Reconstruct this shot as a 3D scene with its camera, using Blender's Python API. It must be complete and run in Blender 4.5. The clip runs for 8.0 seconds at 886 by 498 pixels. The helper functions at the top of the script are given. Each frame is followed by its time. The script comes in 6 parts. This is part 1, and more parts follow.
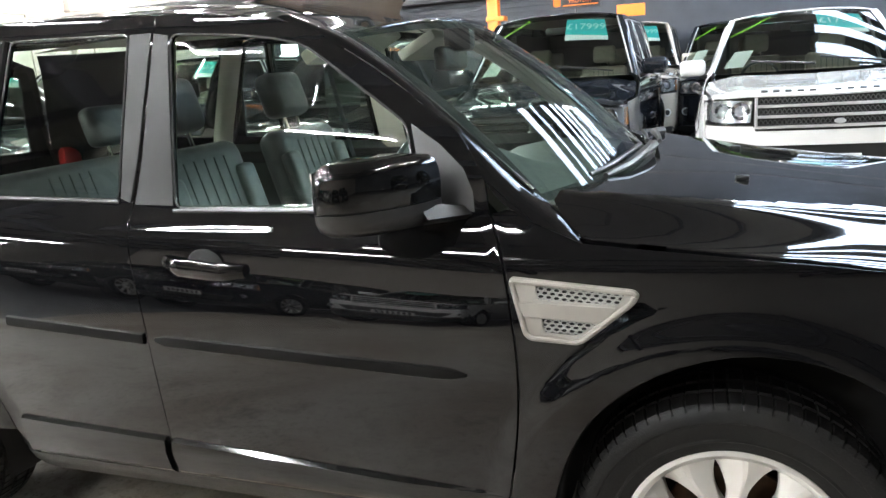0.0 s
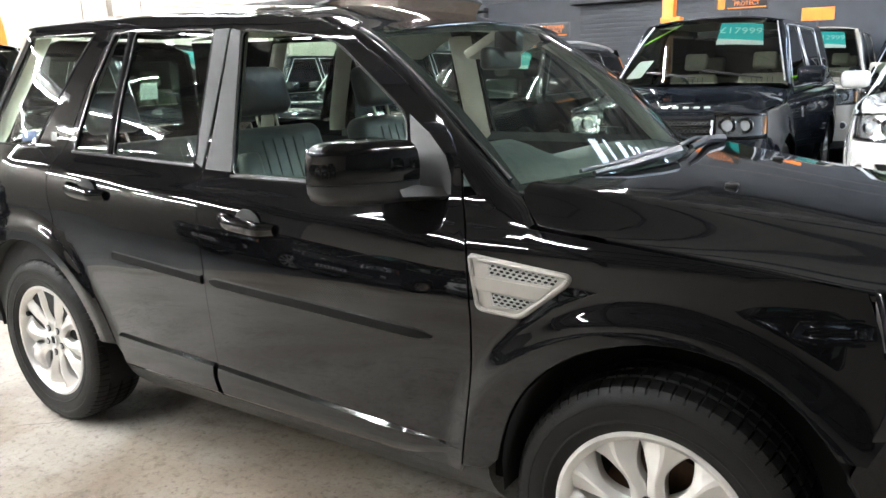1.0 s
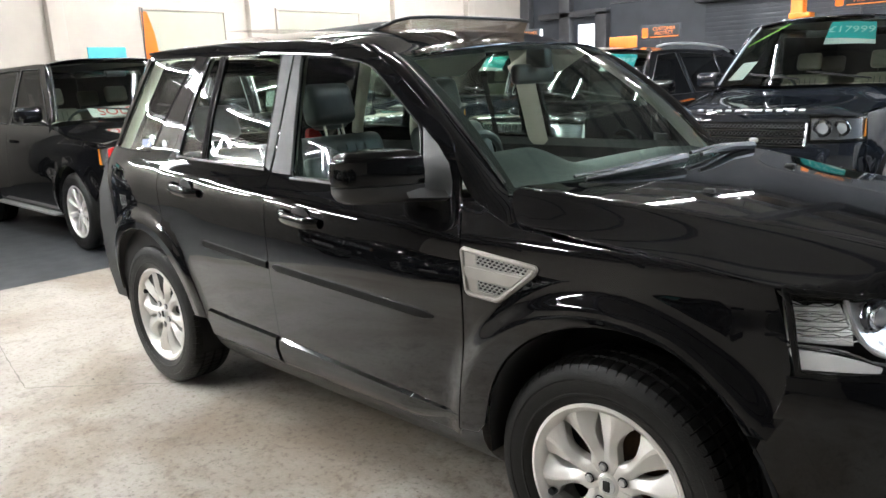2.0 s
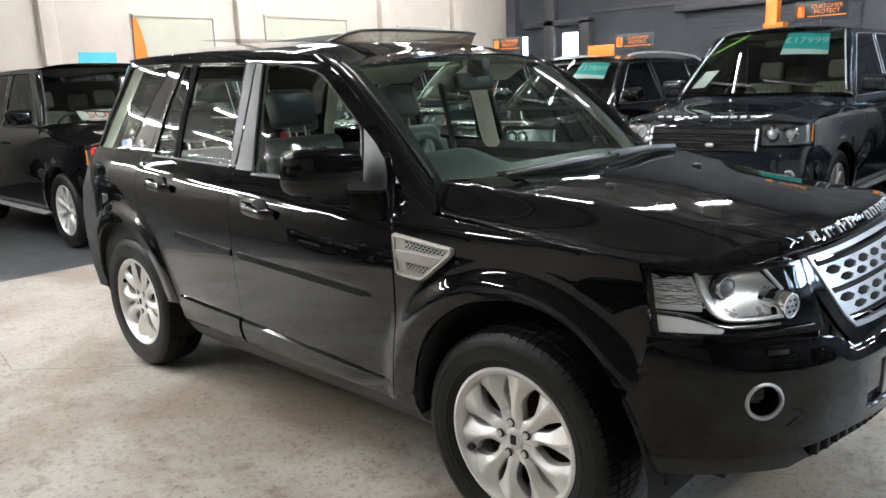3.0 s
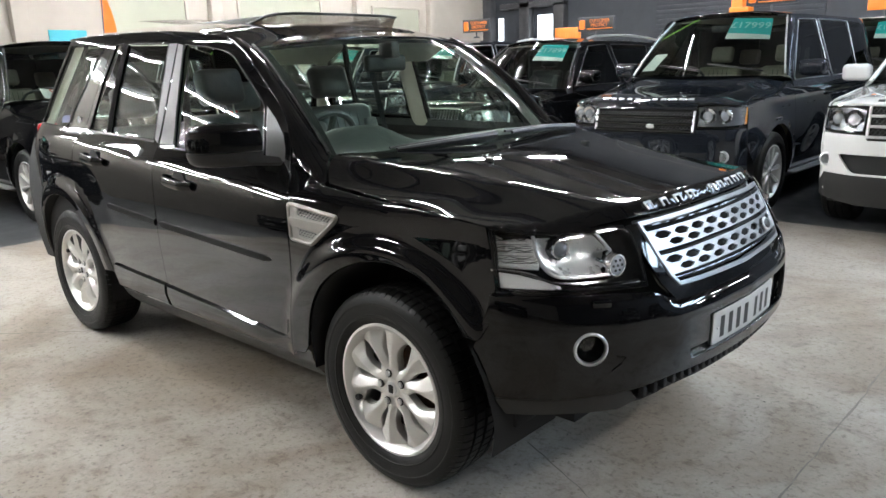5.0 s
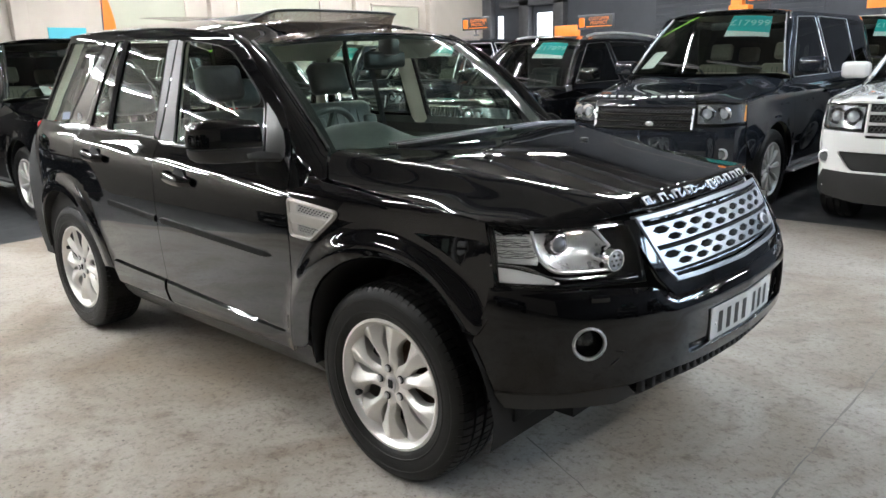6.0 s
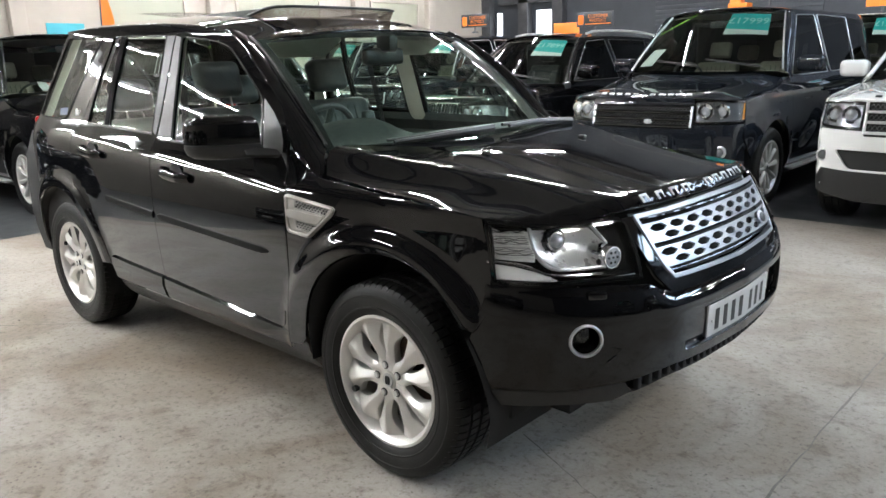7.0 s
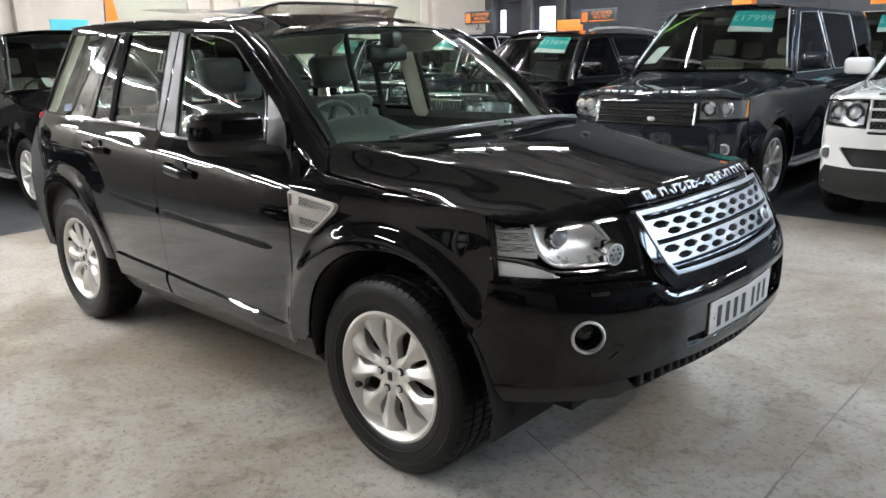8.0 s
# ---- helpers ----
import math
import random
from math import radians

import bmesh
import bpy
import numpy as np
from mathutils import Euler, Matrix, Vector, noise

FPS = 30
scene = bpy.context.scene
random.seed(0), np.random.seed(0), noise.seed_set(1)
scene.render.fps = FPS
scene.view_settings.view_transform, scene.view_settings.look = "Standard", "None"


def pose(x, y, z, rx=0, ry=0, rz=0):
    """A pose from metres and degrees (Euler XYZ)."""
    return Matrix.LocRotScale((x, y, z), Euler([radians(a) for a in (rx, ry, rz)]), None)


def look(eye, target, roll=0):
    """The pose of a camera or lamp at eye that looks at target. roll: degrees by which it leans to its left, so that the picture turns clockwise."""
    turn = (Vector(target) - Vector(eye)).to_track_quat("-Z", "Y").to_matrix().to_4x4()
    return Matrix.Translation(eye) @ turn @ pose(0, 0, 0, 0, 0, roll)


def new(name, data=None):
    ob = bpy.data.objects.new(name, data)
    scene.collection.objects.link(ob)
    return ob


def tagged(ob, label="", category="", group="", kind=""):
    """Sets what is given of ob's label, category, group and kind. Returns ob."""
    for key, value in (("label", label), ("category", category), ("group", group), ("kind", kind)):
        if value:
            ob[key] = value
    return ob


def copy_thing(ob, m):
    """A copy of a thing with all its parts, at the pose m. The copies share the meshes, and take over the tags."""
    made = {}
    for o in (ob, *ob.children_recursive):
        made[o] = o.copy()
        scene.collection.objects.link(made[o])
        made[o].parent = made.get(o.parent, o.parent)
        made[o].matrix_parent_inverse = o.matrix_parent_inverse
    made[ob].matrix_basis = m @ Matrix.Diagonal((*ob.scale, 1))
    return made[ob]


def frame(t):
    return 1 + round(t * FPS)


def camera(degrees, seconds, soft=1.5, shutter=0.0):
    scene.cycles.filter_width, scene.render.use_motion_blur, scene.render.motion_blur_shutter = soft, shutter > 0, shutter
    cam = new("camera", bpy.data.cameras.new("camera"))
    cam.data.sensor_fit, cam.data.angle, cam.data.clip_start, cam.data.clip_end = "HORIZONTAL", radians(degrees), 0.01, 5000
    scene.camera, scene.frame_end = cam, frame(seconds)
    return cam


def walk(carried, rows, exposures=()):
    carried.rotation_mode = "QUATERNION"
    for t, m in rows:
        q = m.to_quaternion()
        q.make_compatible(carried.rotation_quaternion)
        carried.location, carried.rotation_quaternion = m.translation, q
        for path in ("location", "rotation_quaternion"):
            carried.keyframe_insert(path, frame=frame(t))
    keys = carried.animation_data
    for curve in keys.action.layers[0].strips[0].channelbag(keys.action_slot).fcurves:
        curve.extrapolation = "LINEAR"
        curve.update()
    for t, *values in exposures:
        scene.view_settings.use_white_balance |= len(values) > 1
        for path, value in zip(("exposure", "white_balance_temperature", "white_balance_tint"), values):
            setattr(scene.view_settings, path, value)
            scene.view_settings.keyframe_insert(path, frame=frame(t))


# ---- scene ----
cam = camera(61.5, 8.0)
PATH = [
    (0, (-0.063, -2.495, 1.477), (-0.735, -0.672, 1.004), -4.1),
    (0.5, (0.249, -2.552, 1.502), (-0.66, -0.835, 1.029), -3.1),
    (1, (0.496, -2.503, 1.459), (-0.591, -0.888, 0.999), -1.7),
    (1.5, (0.742, -2.515, 1.491), (-0.526, -1.038, 1.034), -1.7),
    (1.7, (0.858, -2.522, 1.508), (-0.482, -1.109, 1.051), -2.8),
    (2.8, (1.309, -2.612, 1.495), (-0.064, -1.225, 1.058), -2.5),
    (3, (1.386, -2.631, 1.503), (0.035, -1.222, 1.069), -2.3),
    (3.5, (1.558, -2.601, 1.502), (0.235, -1.167, 1.062), -1.9),
    (4, (1.743, -2.559, 1.488), (0.426, -1.127, 1.026), -1.8),
    (4.5, (1.813, -2.556, 1.495), (0.49, -1.134, 1.018), -1.8),
    (6, (1.839, -2.568, 1.486), (0.517, -1.149, 0.999), -1.8),
    (6.5, (1.843, -2.566, 1.487), (0.525, -1.144, 0.996), -1.7),
    (7, (1.843, -2.566, 1.484), (0.525, -1.146, 0.99), -1.6),
    (7.5, (1.847, -2.568, 1.486), (0.526, -1.151, 0.987), -1.6),
    (8, (1.847, -2.571, 1.484), (0.524, -1.157, 0.982), -1.5),
]
EXPOSURES = [(0.0, 1.15), (1.0, 1.08), (1.7, .82), (2.8, .5), (4.0, .42), (8.0, .42)]
walk(cam, [(t, look(eye, target, roll)) for t, eye, target, roll in PATH], EXPOSURES)
from mathutils.geometry import delaunay_2d_cdt

# ---- world, daylight and exposure ----
world = bpy.data.worlds.new("world")
scene.world = world
world.use_nodes = True
wnt = world.node_tree
sky = wnt.nodes.new("ShaderNodeTexSky")
sky.sky_type, sky.sun_disc, sky.sun_elevation, sky.sun_rotation = "NISHITA", False, radians(40), radians(60)
wnt.links.new(sky.outputs[0], wnt.nodes["Background"].inputs[0])
wnt.nodes["Background"].inputs[1].default_value = 0.1
TUBE_POWER, ROOFLIGHT_POWER = 455.0, 9.0


# ---- materials ----
def mat(name, base, rough=0.5, metal=0.0, var=0.0, scale=8.0, bump=0.0, bscale=60.0, coat=0.0, spec=0.5, tint=None, stain=0.0, sscale=1.2):
    """Principled surface with variation at two scales and a fine relief."""
    m = bpy.data.materials.new(name)
    m.use_nodes = True
    nt = m.node_tree
    b = nt.nodes["Principled BSDF"]
    b.inputs["Base Color"].default_value = (*base, 1)
    b.inputs["Roughness"].default_value = rough
    b.inputs["Metallic"].default_value = metal
    b.inputs["Coat Weight"].default_value = coat
    b.inputs["Coat Roughness"].default_value = 0.02
    b.inputs["Specular IOR Level"].default_value = spec
    if var or bump or stain:
        tc = nt.nodes.new("ShaderNodeTexCoord")
    if var or stain:
        n1 = nt.nodes.new("ShaderNodeTexNoise")
        n1.inputs["Scale"].default_value, n1.inputs["Detail"].default_value = scale, 6
        nt.links.new(tc.outputs["Object"], n1.inputs["Vector"])
        n2 = nt.nodes.new("ShaderNodeTexNoise")
        n2.inputs["Scale"].default_value, n2.inputs["Detail"].default_value = sscale, 4
        nt.links.new(tc.outputs["Object"], n2.inputs["Vector"])
        mix = nt.nodes.new("ShaderNodeMix")
        mix.data_type = "RGBA"
        t2 = tint or tuple(c * (1 - var) for c in base)
        mix.inputs["A"].default_value = (*[min(1, c * (1 + var)) for c in base], 1)
        mix.inputs["B"].default_value = (*t2, 1)
        add = nt.nodes.new("ShaderNodeMath")
        add.operation = "MULTIPLY_ADD"
        add.inputs[1].default_value = 0.5
        nt.links.new(n1.outputs["Fac"], add.inputs[0])
        half = nt.nodes.new("ShaderNodeMath")
        half.operation = "MULTIPLY"
        half.inputs[1].default_value = 0.5
        nt.links.new(n2.outputs["Fac"], half.inputs[0])
        nt.links.new(half.outputs[0], add.inputs[2])
        ramp = nt.nodes.new("ShaderNodeMapRange")
        ramp.inputs["From Min"].default_value, ramp.inputs["From Max"].default_value = 0.35, 0.65
        nt.links.new(add.outputs[0], ramp.inputs["Value"])
        nt.links.new(ramp.outputs[0], mix.inputs["Factor"])
        nt.links.new(mix.outputs["Result"], b.inputs["Base Color"])
        rr = nt.nodes.new("ShaderNodeMapRange")
        rr.inputs["To Min"].default_value, rr.inputs["To Max"].default_value = rough * 0.85, min(1, rough * 1.15)
        nt.links.new(n1.outputs["Fac"], rr.inputs["Value"])
        nt.links.new(rr.outputs[0], b.inputs["Roughness"])
    if bump:
        n3 = nt.nodes.new("ShaderNodeTexNoise")
        n3.inputs["Scale"].default_value, n3.inputs["Detail"].default_value = bscale, 5
        nt.links.new(tc.outputs["Object"], n3.inputs["Vector"])
        bp = nt.nodes.new("ShaderNodeBump")
        bp.inputs["Strength"].default_value, bp.inputs["Distance"].default_value = bump, 0.004
        nt.links.new(n3.outputs["Fac"], bp.inputs["Height"])
        nt.links.new(bp.outputs[0], b.inputs["Normal"])
    return m


def glow(name, colour, power):
    m = bpy.data.materials.new(name)
    m.use_nodes = True
    b = m.node_tree.nodes["Principled BSDF"]
    b.inputs["Base Color"].default_value = (*colour, 1)
    b.inputs["Emission Color"].default_value = (*colour, 1)
    b.inputs["Emission Strength"].default_value = power
    return m


def glass(name, tint, gloss_min=0.05, rough=0.0):
    """Thin pane: see-through tint with a mirror share that grows at grazing angles."""
    m = bpy.data.materials.new(name)
    m.use_nodes = True
    nt = m.node_tree
    nt.nodes.remove(nt.nodes["Principled BSDF"])
    tr = nt.nodes.new("ShaderNodeBsdfTransparent")
    tr.inputs[0].default_value = (*tint, 1)
    gl = nt.nodes.new("ShaderNodeBsdfGlossy")
    gl.inputs["Roughness"].default_value = rough
    fr = nt.nodes.new("ShaderNodeLayerWeight")
    fr.inputs["Blend"].default_value = 0.5
    pw = nt.nodes.new("ShaderNodeMath")
    pw.operation = "POWER"
    pw.inputs[1].default_value = 5.0
    nt.links.new(fr.outputs["Facing"], pw.inputs[0])
    k = nt.nodes.new("ShaderNodeMath")
    k.operation = "MULTIPLY_ADD"
    k.inputs[1].default_value, k.inputs[2].default_value = 0.9, 0.04 + gloss_min
    k.use_clamp = True
    nt.links.new(pw.outputs[0], k.inputs[0])
    mx = nt.nodes.new("ShaderNodeMixShader")
    nt.links.new(k.outputs[0], mx.inputs[0])
    nt.links.new(tr.outputs[0], mx.inputs[1])
    nt.links.new(gl.outputs[0], mx.inputs[2])
    nt.links.new(mx.outputs[0], nt.nodes["Material Output"].inputs[0])
    return m


M = {}
M["paint"] = mat("black_paint", (0.003, 0.003, 0.0034), 0.04, 0, 0, coat=0.8, spec=0.05)
M["meshdark"] = mat("dark_mesh_plastic", (0.07, 0.07, 0.072), 0.4, 0.3)
M["paint2"] = mat("dark_blue_black_paint", (0.010, 0.012, 0.016), 0.05, 0, 0, coat=1.0, spec=0.05)
M["white"] = mat("white_paint", (0.62, 0.62, 0.61), 0.25, coat=1.0)
M["beige_paint"] = mat("pale_gold_paint", (0.50, 0.46, 0.40), 0.25, 0.3, coat=1.0)
M["trim"] = mat("black_plastic_trim", (0.012, 0.012, 0.012), 0.38, var=0.15, scale=60, bump=0.12, bscale=500)
M["gloss"] = mat("gloss_black_trim", (0.004, 0.004, 0.004), 0.05)
M["dark"] = mat("dark_cavity_plastic", (0.006, 0.006, 0.006), 0.8)
M["rubber"] = mat("tyre_rubber", (0.0045, 0.0045, 0.0045), 0.5, var=0.25, scale=14, bump=0.3, bscale=180, tint=(0.008, 0.0075, 0.007), spec=0.22)
M["alloy"] = mat("silver_alloy_paint", (0.74, 0.72, 0.69), 0.30, 0.6, var=0.05, scale=12)
M["chrome"] = mat("bright_chrome", (0.8, 0.8, 0.8), 0.08, 1.0)
M["satin"] = mat("satin_silver_plastic", (0.6, 0.6, 0.6), 0.3, 0.7, var=0.04, scale=30)
M["ventsilver"] = mat("pale_silver_plastic", (0.31, 0.288, 0.262), 0.35, 0.4, var=0.04, scale=30)
M["iron"] = mat("rusty_brake_disc", (0.10, 0.06, 0.04), 0.55, 0.8, var=0.4, scale=40)
M["glass"] = glass("tinted_green_glass", (0.80, 0.92, 0.85), 0.03)
M["privacy"] = glass("rear_green_glass", (0.72, 0.82, 0.76), 0.06)
M["lens"] = glass("clear_lamp_lens", (0.93, 0.94, 0.95), 0.03)
M["lampwhite"] = mat("white_lamp_insert", (0.75, 0.74, 0.72), 0.3, coat=0.5)
M["amber"] = mat("amber_lens", (0.85, 0.28, 0.03), 0.15, coat=1.0)
M["red"] = mat("red_lens", (0.5, 0.02, 0.02), 0.15, coat=1.0)
M["leather"] = mat("charcoal_leather", (0.050, 0.054, 0.054), 0.48, var=0.25, scale=25, bump=0.2, bscale=160)
M["tanleather"] = mat("cream_leather", (0.33, 0.30, 0.24), 0.5, var=0.12, scale=25, bump=0.15, bscale=160)
M["dash"] = mat("soft_black_dashboard", (0.042, 0.048, 0.046), 0.6, var=0.2, scale=50, bump=0.2, bscale=400)
M["headlining"] = mat("grey_beige_headlining", (0.60, 0.56, 0.48), 0.9, var=0.06, scale=40)
M["palegrey"] = mat("pale_grey_trim", (0.58, 0.57, 0.52), 0.8, var=0.05, scale=40)
M["strip"] = mat("satin_black_strip", (0.002, 0.002, 0.002), 0.45, spec=0.12)
M["meshgrey"] = mat("dark_grey_mesh_plastic", (0.24, 0.235, 0.22), 0.4)
M["sealgrey"] = mat("dark_grey_window_seal", (0.05, 0.05, 0.05), 0.25, 0.3)
M["letters"] = mat("silver_letters", (0.45, 0.45, 0.45), 0.4, 0.2)
M["plate"] = mat("reflective_white_plate", (0.52, 0.52, 0.515), 0.35, var=0.03, scale=30)
M["ink"] = mat("black_ink", (0.012, 0.012, 0.012), 0.5)
M["mirrorglass"] = mat("mirror_glass", (0.85, 0.86, 0.87), 0.02, 1.0)
M["pillar"] = mat("satin_black_pillar_film", (0.008, 0.008, 0.008), 0.36, spec=0.22, var=0.1, scale=30)
M["bluesticker"] = mat("blue_sticker", (0.02, 0.03, 0.16), 0.5)
M["netting"] = mat("brown_mesh_net", (0.17, 0.125, 0.09), 0.8)


# ---- mesh helpers ----
def link(name, mesh, material, parent=None, label=""):
    ob = new(name, mesh)
    if material:
        mesh.materials.append(material)
    if parent:
        ob.parent = parent
    if label:
        ob["label"] = label
    return ob


def part(name, bm, material, parent=None, label="", smooth=35):
    """Links a bmesh as one mesh object under a thing or a part; edges sharper than smooth degrees stay sharp."""
    mesh = bpy.data.meshes.new(name)
    bmesh.ops.recalc_face_normals(bm, faces=bm.faces)
    for f in bm.faces:
        f.smooth = smooth > 0
    for e in bm.edges:
        if len(e.link_faces) == 2 and e.calc_face_angle(0) > radians(smooth):
            e.smooth = False
    bm.to_mesh(mesh)
    bm.free()
    return link(name, mesh, material, parent, label)


def root(name, label, category, m, group="", kind=""):
    ob = new(name)
    ob.empty_display_size = 0.2
    ob.matrix_basis = m
    return tagged(ob, label, category, group, kind)


def box(bm, x0, x1, y0, y1, z0, z1, bevel=0.0, seg=2, m=None):
    g = bmesh.ops.create_cube(bm, size=1)["verts"]
    bmesh.ops.scale(bm, vec=(x1 - x0, y1 - y0, z1 - z0), verts=g)
    bmesh.ops.translate(bm, vec=((x0 + x1) / 2, (y0 + y1) / 2, (z0 + z1) / 2), verts=g)
    if bevel:
        es = list({e for v in g for e in v.link_edges})
        r = bmesh.ops.bevel(bm, geom=es, offset=bevel, segments=seg, affect="EDGES", profile=0.5)
        g = list({v for f in r["faces"] for v in f.verts} | {v for v in g if v.is_valid})
    if m is not None:
        bmesh.ops.transform(bm, matrix=m, verts=g)
    return g


def lathe(bm, prof, n=48, axis="y", m=None, close=False):
    """Revolves (radius, along) points about an axis."""
    rings = []
    for i in range(n):
        a = 2 * math.pi * i / n
        ring = []
        for r, h in prof:
            c, s = r * math.cos(a), r * math.sin(a)
            co = (c, h, s) if axis == "y" else (c, s, h) if axis == "z" else (h, c, s)
            ring.append(bm.verts.new(m @ Vector(co) if m else co))
        rings.append(ring)
    k = len(prof)
    for i in range(n):
        a, b = rings[i], rings[(i + 1) % n]
        for j in range(k if close else k - 1):
            q = (a[j], a[(j + 1) % k], b[(j + 1) % k], b[j])
            try:
                bm.faces.new(q)
            except ValueError:
                pass
    return rings


def grid(bm, fn, nu, nv, closed_u=False):
    vs = [[bm.verts.new(fn(i / nu, j / nv)) for j in range(nv + 1)] for i in range(nu if closed_u else nu + 1)]
    for i in range(nu):
        for j in range(nv):
            a, b = vs[i], vs[(i + 1) % len(vs)]
            bm.faces.new((a[j], b[j], b[j + 1], a[j + 1]))
    return vs


def tube(bm, pts, r, n=8, caps=True, flat=1.0):
    """A round bar along points."""
    pts = [Vector(p) for p in pts]
    rings = []
    for i, p in enumerate(pts):
        d = (pts[min(i + 1, len(pts) - 1)] - pts[max(i - 1, 0)]).normalized()
        ref = Vector((0, 0, 1)) if abs(d.z) < 0.9 else Vector((1, 0, 0))
        u = d.cross(ref).normalized()
        v = u.cross(d)
        rr = r[i] if isinstance(r, (list, tuple)) else r
        rings.append([bm.verts.new(p + rr * (u * math.cos(2 * math.pi * k / n) + v * flat * math.sin(2 * math.pi * k / n))) for k in range(n)])
    for a, b in zip(rings, rings[1:]):
        for k in range(n):
            bm.faces.new((a[k], a[(k + 1) % n], b[(k + 1) % n], b[k]))
    if caps:
        bm.faces.new(rings[0][::-1])
        bm.faces.new(rings[-1])


def pchip(pts):
    """Smooth curve through points, with no overshoot."""
    xs = [p[0] for p in pts]
    ys = [p[1] for p in pts]
    n = len(xs)
    h = [xs[i + 1] - xs[i] for i in range(n - 1)]
    d = [(ys[i + 1] - ys[i]) / h[i] for i in range(n - 1)]
    t = [d[0]] + [0 if d[i - 1] * d[i] <= 0 else 2 * d[i - 1] * d[i] / (d[i - 1] + d[i]) for i in range(1, n - 1)] + [d[-1]]

    def f(x):
        if x <= xs[0]:
            return ys[0] + t[0] * (x - xs[0])
        if x >= xs[-1]:
            return ys[-1] + t[-1] * (x - xs[-1])
        i = max(k for k in range(n - 1) if xs[k] <= x)
        s = (x - xs[i]) / h[i]
        return ((1 + 2 * s) * (1 - s) ** 2 * ys[i] + s * (1 - s) ** 2 * h[i] * t[i]
                + s * s * (3 - 2 * s) * ys[i + 1] + s * s * (s - 1) * h[i] * t[i + 1])
    return f


def eased(f, lo, hi, sigma, n=1600):
    """A curve rounded off over about sigma, so that its slope runs evenly."""
    d = (hi - lo) / n
    xs = lo + d * np.arange(-n // 4, n + n // 4 + 1)
    ys = np.array([f(x) for x in xs])
    k = int(3 * sigma / d)
    ker = np.exp(-0.5 * (np.arange(-k, k + 1) * d / sigma) ** 2)
    ker /= ker.sum()
    ys = np.convolve(np.pad(ys, k, mode="edge"), ker, mode="valid")
    return lambda x: float(np.interp(x, xs, ys))


def sstep(a, b, x):
    s = min(1, max(0, (x - a) / (b - a)))
    return s * s * (3 - 2 * s)


def arc(cx, cz, r, a0, a1, n=14):
    return [(cx + r * math.cos(radians(a0 + (a1 - a0) * i / n)), cz + r * math.sin(radians(a0 + (a1 - a0) * i / n))) for i in range(n + 1)]


def curve2(pts, n=5):
    """Catmull-Rom line through points."""
    out = []
    for i in range(len(pts) - 1):
        p0, p1, p2, p3 = pts[max(i - 1, 0)], pts[i], pts[i + 1], pts[min(i + 2, len(pts) - 1)]
        for k in range(n):
            s = k / n
            out.append(tuple(0.5 * (2 * b + (c - a) * s + (2 * a - 5 * b + 4 * c - d) * s * s + (3 * b - a - 3 * c + d) * s ** 3)
                             for a, b, c, d in zip(p0, p1, p2, p3)))
    return out + [tuple(pts[-1])]


def rounded(pts, r, n=4):
    """Polygon with rounded corners."""
    out = []
    k = len(pts)
    for i in range(k):
        p, a, b = Vector(pts[i]), Vector(pts[i - 1]), Vector(pts[(i + 1) % k])
        da, db = (a - p), (b - p)
        q = min(r, da.length * 0.45, db.length * 0.45)
        s, e = p + da.normalized() * q, p + db.normalized() * q
        for j in range(n + 1):
            t = j / n
            out.append(tuple(s * (1 - t) ** 2 + p * 2 * t * (1 - t) + e * t * t))
    return out


def inside(p, poly):
    x, y = p
    c = False
    j = len(poly) - 1
    for i in range(len(poly)):
        xi, yi = poly[i]
        xj, yj = poly[j]
        if (yi > y) != (yj > y) and x < (xj - xi) * (y - yi) / (yj - yi) + xi:
            c = not c
        j = i
    return c


def inset(poly, d):
    """Moves a polygon's outline inwards by d."""
    area = sum(a[0] * b[1] - b[0] * a[1] for a, b in zip(poly, poly[1:] + poly[:1]))
    sg = 1 if area > 0 else -1
    out = []
    k = len(poly)
    for i in range(k):
        a, p, b = Vector(poly[i - 1]), Vector(poly[i]), Vector(poly[(i + 1) % k])
        d1, d2 = (p - a), (b - p)
        if d1.length < 1e-6 or d2.length < 1e-6:
            out.append(tuple(p))
            continue
        d1.normalize(), d2.normalize()
        n1, n2 = Vector((-d1.y, d1.x)) * sg, Vector((-d2.y, d2.x)) * sg
        n = n1 + n2
        n = n / max(0.5, n.length_squared / 2) if n.length > 1e-6 else n1
        out.append(tuple(p + n * d))
    return out


def dense(poly, step):
    out = []
    for a, b in zip(poly, poly[1:] + poly[:1]):
        n = max(1, int(math.dist(a, b) / step))
        out += [(a[0] + (b[0] - a[0]) * i / n, a[1] + (b[1] - a[1]) * i / n) for i in range(n)]
    return out


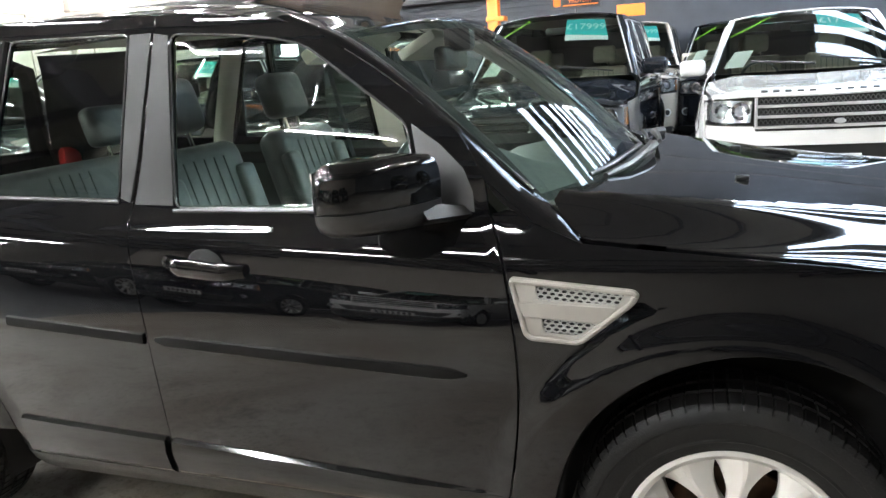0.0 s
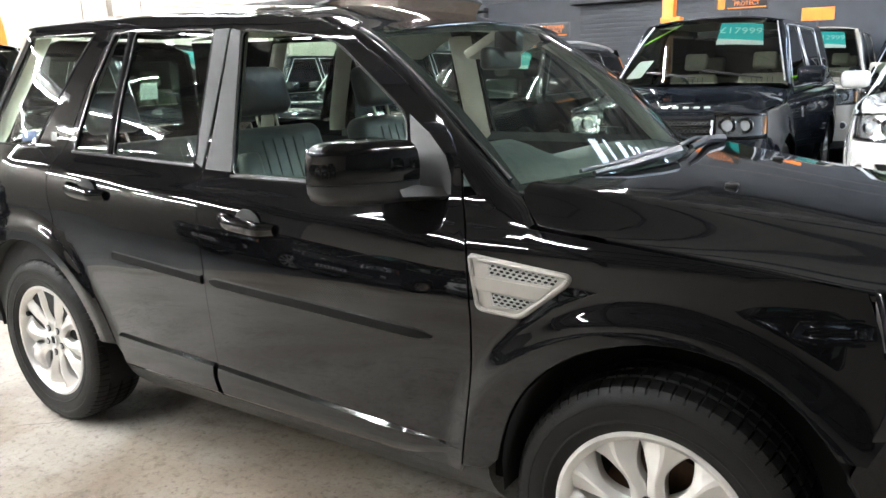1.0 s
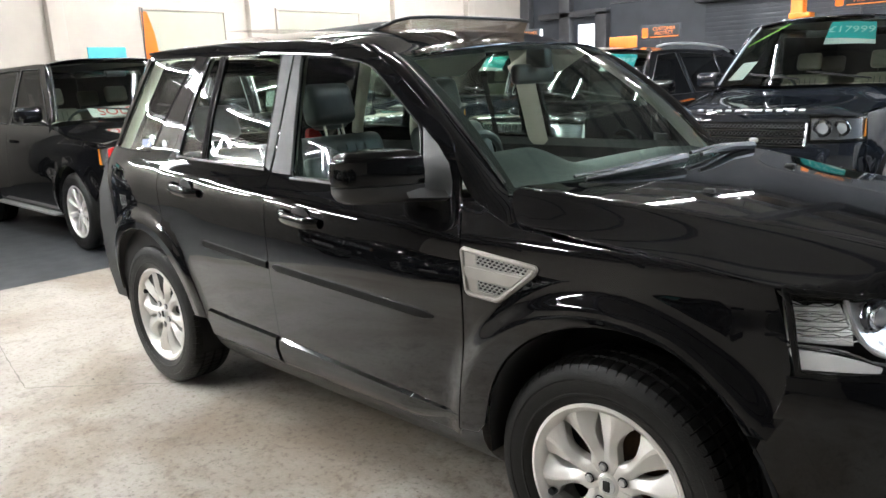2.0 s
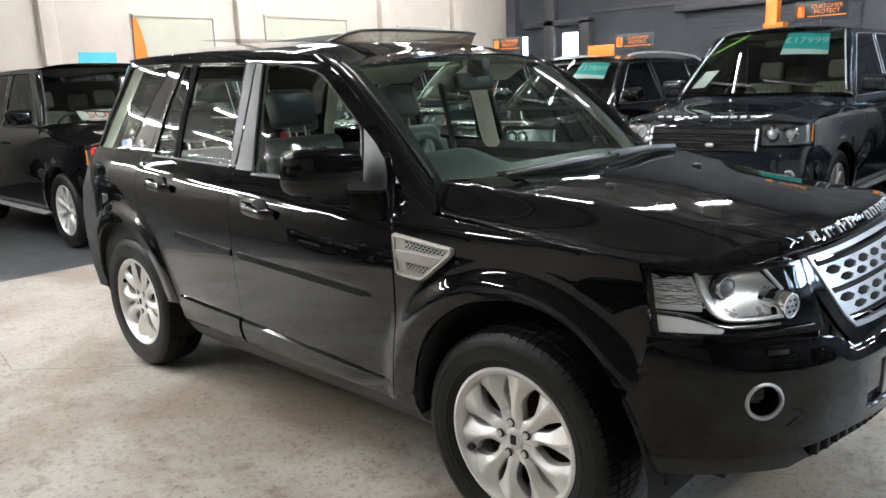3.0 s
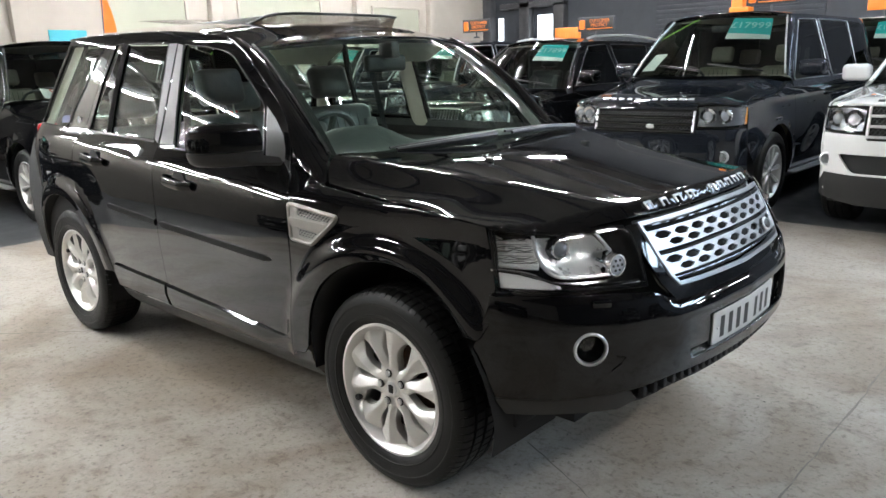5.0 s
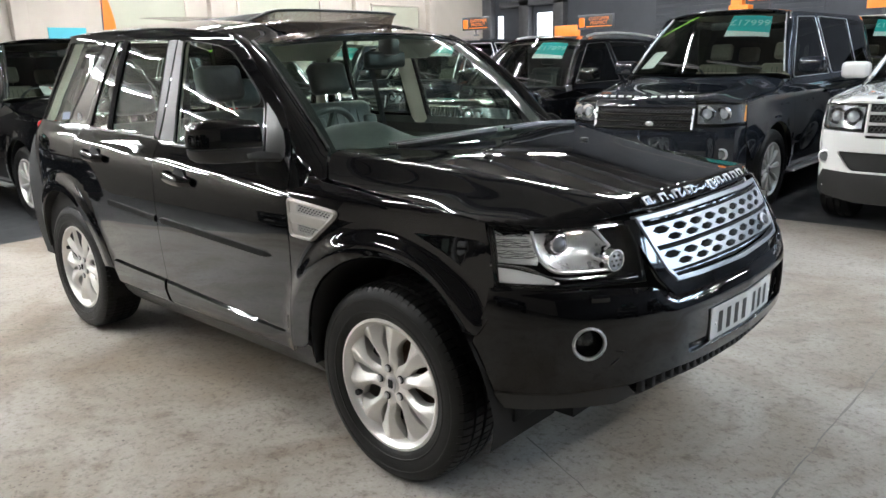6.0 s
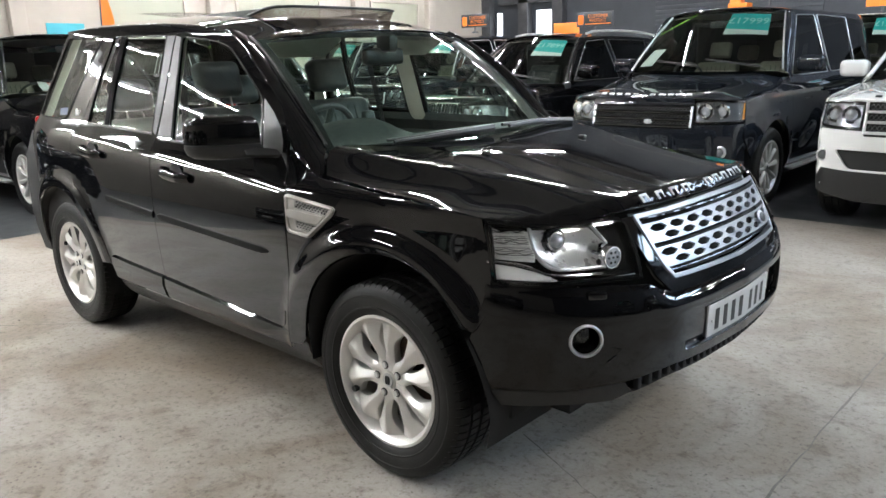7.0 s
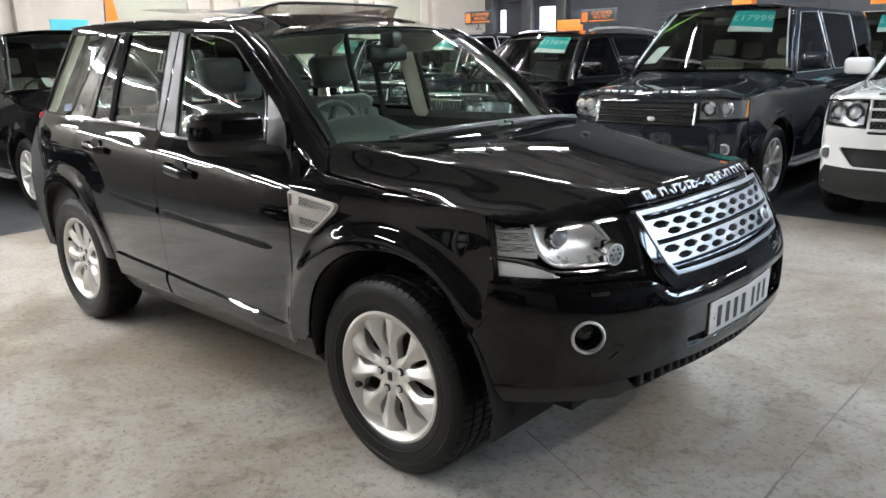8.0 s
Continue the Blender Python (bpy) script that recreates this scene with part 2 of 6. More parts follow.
def panel(name, outer, fn, out_dir, material, parent=None, holes=(), step=0.05, depth=0.012, gap=0.0025, label="", rings=None):
    """A curved sheet: the outline and holes are given in two parameters and fn lays them in space. Its edges turn inwards."""
    loops = [dense(inset(outer, gap) if gap else outer, step)] + [dense(list(h), step) for h in holes]
    pts, edges = [], []
    for lp in loops:
        k = len(pts)
        pts += [Vector(p) for p in lp]
        edges += [(k + i, k + (i + 1) % len(lp)) for i in range(len(lp))]
    xs, ys = [p[0] for p in loops[0]], [p[1] for p in loops[0]]
    allb = [p for lp in loops for p in lp]
    barr = np.array(allb)
    if rings:
        for r in (.482, .494, .506, .518, .530, .542, .554, .566, .580, .600):
            for k in range(120):
                p = (rings[0] + r * math.cos(k * math.pi / 60), rings[1] + r * math.sin(k * math.pi / 60))
                if inside(p, loops[0]) and np.min(np.hypot(barr[:, 0] - p[0], barr[:, 1] - p[1])) > 0.006:
                    pts.append(Vector(p))
    nx, ny = int((max(xs) - min(xs)) / step) + 1, int((max(ys) - min(ys)) / step) + 1
    for i in range(1, nx + 1):
        for j in range(1, ny + 1):
            p = (min(xs) + (i - 0.5 + 0.25 * (j % 2)) * step, min(ys) + (j - 0.5) * step)
            if rings and math.dist(p, rings) < .620:
                continue
            if inside(p, loops[0]) and not any(inside(p, h) for h in loops[1:]) and np.min(np.hypot(barr[:, 0] - p[0], barr[:, 1] - p[1])) > step * 0.45:
                pts.append(Vector(p))
    v2, _, tris, *_ = delaunay_2d_cdt(pts, edges, [], 0, 1e-6)
    keep = []
    for t in tris:
        c = (sum(v2[i].x for i in t) / 3, sum(v2[i].y for i in t) / 3)
        if inside(c, loops[0]) and not any(inside(c, h) for h in loops[1:]):
            keep.append(tuple(t))
    hint = Vector(out_dir)
    co, nor = [], []
    e = 0.004
    for v in v2:
        p = Vector(fn(v.x, v.y))
        du = Vector(fn(v.x + e, v.y)) - Vector(fn(v.x - e, v.y))
        dv = Vector(fn(v.x, v.y + e)) - Vector(fn(v.x, v.y - e))
        n = du.cross(dv).normalized()
        if n.dot(hint) < 0:
            n = -n
        co.append(p), nor.append(n)
    faces = []
    for a, b, c in keep:
        n = (co[b] - co[a]).cross(co[c] - co[a])
        faces.append((a, b, c) if n.dot(nor[a] + nor[b] + nor[c]) > 0 else (a, c, b))
    if depth:
        cnt = {}
        for f in faces:
            for i in range(3):
                a, b = f[i], f[(i + 1) % 3]
                if (b, a) in cnt:
                    cnt[(b, a)] = 0
                else:
                    cnt[(a, b)] = 1
        rim = {}
        rimn = {}
        for (a, b), k in cnt.items():
            if k:
                side = (co[b] - co[a]).cross(nor[a]).normalized()
                for q in (a, b):
                    rimn.setdefault(q, Vector())
                    rimn[q] += side
        for q, sn in rimn.items():
            sn = sn.normalized()
            r = min(0.003, depth / 3)
            rim[q] = (len(co), len(co) + 1)
            base = co[q]
            co.append(base + sn * r * 0.7 - nor[q] * r), nor.append((sn + nor[q] * 0.3).normalized())
            co.append(base + sn * r * 0.3 - nor[q] * depth), nor.append(sn)
        for (a, b), k in cnt.items():
            if k:
                a1, a2 = rim[a]
                b1, b2 = rim[b]
                faces.append((b, a, a1, b1))
                faces.append((b1, a1, a2, b2))
    mesh = bpy.data.meshes.new(name)
    mesh.from_pydata([tuple(c) for c in co], [], faces)
    mesh.update()
    mesh.polygons.foreach_set("use_smooth", [True] * len(mesh.polygons))
    mesh.normals_split_custom_set_from_vertices([tuple(n) for n in nor])
    return link(name, mesh, material, parent, label)


# ---- the hall ----
XW, YB, XE, YS, ZC = -11.6, 13.9, 11.0, -12.2, 5.2


def concrete():
    m = bpy.data.materials.new("worn_concrete")
    m.use_nodes = True
    nt = m.node_tree
    b = nt.nodes["Principled BSDF"]
    tc = nt.nodes.new("ShaderNodeTexCoord")

    def noise_tex(scale, detail, rough=0.6, dist=0.0):
        n = nt.nodes.new("ShaderNodeTexNoise")
        n.inputs["Scale"].default_value, n.inputs["Detail"].default_value = scale, detail
        n.inputs["Roughness"].default_value, n.inputs["Distortion"].default_value = rough, dist
        nt.links.new(tc.outputs["Object"], n.inputs["Vector"])
        return n

    def ramp(src, stops):
        r = nt.nodes.new("ShaderNodeValToRGB")
        el = r.color_ramp.elements
        el[0].position, el[0].color = stops[0][0], (*stops[0][1], 1)
        el[1].position, el[1].color = stops[-1][0], (*stops[-1][1], 1)
        for p, c in stops[1:-1]:
            el.new(p).color = (*c, 1)
        nt.links.new(src, r.inputs[0])
        return r

    big = noise_tex(0.9, 5, 0.6, 0.6)
    mid = noise_tex(6, 10, 0.72, 0.4)
    fine = noise_tex(90, 4)
    c1 = ramp(big.outputs["Fac"], [(0.30, (0.235, 0.185, 0.140)), (0.43, (0.315, 0.272, 0.228)), (0.50, (0.38, 0.345, 0.305)), (0.6, (0.425, 0.395, 0.358)), (0.74, (0.49, 0.462, 0.425))])
    c2 = ramp(mid.outputs["Fac"], [(0.35, (0.40, 0.355, 0.30)), (0.46, (0.88, 0.87, 0.85)), (0.58, (1.0, 1.0, 1.0)), (0.75, (1.0, 1.0, 1.0))])
    mx = nt.nodes.new("ShaderNodeMix")
    mx.data_type, mx.blend_type = "RGBA", "MULTIPLY"
    mx.inputs["Factor"].default_value = 0.75
    nt.links.new(c1.outputs[0], mx.inputs["A"])
    nt.links.new(c2.outputs[0], mx.inputs["B"])
    # small dark pits and crumbs
    vor = nt.nodes.new("ShaderNodeTexVoronoi")
    vor.inputs["Scale"].default_value = 34
    nt.links.new(tc.outputs["Object"], vor.inputs["Vector"])
    pit = ramp(vor.outputs["Distance"], [(0.0, (0.35, 0.33, 0.3)), (0.13, (0.55, 0.52, 0.5)), (0.2, (1, 1, 1))])
    gate = ramp(noise_tex(3.1, 5, 0.7).outputs["Fac"], [(0.48, (0, 0, 0)), (0.60, (1, 1, 1))])
    mx2 = nt.nodes.new("ShaderNodeMix")
    mx2.data_type, mx2.blend_type = "RGBA", "MULTIPLY"
    nt.links.new(gate.outputs[0], mx2.inputs["Factor"])
    nt.links.new(mx.outputs["Result"], mx2.inputs["A"])
    nt.links.new(pit.outputs[0], mx2.inputs["B"])
    mx3 = nt.nodes.new("ShaderNodeMix")
    mx3.data_type, mx3.blend_type = "RGBA", "MULTIPLY"
    mx3.inputs["Factor"].default_value = 0.35
    nt.links.new(mx2.outputs["Result"], mx3.inputs["A"])
    nt.links.new(ramp(fine.outputs["Fac"], [(0.3, (0.6, 0.6, 0.6)), (0.6, (1, 1, 1))]).outputs[0], mx3.inputs["B"])
    grit = noise_tex(32, 6, 0.7)
    mx4 = nt.nodes.new("ShaderNodeMix")
    mx4.data_type, mx4.blend_type = "RGBA", "MULTIPLY"
    mx4.inputs["Factor"].default_value = 0.8
    nt.links.new(mx3.outputs["Result"], mx4.inputs["A"])
    nt.links.new(ramp(grit.outputs["Fac"], [(0.34, (0.45, 0.42, 0.38)), (0.47, (0.95, 0.95, 0.94)), (0.6, (1, 1, 1))]).outputs[0], mx4.inputs["B"])
    nt.links.new(mx4.outputs["Result"], b.inputs["Base Color"])
    rr = nt.nodes.new("ShaderNodeMapRange")
    rr.inputs["From Min"].default_value, rr.inputs["From Max"].default_value = 0.3, 0.7
    rr.inputs["To Min"].default_value, rr.inputs["To Max"].default_value = 0.28, 0.6
    nt.links.new(mid.outputs["Fac"], rr.inputs["Value"])
    nt.links.new(rr.outputs[0], b.inputs["Roughness"])
    bp = nt.nodes.new("ShaderNodeBump")
    bp.inputs["Strength"].default_value, bp.inputs["Distance"].default_value = 0.25, 0.004
    nt.links.new(mid.outputs["Fac"], bp.inputs["Height"])
    bp2 = nt.nodes.new("ShaderNodeBump")
    bp2.inputs["Strength"].default_value, bp2.inputs["Distance"].default_value = 0.15, 0.002
    nt.links.new(fine.outputs["Fac"], bp2.inputs["Height"])
    nt.links.new(bp.outputs[0], bp2.inputs["Normal"])
    nt.links.new(bp2.outputs[0], b.inputs["Normal"])
    return m


M["concrete"] = concrete()
M["darkfloor"] = mat("dark_grey_floor_paint", (0.055, 0.058, 0.062), 0.42, var=0.25, scale=5, bump=0.15, bscale=40, sscale=0.8)
M["cream"] = mat("cream_wall_paint", (0.40, 0.36, 0.315), 0.75, var=0.05, scale=3, bump=0.15, bscale=50, sscale=0.5)
M["greywall"] = mat("dark_slate_wall_paint", (0.035, 0.039, 0.048), 0.6, var=0.15, scale=3, bump=0.1, bscale=50)
M["panelgreen"] = mat("pale_green_grey_board", (0.33, 0.33, 0.265), 0.6, var=0.06, scale=2)
M["roofsheet"] = mat("brown_grey_roof_sheet", (0.21, 0.196, 0.18), 0.8, var=0.1, scale=3)
M["steel"] = mat("dark_painted_steel", (0.05, 0.05, 0.055), 0.5, var=0.2, scale=8)
M["teal"] = mat("teal_banner_vinyl", (0.02, 0.33, 0.42), 0.5, var=0.05, scale=4)
M["orange"] = mat("orange_paint", (0.85, 0.22, 0.015), 0.45, var=0.06, scale=6)
M["tubelight"] = glow("fluorescent_tube_light", (0.955, 0.975, 0.98), TUBE_POWER)
M["daylight"] = glow("daylit_rooflight_sheet", (0.62, 0.78, 1.0), ROOFLIGHT_POWER)
# glow of the sheets added to bring bluish light onto the floor
M["brightday"] = glow("added_daylight_sheet", (0.60, 0.79, 1.0), 26.0)
M["daywin"] = glow("daylit_window_pane", (0.85, 0.93, 1.0), 2.2)


def slab(name, x0, x1, y0, y1, z0, z1, material, label, kind="structure", bevel=0.0):
    bm = bmesh.new()
    box(bm, x0, x1, y0, y1, z0, z1, bevel)
    return tagged(part(name, bm, material), label, "", "", kind)


slab("ground", XW - 0.3, XE + 0.3, YS - 0.3, YB + 0.3, -0.2, -0.004, M["darkfloor"], "dark grey painted concrete hall floor, scuffed")
bm = bmesh.new()
box(bm, -5.6, 8.0, -12.0, 4.4, -0.012, 0.0)
tagged(part("floor", bm, M["concrete"]), "worn pale grey concrete floor with stains and pits", "", "", "structure")
slab("wall_west", XW - 0.25, XW, 0.6, YB, 0, ZC, M["cream"], "cream painted wall with recessed boards")
# unseen southern stretch: coloured darker so the car's side reflects less brightness
M["dimmed_wall"] = mat("dimmed_wall_paint", (0.15, 0.138, 0.122), 0.75, var=0.08, scale=3, bump=0.15, bscale=50, sscale=0.5)
slab("wall_west", XW - 0.25, XW, YS, 0.6, 0, ZC, M["dimmed_wall"], "unseen stretch of wall, coloured darker to dim the car's reflections")
slab("wall_north", XW - 0.25, XE + 0.25, YB, YB + 0.25, 0, ZC, M["greywall"], "dark slate-grey painted wall")
slab("wall_east", XE, XE + 0.25, YS, YB, 0, ZC, M["greywall"], "dark slate-grey painted wall")
slab("wall_south", XW - 0.25, XE + 0.25, YS - 0.25, YS, 0, ZC, M["cream"], "cream painted wall")
slab("ceiling", XW - 0.25, XE + 0.25, YS - 0.25, YB + 0.25, ZC, ZC + 0.2, M["roofsheet"], "grey sheet roof of the hall")

# uprights and recessed boards of the cream wall
bm = bmesh.new()
for y in (0.75, 2.02, 5.55, 9.2, 11.6):
    box(bm, XW, XW + 0.16, y - 0.12, y + 0.12, 0, ZC, 0.01)
tagged(part("trim", bm, M["cream"]), "cream painted wall uprights", "", "", "structure")
for y0, y1, z0, z1 in ((3.45, 4.95, 1.55, 2.83), (6.13, 8.14, 1.55, 2.9), (9.7, 11.2, 1.6, 2.8)):
    ob = root("wall_panel", "pale green-grey board in a painted frame on the cream wall", "panel", pose(XW, (y0 + y1) / 2, z0))
    w, h = (y1 - y0) / 2, z1 - z0
    bm = bmesh.new()
    box(bm, 0, 0.015, -w, w, 0, h)
    part("board", bm, M["panelgreen"], ob)
    for a, b, c, d in ((-w - 0.05, -w, 0, h), (w, w + 0.05, 0, h), (-w - 0.05, w + 0.05, h, h + 0.05)):
        bm = bmesh.new()
        box(bm, 0, 0.05, a, b, c, d, 0.006)
        part("frame", bm, M["cream"], ob)

# roof beams
bm = bmesh.new()
for i in range(17):
    box(bm, XW, XE, YS + 0.7 + 1.55 * i - 0.04, YS + 0.7 + 1.55 * i + 0.04, ZC - 0.16, ZC)
for x in (-8.2, -2.9, 4.6, 9.6):
    box(bm, x - 0.08, x + 0.08, YS, YB, ZC - 0.42, ZC - 0.165)
tagged(part("roof_beams", bm, M["steel"]), "dark painted steel roof beams and purlins", "", "", "structure")

# strip lights in rows under the roof; those of the south-west bay hang lower
def strip_light(z):
    ob = new("strip_light")
    tagged(ob, "white fluorescent strip light under the roof" if z > 4 else "white fluorescent strip light on long hangers", "strip light", "strip lights under the roof")
    bm = bmesh.new()
    box(bm, -0.75, 0.75, -0.10, 0.10, 0, 0.05, 0.01)
    part("housing", bm, M["white"], ob)
    for x in (-0.5, 0.5):
        bm = bmesh.new()
        tube(bm, [(x, 0, 0.05), (x, 0, ZC - z + 0.01)], 0.006, 5)
        part("hanger", bm, M["steel"], ob)
    bm = bmesh.new()
    tube(bm, [(-0.72, 0, -0.03), (0.72, 0, -0.03)], 0.012, 10)
    part("tube", bm, M["tubelight"], ob)
    return ob


high = [(x, y, 90) for x in (-9.2, -6.6, -3.7) for y in (3.2, 5.6, 8.0, 10.4)] + [(x, y, 90) for x in (6.5, 9.2) for y in (8.8, 11.4)]
high += [(-10.0 + 2.3 * i + .5 * k, -2.6 - .9 * i - 2.6 * k + 2.4, -21) for k in range(2) for i in range(1, 4)] + [(-4.4, -7.2, -21)]
high += [(x, y, -21) for x, y in ((-7.6, 2.6), (-4.7, .4), (-3.4, -1.7))]
# the two at x = 5.0 are added, to brighten the floor before the nose
high += [(4.0, 3.6, 90), (4.0, 6.2, 90), (1.2, 8.6, 90), (5.0, -1.8, 90), (5.0, .6, 90)]
low = [(-9.2, -3.2, 90), (-9.2, -5.1, 90), (-9.1, -7.0, 90), (-11.1, -4.2, 90), (-11.1, -6.0, 90), (-11.1, -7.8, 90)]
for z, places in ((4.55, high), (3.62, low)):
    lamp = strip_light(z)
    lamp.matrix_basis = pose(*places[0][:2], z, 0, 0, places[0][2])
    for x, y, a in places[1:]:
        copy_thing(lamp, pose(x, y, z, 0, 0, a))

# rooflight sheets
bm = bmesh.new()
box(bm, -1.15, 1.15, -0.22, 0.22, -0.02, 0.01)
rl = tagged(part("rooflight", bm, M["daylight"]), "bluish daylit rooflight sheet in the roof", "rooflight", "rooflights")
sheets = [pose(2.6, 4.6 + i * 0.98, ZC) for i in range(10)]
rl.matrix_basis = sheets[0]
for m in sheets[1:]:
    copy_thing(rl, m)
# wide glowing sheets, added out of view over the east bay as bluish daylight
bm = bmesh.new()
box(bm, -1.2, 1.2, -0.75, 0.75, -0.02, 0.01)
wide = tagged(part("rooflight", bm, M["brightday"]), "wide bluish glowing sheet added out of view over the east bay as daylight", "rooflight", "wide rooflights")
wide.matrix_basis = pose(8.4, 4.6, ZC)
for y in (6.4, 8.2):
    copy_thing(wide, pose(8.4, y, ZC))


# ---- wheels ----
def tyre_mesh(name, R, rim, w, parent, n=80, lugs=True):
    """Tyre about the y axis, outer face towards -y."""
    h = w / 2
    prof = [(rim - 0.012, -h * 0.70), (rim + 0.004, -h * 0.86), (rim + 0.02, -h * 0.93), (rim + 0.030, -h * 0.955), (rim + 0.032, -h * 0.975), (rim + 0.036, -h * 0.975), (rim + 0.038, -h * 0.968), (rim + 0.058, -h * 1.0), (R - 0.052, -h * 0.985), (R - 0.050, -h * 1.0), (R - 0.044, -h * 1.0), (R - 0.022, -h * 0.93),
            (R - 0.010, -h * 0.84), (R - 0.003, -h * 0.70), (R - 0.001, -h * 0.50), (R - 0.011, -h * 0.48), (R - 0.011, -h * 0.42), (R, -h * 0.40), (R, -h * 0.06), (R - 0.011, -h * 0.04)]
    prof = prof + [(r, -y) for r, y in reversed(prof)]
    bm = bmesh.new()
    rings = []
    for i in range(n * 3 if lugs else n):
        a = 2 * math.pi * (i // 3 + (0.0, 0.10, 0.20)[i % 3]) / n if lugs else 2 * math.pi * i / n
        ring = []
        for k, (r, y) in enumerate(prof):
            cut = (0.008 if k not in (12, 27) else 0.004) if lugs and i % 3 == 1 and k in (12, 13, 14, 17, 18, 21, 22, 25, 26, 27) else 0
            r2 = r - cut
            ring.append(bm.verts.new((r2 * math.cos(a), y, r2 * math.sin(a))))
        rings.append(ring)
    for i in range(len(rings)):
        a, b = rings[i], rings[(i + 1) % len(rings)]
        for j in range(len(prof) - 1):
            bm.faces.new((a[j], a[j + 1], b[j + 1], b[j]))
    return part(name, bm, M["rubber"], parent, "", 24)


def leaf_spoke(bm, ang, skew, r0, r1, y0, wide, thick=0.02):
    """A leaf-shaped spoke with a raised middle, from the hub to the rim ring."""
    n = 9
    rows = []
    for i in range(n + 1):
        s = i / n
        r = r0 + (r1 - r0) * s
        a = ang + skew * s
        w = wide * (0.42 + 0.58 * sstep(0.05, 0.66, s)) * (1 + 0.22 * sstep(0.80, 1, s))
        yo = y0 + 0.018 * (1 - s) - 0.006 * math.sin(s * math.pi)
        row = []
        for k, (q, dy) in enumerate(((-1, thick), (-1, 0.007), (-0.90, 0.003), (-0.15, -0.006), (0.90, 0.004), (1, 0.008), (1, thick))):
            t = a + q * w / 2 / r
            row.append(bm.verts.new((r * math.cos(t), yo + dy, r * math.sin(t))))
        rows.append(row)
    for a, b in zip(rows, rows[1:]):
        for k in range(6):
            bm.faces.new((a[k], a[k + 1], b[k + 1], b[k]))


def petal_spoke(bm, base, q, r1, y0, r0=0.03):
    """One of a pair of petals: a narrow leaf slot parts it from its twin, a wide one from the next pair; a ridge runs along its middle."""
    n, rows = 22, []
    for i in range(n + 1):
        r = r0 + (r1 - r0) * i / n
        thin = 0.023 * max(0, math.sin(math.pi * min(1, max(0, (r - 0.098) / 0.108)))) ** 0.8
        wide = 0.056 * max(0, math.sin(math.pi * min(1, max(0, (r - 0.078) / 0.132)))) ** 0.8
        t0, t1 = thin / 2 / r, math.pi / 5 - wide / 2 / r
        fade = sstep(0.05, 0.11, r)
        yo = y0 + 0.016 * (1 - sstep(0.03, 0.16, r)) + 0.004 * sstep(0.16, r1, r)
        ridge = 0.46 + 0.16 * math.sin(math.pi * min(1, max(0, (r - 0.07) / 0.15)))
        pocket = 0.016 + 0.012 * sstep(0.15, 0.21, r)
        row = []
        for u, e in ((0, 1), (0, 0), (0.04, -1), (ridge * 0.5, -1), (ridge - 0.05, -1), (ridge + 0.05, -1), ((1 + ridge) / 2, -1), (0.97, -1), (1, 0), (1, 1)):
            t = t0 + (t1 - t0) * u
            slope = abs(u - ridge) / (ridge if u < ridge else 1 - ridge)
            y = yo + pocket * fade * slope ** 1.3 + (0.030 if e == 1 else 0.002 if e == 0 else 0)
            row.append(bm.verts.new((r * math.cos(base + q * t), y, r * math.sin(base + q * t))))
        rows.append(row)
    for a, b in zip(rows, rows[1:]):
        for k in range(len(a) - 1):
            bm.faces.new((a[k], a[k + 1], b[k + 1], b[k]))


